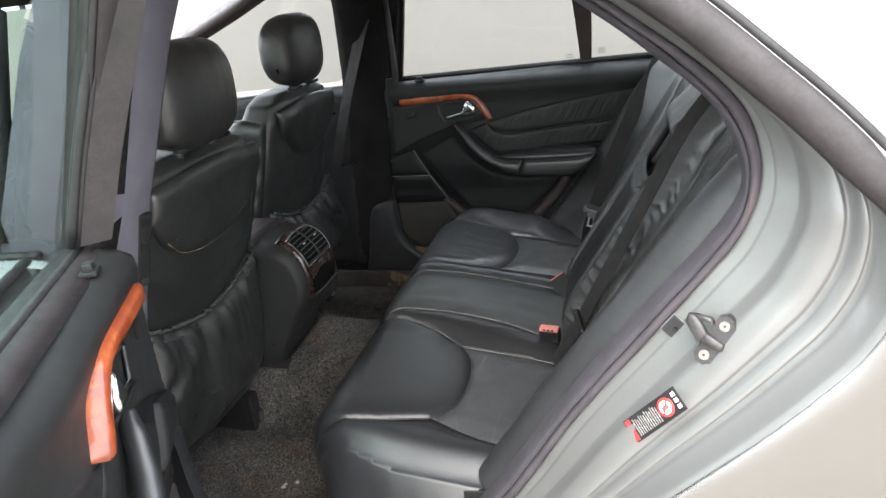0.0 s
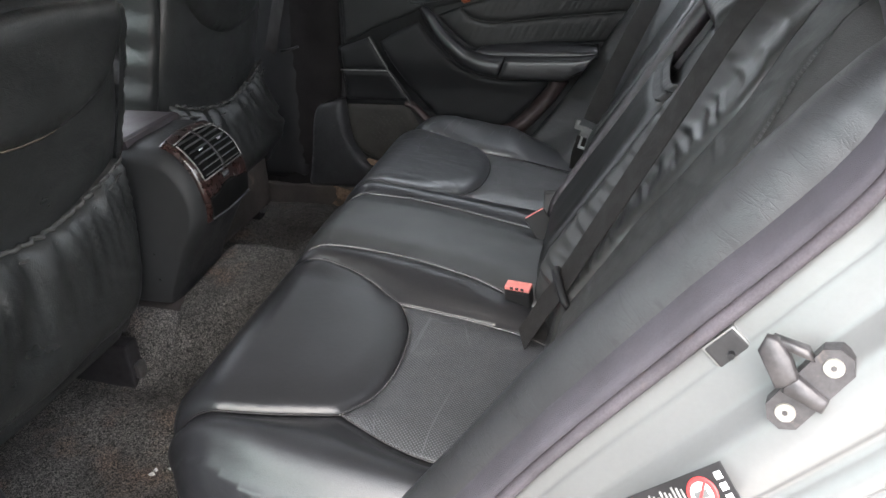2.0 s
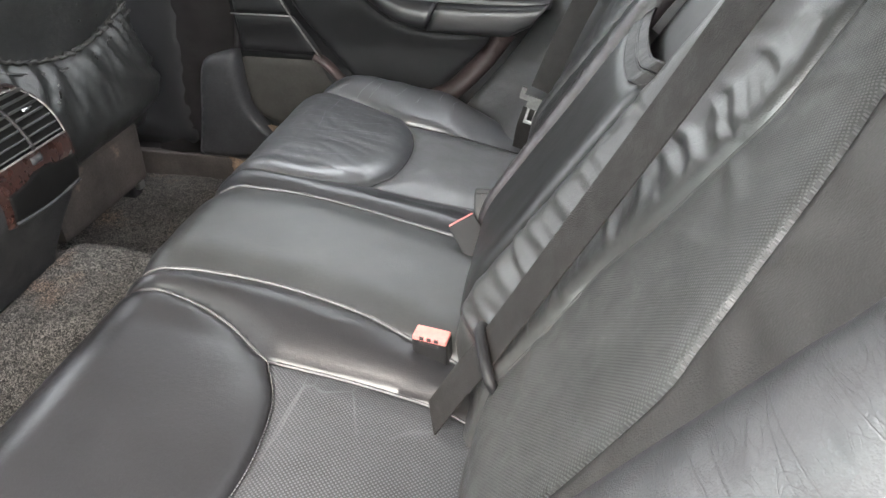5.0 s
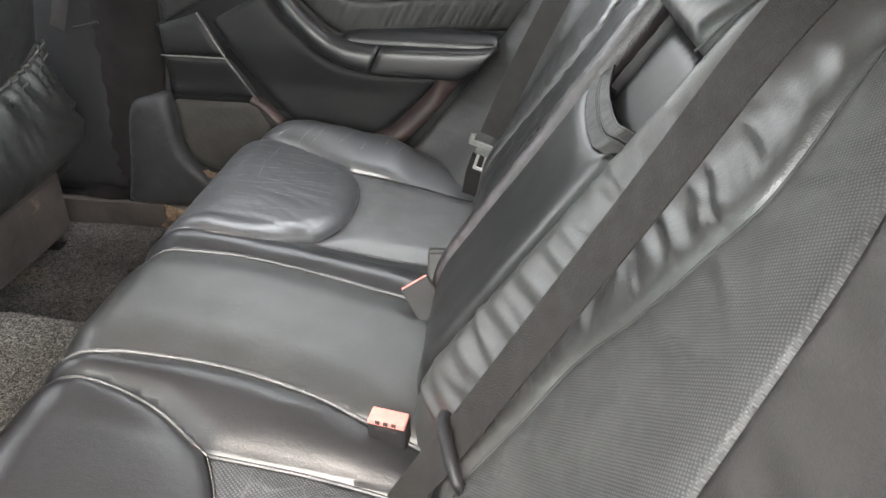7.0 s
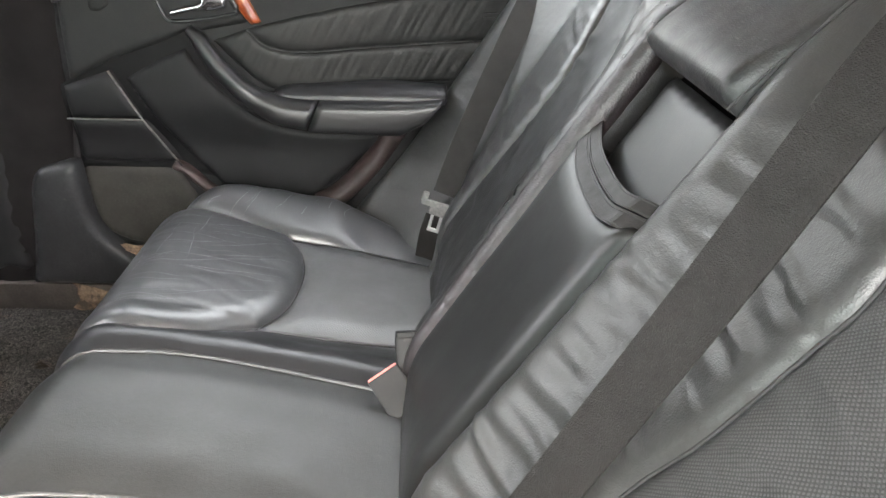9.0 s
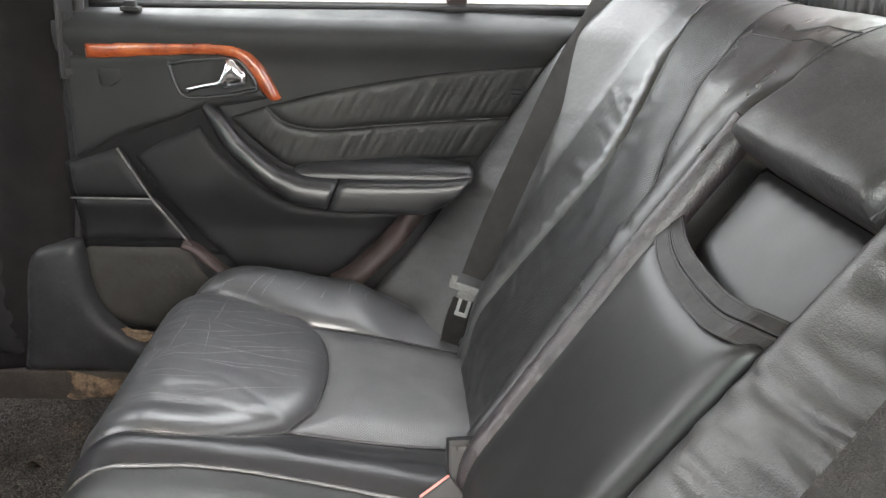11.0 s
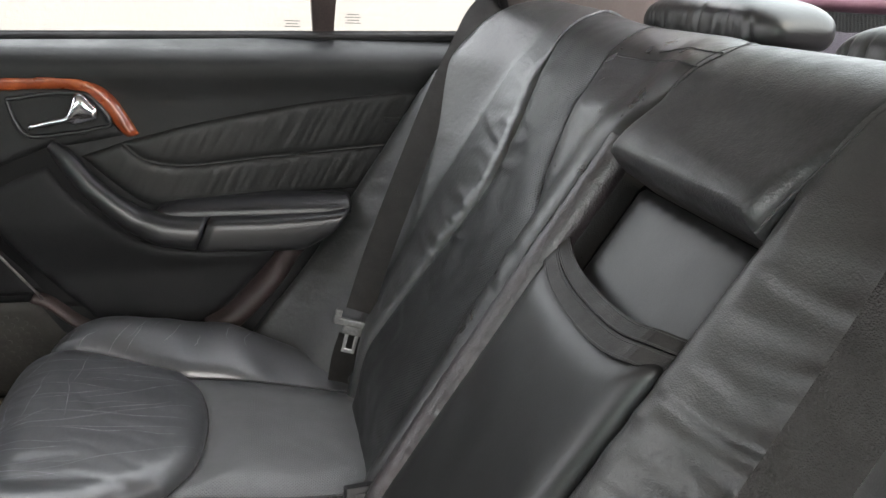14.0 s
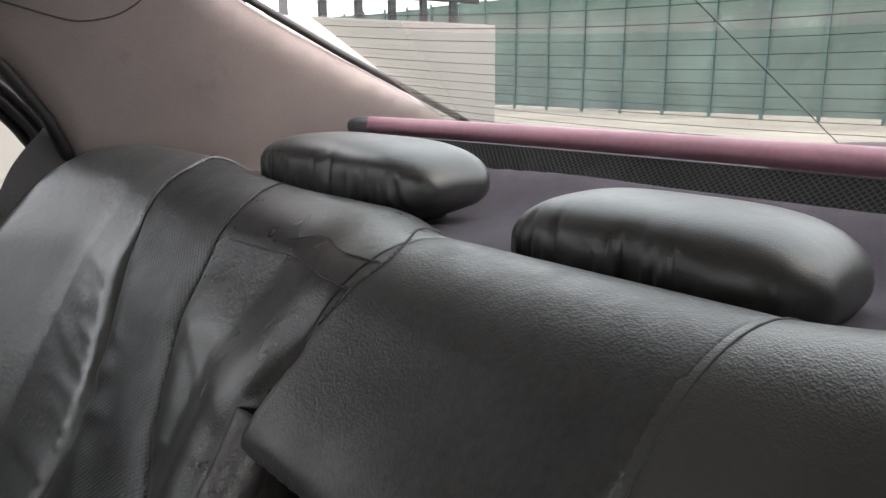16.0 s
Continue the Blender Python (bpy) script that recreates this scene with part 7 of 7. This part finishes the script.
mirror = thing("wing_mirror", "silver wing mirror outside the front window", "mirror", (-1.5, 0.98, 1.02))
pillow("housing", (0.09, 0.22, 0.14), SILVER, mirror, m=Matrix.Translation((-1.5, 1.0, 1.03)), power=3.2)
pillow("glass", (0.01, 0.19, 0.11), CHROME, mirror, "mirror glass", m=Matrix.Translation((-1.455, 1.0, 1.03)), power=4)
box("arm", (-1.53, 0.86, 0.965), (-1.47, 0.93, 1.0), SILVER, mirror, bevel=0.012)


# ---- front seats ----
def front_seat(s, yc, shift, recline, torn):
    lab = "front seat with a black leatherette cover and a torn gathered pocket" if torn else "front seat with a black leatherette cover and a gathered back pocket"
    fs = thing("bucket_seat", lab, "car seat", (-0.75, yc, 0.25), "front seats")
    hgt = [0.34, 0.42, 0.55, 0.70, 0.85, 0.95, 1.0, 1.024, 1.032]
    wid = [0.235, 0.245, 0.252, 0.252, 0.246, 0.232, 0.206, 0.155, 0.06]
    xb = [-0.545, -0.53, -0.512, -0.502, -0.497, -0.50, -0.515, -0.545, -0.585]
    xf = [-0.70, -0.70, -0.685, -0.675, -0.665, -0.655, -0.645, -0.63, -0.61]
    zz = np.linspace(0, len(hgt) - 1, 44)
    idx = np.arange(len(hgt))
    rows = []
    for q in zz:
        z, w, b, f = (np.interp(q, idx, a) for a in (hgt, wid, xb, xf))
        row = []
        for j in range(48):
            a = 2 * math.pi * j / 48
            ca, sa = math.cos(a), math.sin(a)
            e = math.copysign(abs(ca) ** 0.45, ca)
            g = math.copysign(abs(sa) ** 0.55, sa)
            x, y = (b + f) / 2 + (b - f) / 2 * e, w * g
            n_ = noise.noise(Vector((x * 9, y * 7 + s * 3, z * 7)))
            row.append((x + 0.006 * n_, yc + y + 0.004 * n_, z))
        rows.append(row)
    loft("backrest", rows, COVER, fs)

    def bsurf(u, v):
        """u across, v up, on the seat's back."""
        x = np.interp(v, hgt, xb) - 0.10 * np.clip(np.abs(u) - 0.17, 0, 9) ** 1.2 * 2.2
        return np.stack([x + 0.002, yc + u, v], 1)

    def sag(u, v, dd):
        out = np.zeros(len(u))
        for i in range(len(u)):
            k = float(smoothstep(v[i], 0.44, 0.64))
            out[i] = min(1, dd[i] / 0.01) * (0.010 * (noise.noise(Vector((u[i] * (9 + 22 * k), v[i] * 4, s * 5.0)))) + 0.009 * k * (0.4 - abs(noise.noise(Vector((u[i] * 42, v[i] * 5, 2.0)))) * 2))
        return out
    drop = 0.034 if torn else 0.056
    mouth = [(-0.225, 0.735 - drop), (-0.12, 0.70 - drop), (0.0, 0.683 - drop), (0.12, 0.70 - drop), (0.225, 0.735 - drop)]
    panel("back_pocket", outline(sm(mouth), sm([mouth[-1], (0.24, 0.58), (0.235, 0.43), (0.20, 0.385)]), sm([(0.20, 0.385), (0.0, 0.37), (-0.20, 0.385)]), sm([(-0.20, 0.385), (-0.235, 0.43), (-0.24, 0.58), mouth[0]])), bsurf, COVER, fs, puff=0.032, rad=0.08, step=0.010, wrinkle=sag, face=(1, 0, 0), skirt=0.012, label="gathered sagging back pocket")
    c = np.array(sm(mouth, 14))
    p = bsurf(c[:, 0], c[:, 1])
    k = np.arange(len(p))
    p[:, 0] += 0.007 + 0.004 * np.sin(k * 2.1)
    p[:, 2] += 0.002 * np.sin(k * 1.7 + 1)
    tube("elastic_hem", p, 0.0042, HEM, fs, 8)
    c2 = c - np.array((0, 0.022))
    p = bsurf(c2[:, 0], c2[:, 1])
    p[:, 0] += 0.016 + 0.002 * np.sin(k * 2.6)
    tube("elastic_hem", p, 0.003, HEM, fs, 6)
    hem = [(-0.22, 0.925), (-0.15, 0.845), (0.0, 0.805), (0.15, 0.845), (0.22, 0.925)] if torn else [(-0.20, 0.92), (-0.12, 0.845), (0.0, 0.808), (0.12, 0.825), (0.20, 0.90)]
    panel("upper_cover", outline(sm(hem), sm([(0.2 if not torn else 0.22, hem[-1][1]), (0.215, 0.985)]), sm([(0.215, 0.985), (0.0, 1.0), (-0.215, 0.985)]), sm([(-0.215, 0.985), hem[0]])), bsurf, COVER, fs, puff=0.012, rad=0.03, step=0.013, face=(1, 0, 0), skirt=0.008,
          wrinkle=rippler(6, 7, 0.004, lambda u, v, dd: np.clip(dd / 0.04, 0, 1), 70 + s), lift=0.0)
    if torn:
        c = np.array(sm([(-0.18, 0.873), (-0.13, 0.836), (-0.06, 0.816), (0.02, 0.812), (0.05, 0.818)], 8))
        p = bsurf(c[:, 0], c[:, 1])
        p[:, 0] += 0.006
        tube("tear", p, [0.001 + 0.0014 * abs(math.sin(i * 0.9)) for i in range(len(p))], LINER, fs, 6, "frayed pale tear in the cover")
    # ribbed inner side
    yi = yc - s * 0.262

    def side(u, v):
        return np.stack([u, np.full(len(u), yi) - s * 0.012 * np.sin(np.clip((u + 0.66) / 0.14, 0, 1) * math.pi), v], 1)

    def ribs(u, v, dd):
        return np.clip(dd / 0.012, 0, 1) * (0.0028 * np.sin(v * 2 * math.pi / 0.075 + u * 14) + 0.0014 * np.sin(v * 41 + u * 30))
    panel("ribbed_side", outline(sm([(-0.655, 0.50), (-0.53, 0.50)]), sm([(-0.53, 0.50), (-0.525, 0.92), (-0.55, 0.965)]), sm([(-0.55, 0.965), (-0.60, 0.975), (-0.64, 0.96)]), sm([(-0.64, 0.96), (-0.655, 0.50)])), side, COVER, fs, puff=0.014, rad=0.02, step=0.010, wrinkle=ribs, face=(0, -s, 0), skirt=0.01, label="softly creased black side bolster")
    box("seat_base", (-1.10, yc - 0.25, 0.30), (-0.60, yc + 0.25, 0.46), TRIM_SOFT, fs, bevel=0.05)
    if not torn:
        box("rear_valance", (-0.53, yc - 0.17, 0.272), (-0.495, yc + 0.16, 0.415), DIRTY, fs, "dusty brown lower seat panel", bevel=0.012)
    for yy in (-0.2, 0.2):
        box("seat_rail", (-1.0, yc + yy - 0.02, 0.19), (-0.56, yc + yy + 0.02, 0.30), RUBBER, fs, bevel=0.006)
        box("rail_bolt", (-0.56, yc + yy - 0.012, 0.215), (-0.545, yc + yy + 0.012, 0.25), DULLSTEEL, fs, bevel=0.004)
    # headrest
    hx, hz = -0.53, 1.132 if s < 0 else 1.140
    rows = []
    for i in range(25):
        t = -1 + 2 * i / 24
        k = max(0.15, (1 - abs(t) ** 3.0) ** (1 / 2.6) if abs(t) < 1 else 0.15)
        rows.append([(hx + 0.062 * math.copysign(abs(math.cos(a)) ** 0.75, math.cos(a)) * (0.35 + 0.65 * k) - 0.015 * abs(t) ** 2, yc + t * 0.142, hz + 0.106 * math.copysign(abs(math.sin(a)) ** 0.75, math.sin(a)) * (0.30 + 0.70 * k)) for a in np.linspace(0, 2 * math.pi, 33)[:-1]])
    loft("headrest", rows, COVER, fs, "black leatherette headrest")
    for yy in (-0.065, 0.065):
        tube("headrest_post", [(hx, yc + yy, 1.12), (hx - 0.01, yc + yy, 0.99)], 0.0065, CHROME, fs, 10, "chrome headrest post")
        box("post_collar", (hx - 0.014, yc + yy - 0.022, 1.026), (hx + 0.018, yc + yy + 0.022, 1.036), PLASTIC, fs, bevel=0.004)
    # the backrest leans back about the height of the pocket's mouth
    for ob_ in fs.children_recursive:
        rigid = ob_.name.startswith("headrest")
        for v_ in ob_.data.vertices:
            up_ = max(0.0, (1.03 if rigid else v_.co.z) - 0.672)
            if not torn and not rigid and not ob_.name.startswith(("seat_", "rail_", "rear_")):
                low_ = float(1 - smoothstep(v_.co.z, 0.42, 0.66))
                v_.co.x += 0.045 * low_
                v_.co.y += 0.022 * low_ * float(smoothstep(v_.co.y - yc, -0.05, 0.2))
                v_.co.z += 0.055 * float(1 - smoothstep(v_.co.z, 0.34, 0.60))
            v_.co.x += shift + recline * (up_ - 0.02 if rigid else up_)


front_seat(-1, -0.432, -0.036, 0.30, True)
front_seat(1, 0.40, -0.15, 0.25, False)

fb = thing("front_seat_belt", "grey brown front seat belt hanging beside the centre pillar", "seat belt", (-0.6, 0.68, 1.0))
belt_band("webbing", [(-0.46, 0.69, 1.20), (-0.50, 0.685, 1.10), (-0.57, 0.67, 0.90), (-0.63, 0.655, 0.70)], 0.047, (1, -0.4, 0.1), fb)
box("anchor", (-0.49, 0.685, 1.19), (-0.44, 0.71, 1.25), PLASTIC, fb, bevel=0.006)
tube("hook", [(-0.60, 0.66, 0.70), (-0.57, 0.67, 0.706), (-0.55, 0.672, 0.712)], 0.004, PLASTIC, fb, 6)

# ---- centre console ----
con = thing("centre_console", "black centre console with rear air vents and dark wood trim", "console", (-0.6, 0, 0.35))
PROF = resample(sm([(-0.62, 0.688), (-0.545, 0.690), (-0.49, 0.677), (-0.453, 0.643), (-0.436, 0.595), (-0.436, 0.545), (-0.452, 0.505), (-0.49, 0.44), (-0.525, 0.375), (-0.535, 0.345)], 8), 0.006)
plen = np.concatenate([[0], np.cumsum(np.linalg.norm(np.diff(PROF, axis=0), axis=1))])
CY0, CY1 = -0.122, 0.070


def csurf(u, v):
    return np.stack([np.interp(u, plen, PROF[:, 0]), v, np.interp(u, plen, PROF[:, 1])], 1)


rows = []
pc = np.array((-0.60, 0.50))
for y, k in ((CY0 - 0.020, 0.84), (CY0 - 0.017, 0.885), (CY0 - 0.010, 0.93), (CY0, 0.965), (CY0 + 0.012, 0.99), (CY0 + 0.024, 1.0), (0, 1.0), (CY1 - 0.024, 1.0), (CY1 - 0.012, 0.985), (CY1 - 0.004, 0.95), (CY1, 0.90)):
    ring_p = [tuple(pc + (q - pc) * np.array((k, k if q[1] > 0.45 else 1.0))) for q in PROF] + [(-0.95, 0.345), (-0.95, 0.66)]
    rows.append([(x, y, z) for x, z in ring_p])
loft("housing", rows, TRIM, con)
box("lid", (-0.98, CY0 - 0.004, 0.665), (-0.572, CY1 + 0.004, 0.703), mat("console_lid_leather", (0.027, 0.020, 0.023), 0.5, var=0.2, grain=0.0003, gscale=600), con, "dark mauve leather console lid", bevel=0.014)
fr_loop = outline(sm([(0.106, CY0 + 0.014), (0.094, -0.026), (0.106, CY1 - 0.016)]), sm([(0.106, CY1 - 0.016), (0.20, CY1 - 0.006), (0.305, CY1 - 0.014)]), sm([(0.305, CY1 - 0.014), (0.312, -0.026), (0.305, CY0 + 0.014)]), sm([(0.305, CY0 + 0.014), (0.20, CY0 + 0.006), (0.106, CY0 + 0.014)]))
CF = (1, 0, 0.5)
panel("vent_surround", fr_loop, csurf, DARKWOOD, con, puff=0.006, rad=0.010, step=0.006, face=CF, skirt=0.01, lift=0.002, label="dark glossy wood vent surround")
vent_loop = outline(sm([(0.130, CY0 + 0.024), (0.124, -0.026), (0.130, CY1 - 0.028)]), sm([(0.130, CY1 - 0.028), (0.17, CY1 - 0.019), (0.214, CY1 - 0.019)]), sm([(0.214, CY1 - 0.019), (0.214, CY0 + 0.018)]), sm([(0.214, CY0 + 0.018), (0.17, CY0 + 0.018), (0.130, CY0 + 0.024)]))
vent = panel("air_vent", vent_loop, csurf, RECESS_SHADE, con, puff=0.001, rad=0.01, step=0.008, face=CF, skirt=0.006, lift=0.0085, label="air vent with its inner shade as a black sheet")
c = np.array(vent_loop)
tube("vent_rim", csurf(c[:, 0], c[:, 1]) + surface_normals(csurf, c, CF) * 0.010, 0.0016, EDGE, vent, 6)
for half in (0, 1):
    y0, y1 = (CY0 + 0.026, -0.030) if half == 0 else (-0.022, CY1 - 0.028)
    for k in range(7):
        u = 0.137 + k * 0.0118
        c = np.stack([np.full(7, u), np.linspace(y0, y1, 7)], 1)
        p, n_ = csurf(c[:, 0], c[:, 1]), surface_normals(csurf, c, CF)
        strip("slat", p + n_ * 0.0110, p + n_ * 0.0150 + np.array((0, 0, 0.002)), 0.0016, SLAT, vent)
    u = np.array([0.165, 0.165])
    p = csurf(u, np.array([(y0 + y1) / 2 - 0.01, (y0 + y1) / 2 + 0.01])) + surface_normals(csurf, np.stack([u, [0, 0.01]], 1), CF) * 0.017
    tube("vent_tab", p, 0.003, CHROME, vent, 8)
c = np.stack([np.linspace(0.126, 0.212, 12), np.full(12, -0.026)], 1)
tube("vent_divider", csurf(c[:, 0], c[:, 1]) + surface_normals(csurf, c, CF) * 0.013, 0.003, TRIM, vent, 6)
ob = panel("thumbwheel", outline(sm([(0.220, -0.038), (0.220, -0.014)]), sm([(0.220, -0.014), (0.233, -0.014)]), sm([(0.233, -0.014), (0.233, -0.038)]), sm([(0.233, -0.038), (0.220, -0.038)])), csurf, SCUFFED, con, puff=0.005, rad=0.005, step=0.004, face=CF, skirt=0.004, lift=0.008)
# No hollow here: a raised black sheet gives the ashtray's shade.
panel("ashtray_recess", outline(sm([(0.250, CY0 + 0.017), (0.246, -0.062), (0.240, -0.046), (0.240, -0.008), (0.246, 0.010), (0.250, CY1 - 0.017)]), sm([(0.250, CY1 - 0.017), (0.291, CY1 - 0.019)]), sm([(0.291, CY1 - 0.019), (0.297, -0.026), (0.291, CY0 + 0.019)]), sm([(0.291, CY0 + 0.019), (0.250, CY0 + 0.017)])), csurf, RECESS_SHADE, con, puff=0.001, rad=0.006, step=0.005, face=CF, skirt=0.008, lift=0.0095, label="black sheet as the shade of the open ashtray")
c = np.array(sm([(0.292, CY0 + 0.019), (0.298, -0.026), (0.292, CY1 - 0.019)], 8))
tube("ashtray_lip", csurf(c[:, 0], c[:, 1]) + surface_normals(csurf, c, CF) * 0.011, 0.003, SCUFFED, con, 6)
for yy, zz_ in ((-0.1425, 0.40), (-0.1425, 0.46)):
    disc("screw_cap", Matrix.Translation((-0.56, yy, zz_)) @ Matrix.Rotation(radians(90), 4, "X"), 0.004, 0.003, PLASTIC, con, 10)

# dashboard closes the cabin towards the front
dash = thing("dashboard", "dark dashboard under the windscreen", "dashboard", (-1.6, 0, 0.6))
box("dash_top", (-1.9, -0.74, 0.55), (-1.45, 0.74, 0.97), TRIM_SOFT, dash, bevel=0.08)
box("bulkhead", (-1.75, -0.76, 0.15), (-1.62, 0.76, 0.6), TRIM_SOFT, dash, bevel=0.02)
bonnet = thing("bonnet", "silver car bonnet ahead of the windscreen", "bonnet", (-2.4, 0, 0.8))
box("bonnet_skin", (-3.1, -0.85, 0.3), (-1.85, 0.85, 0.93), SILVER, bonnet, bevel=0.12)
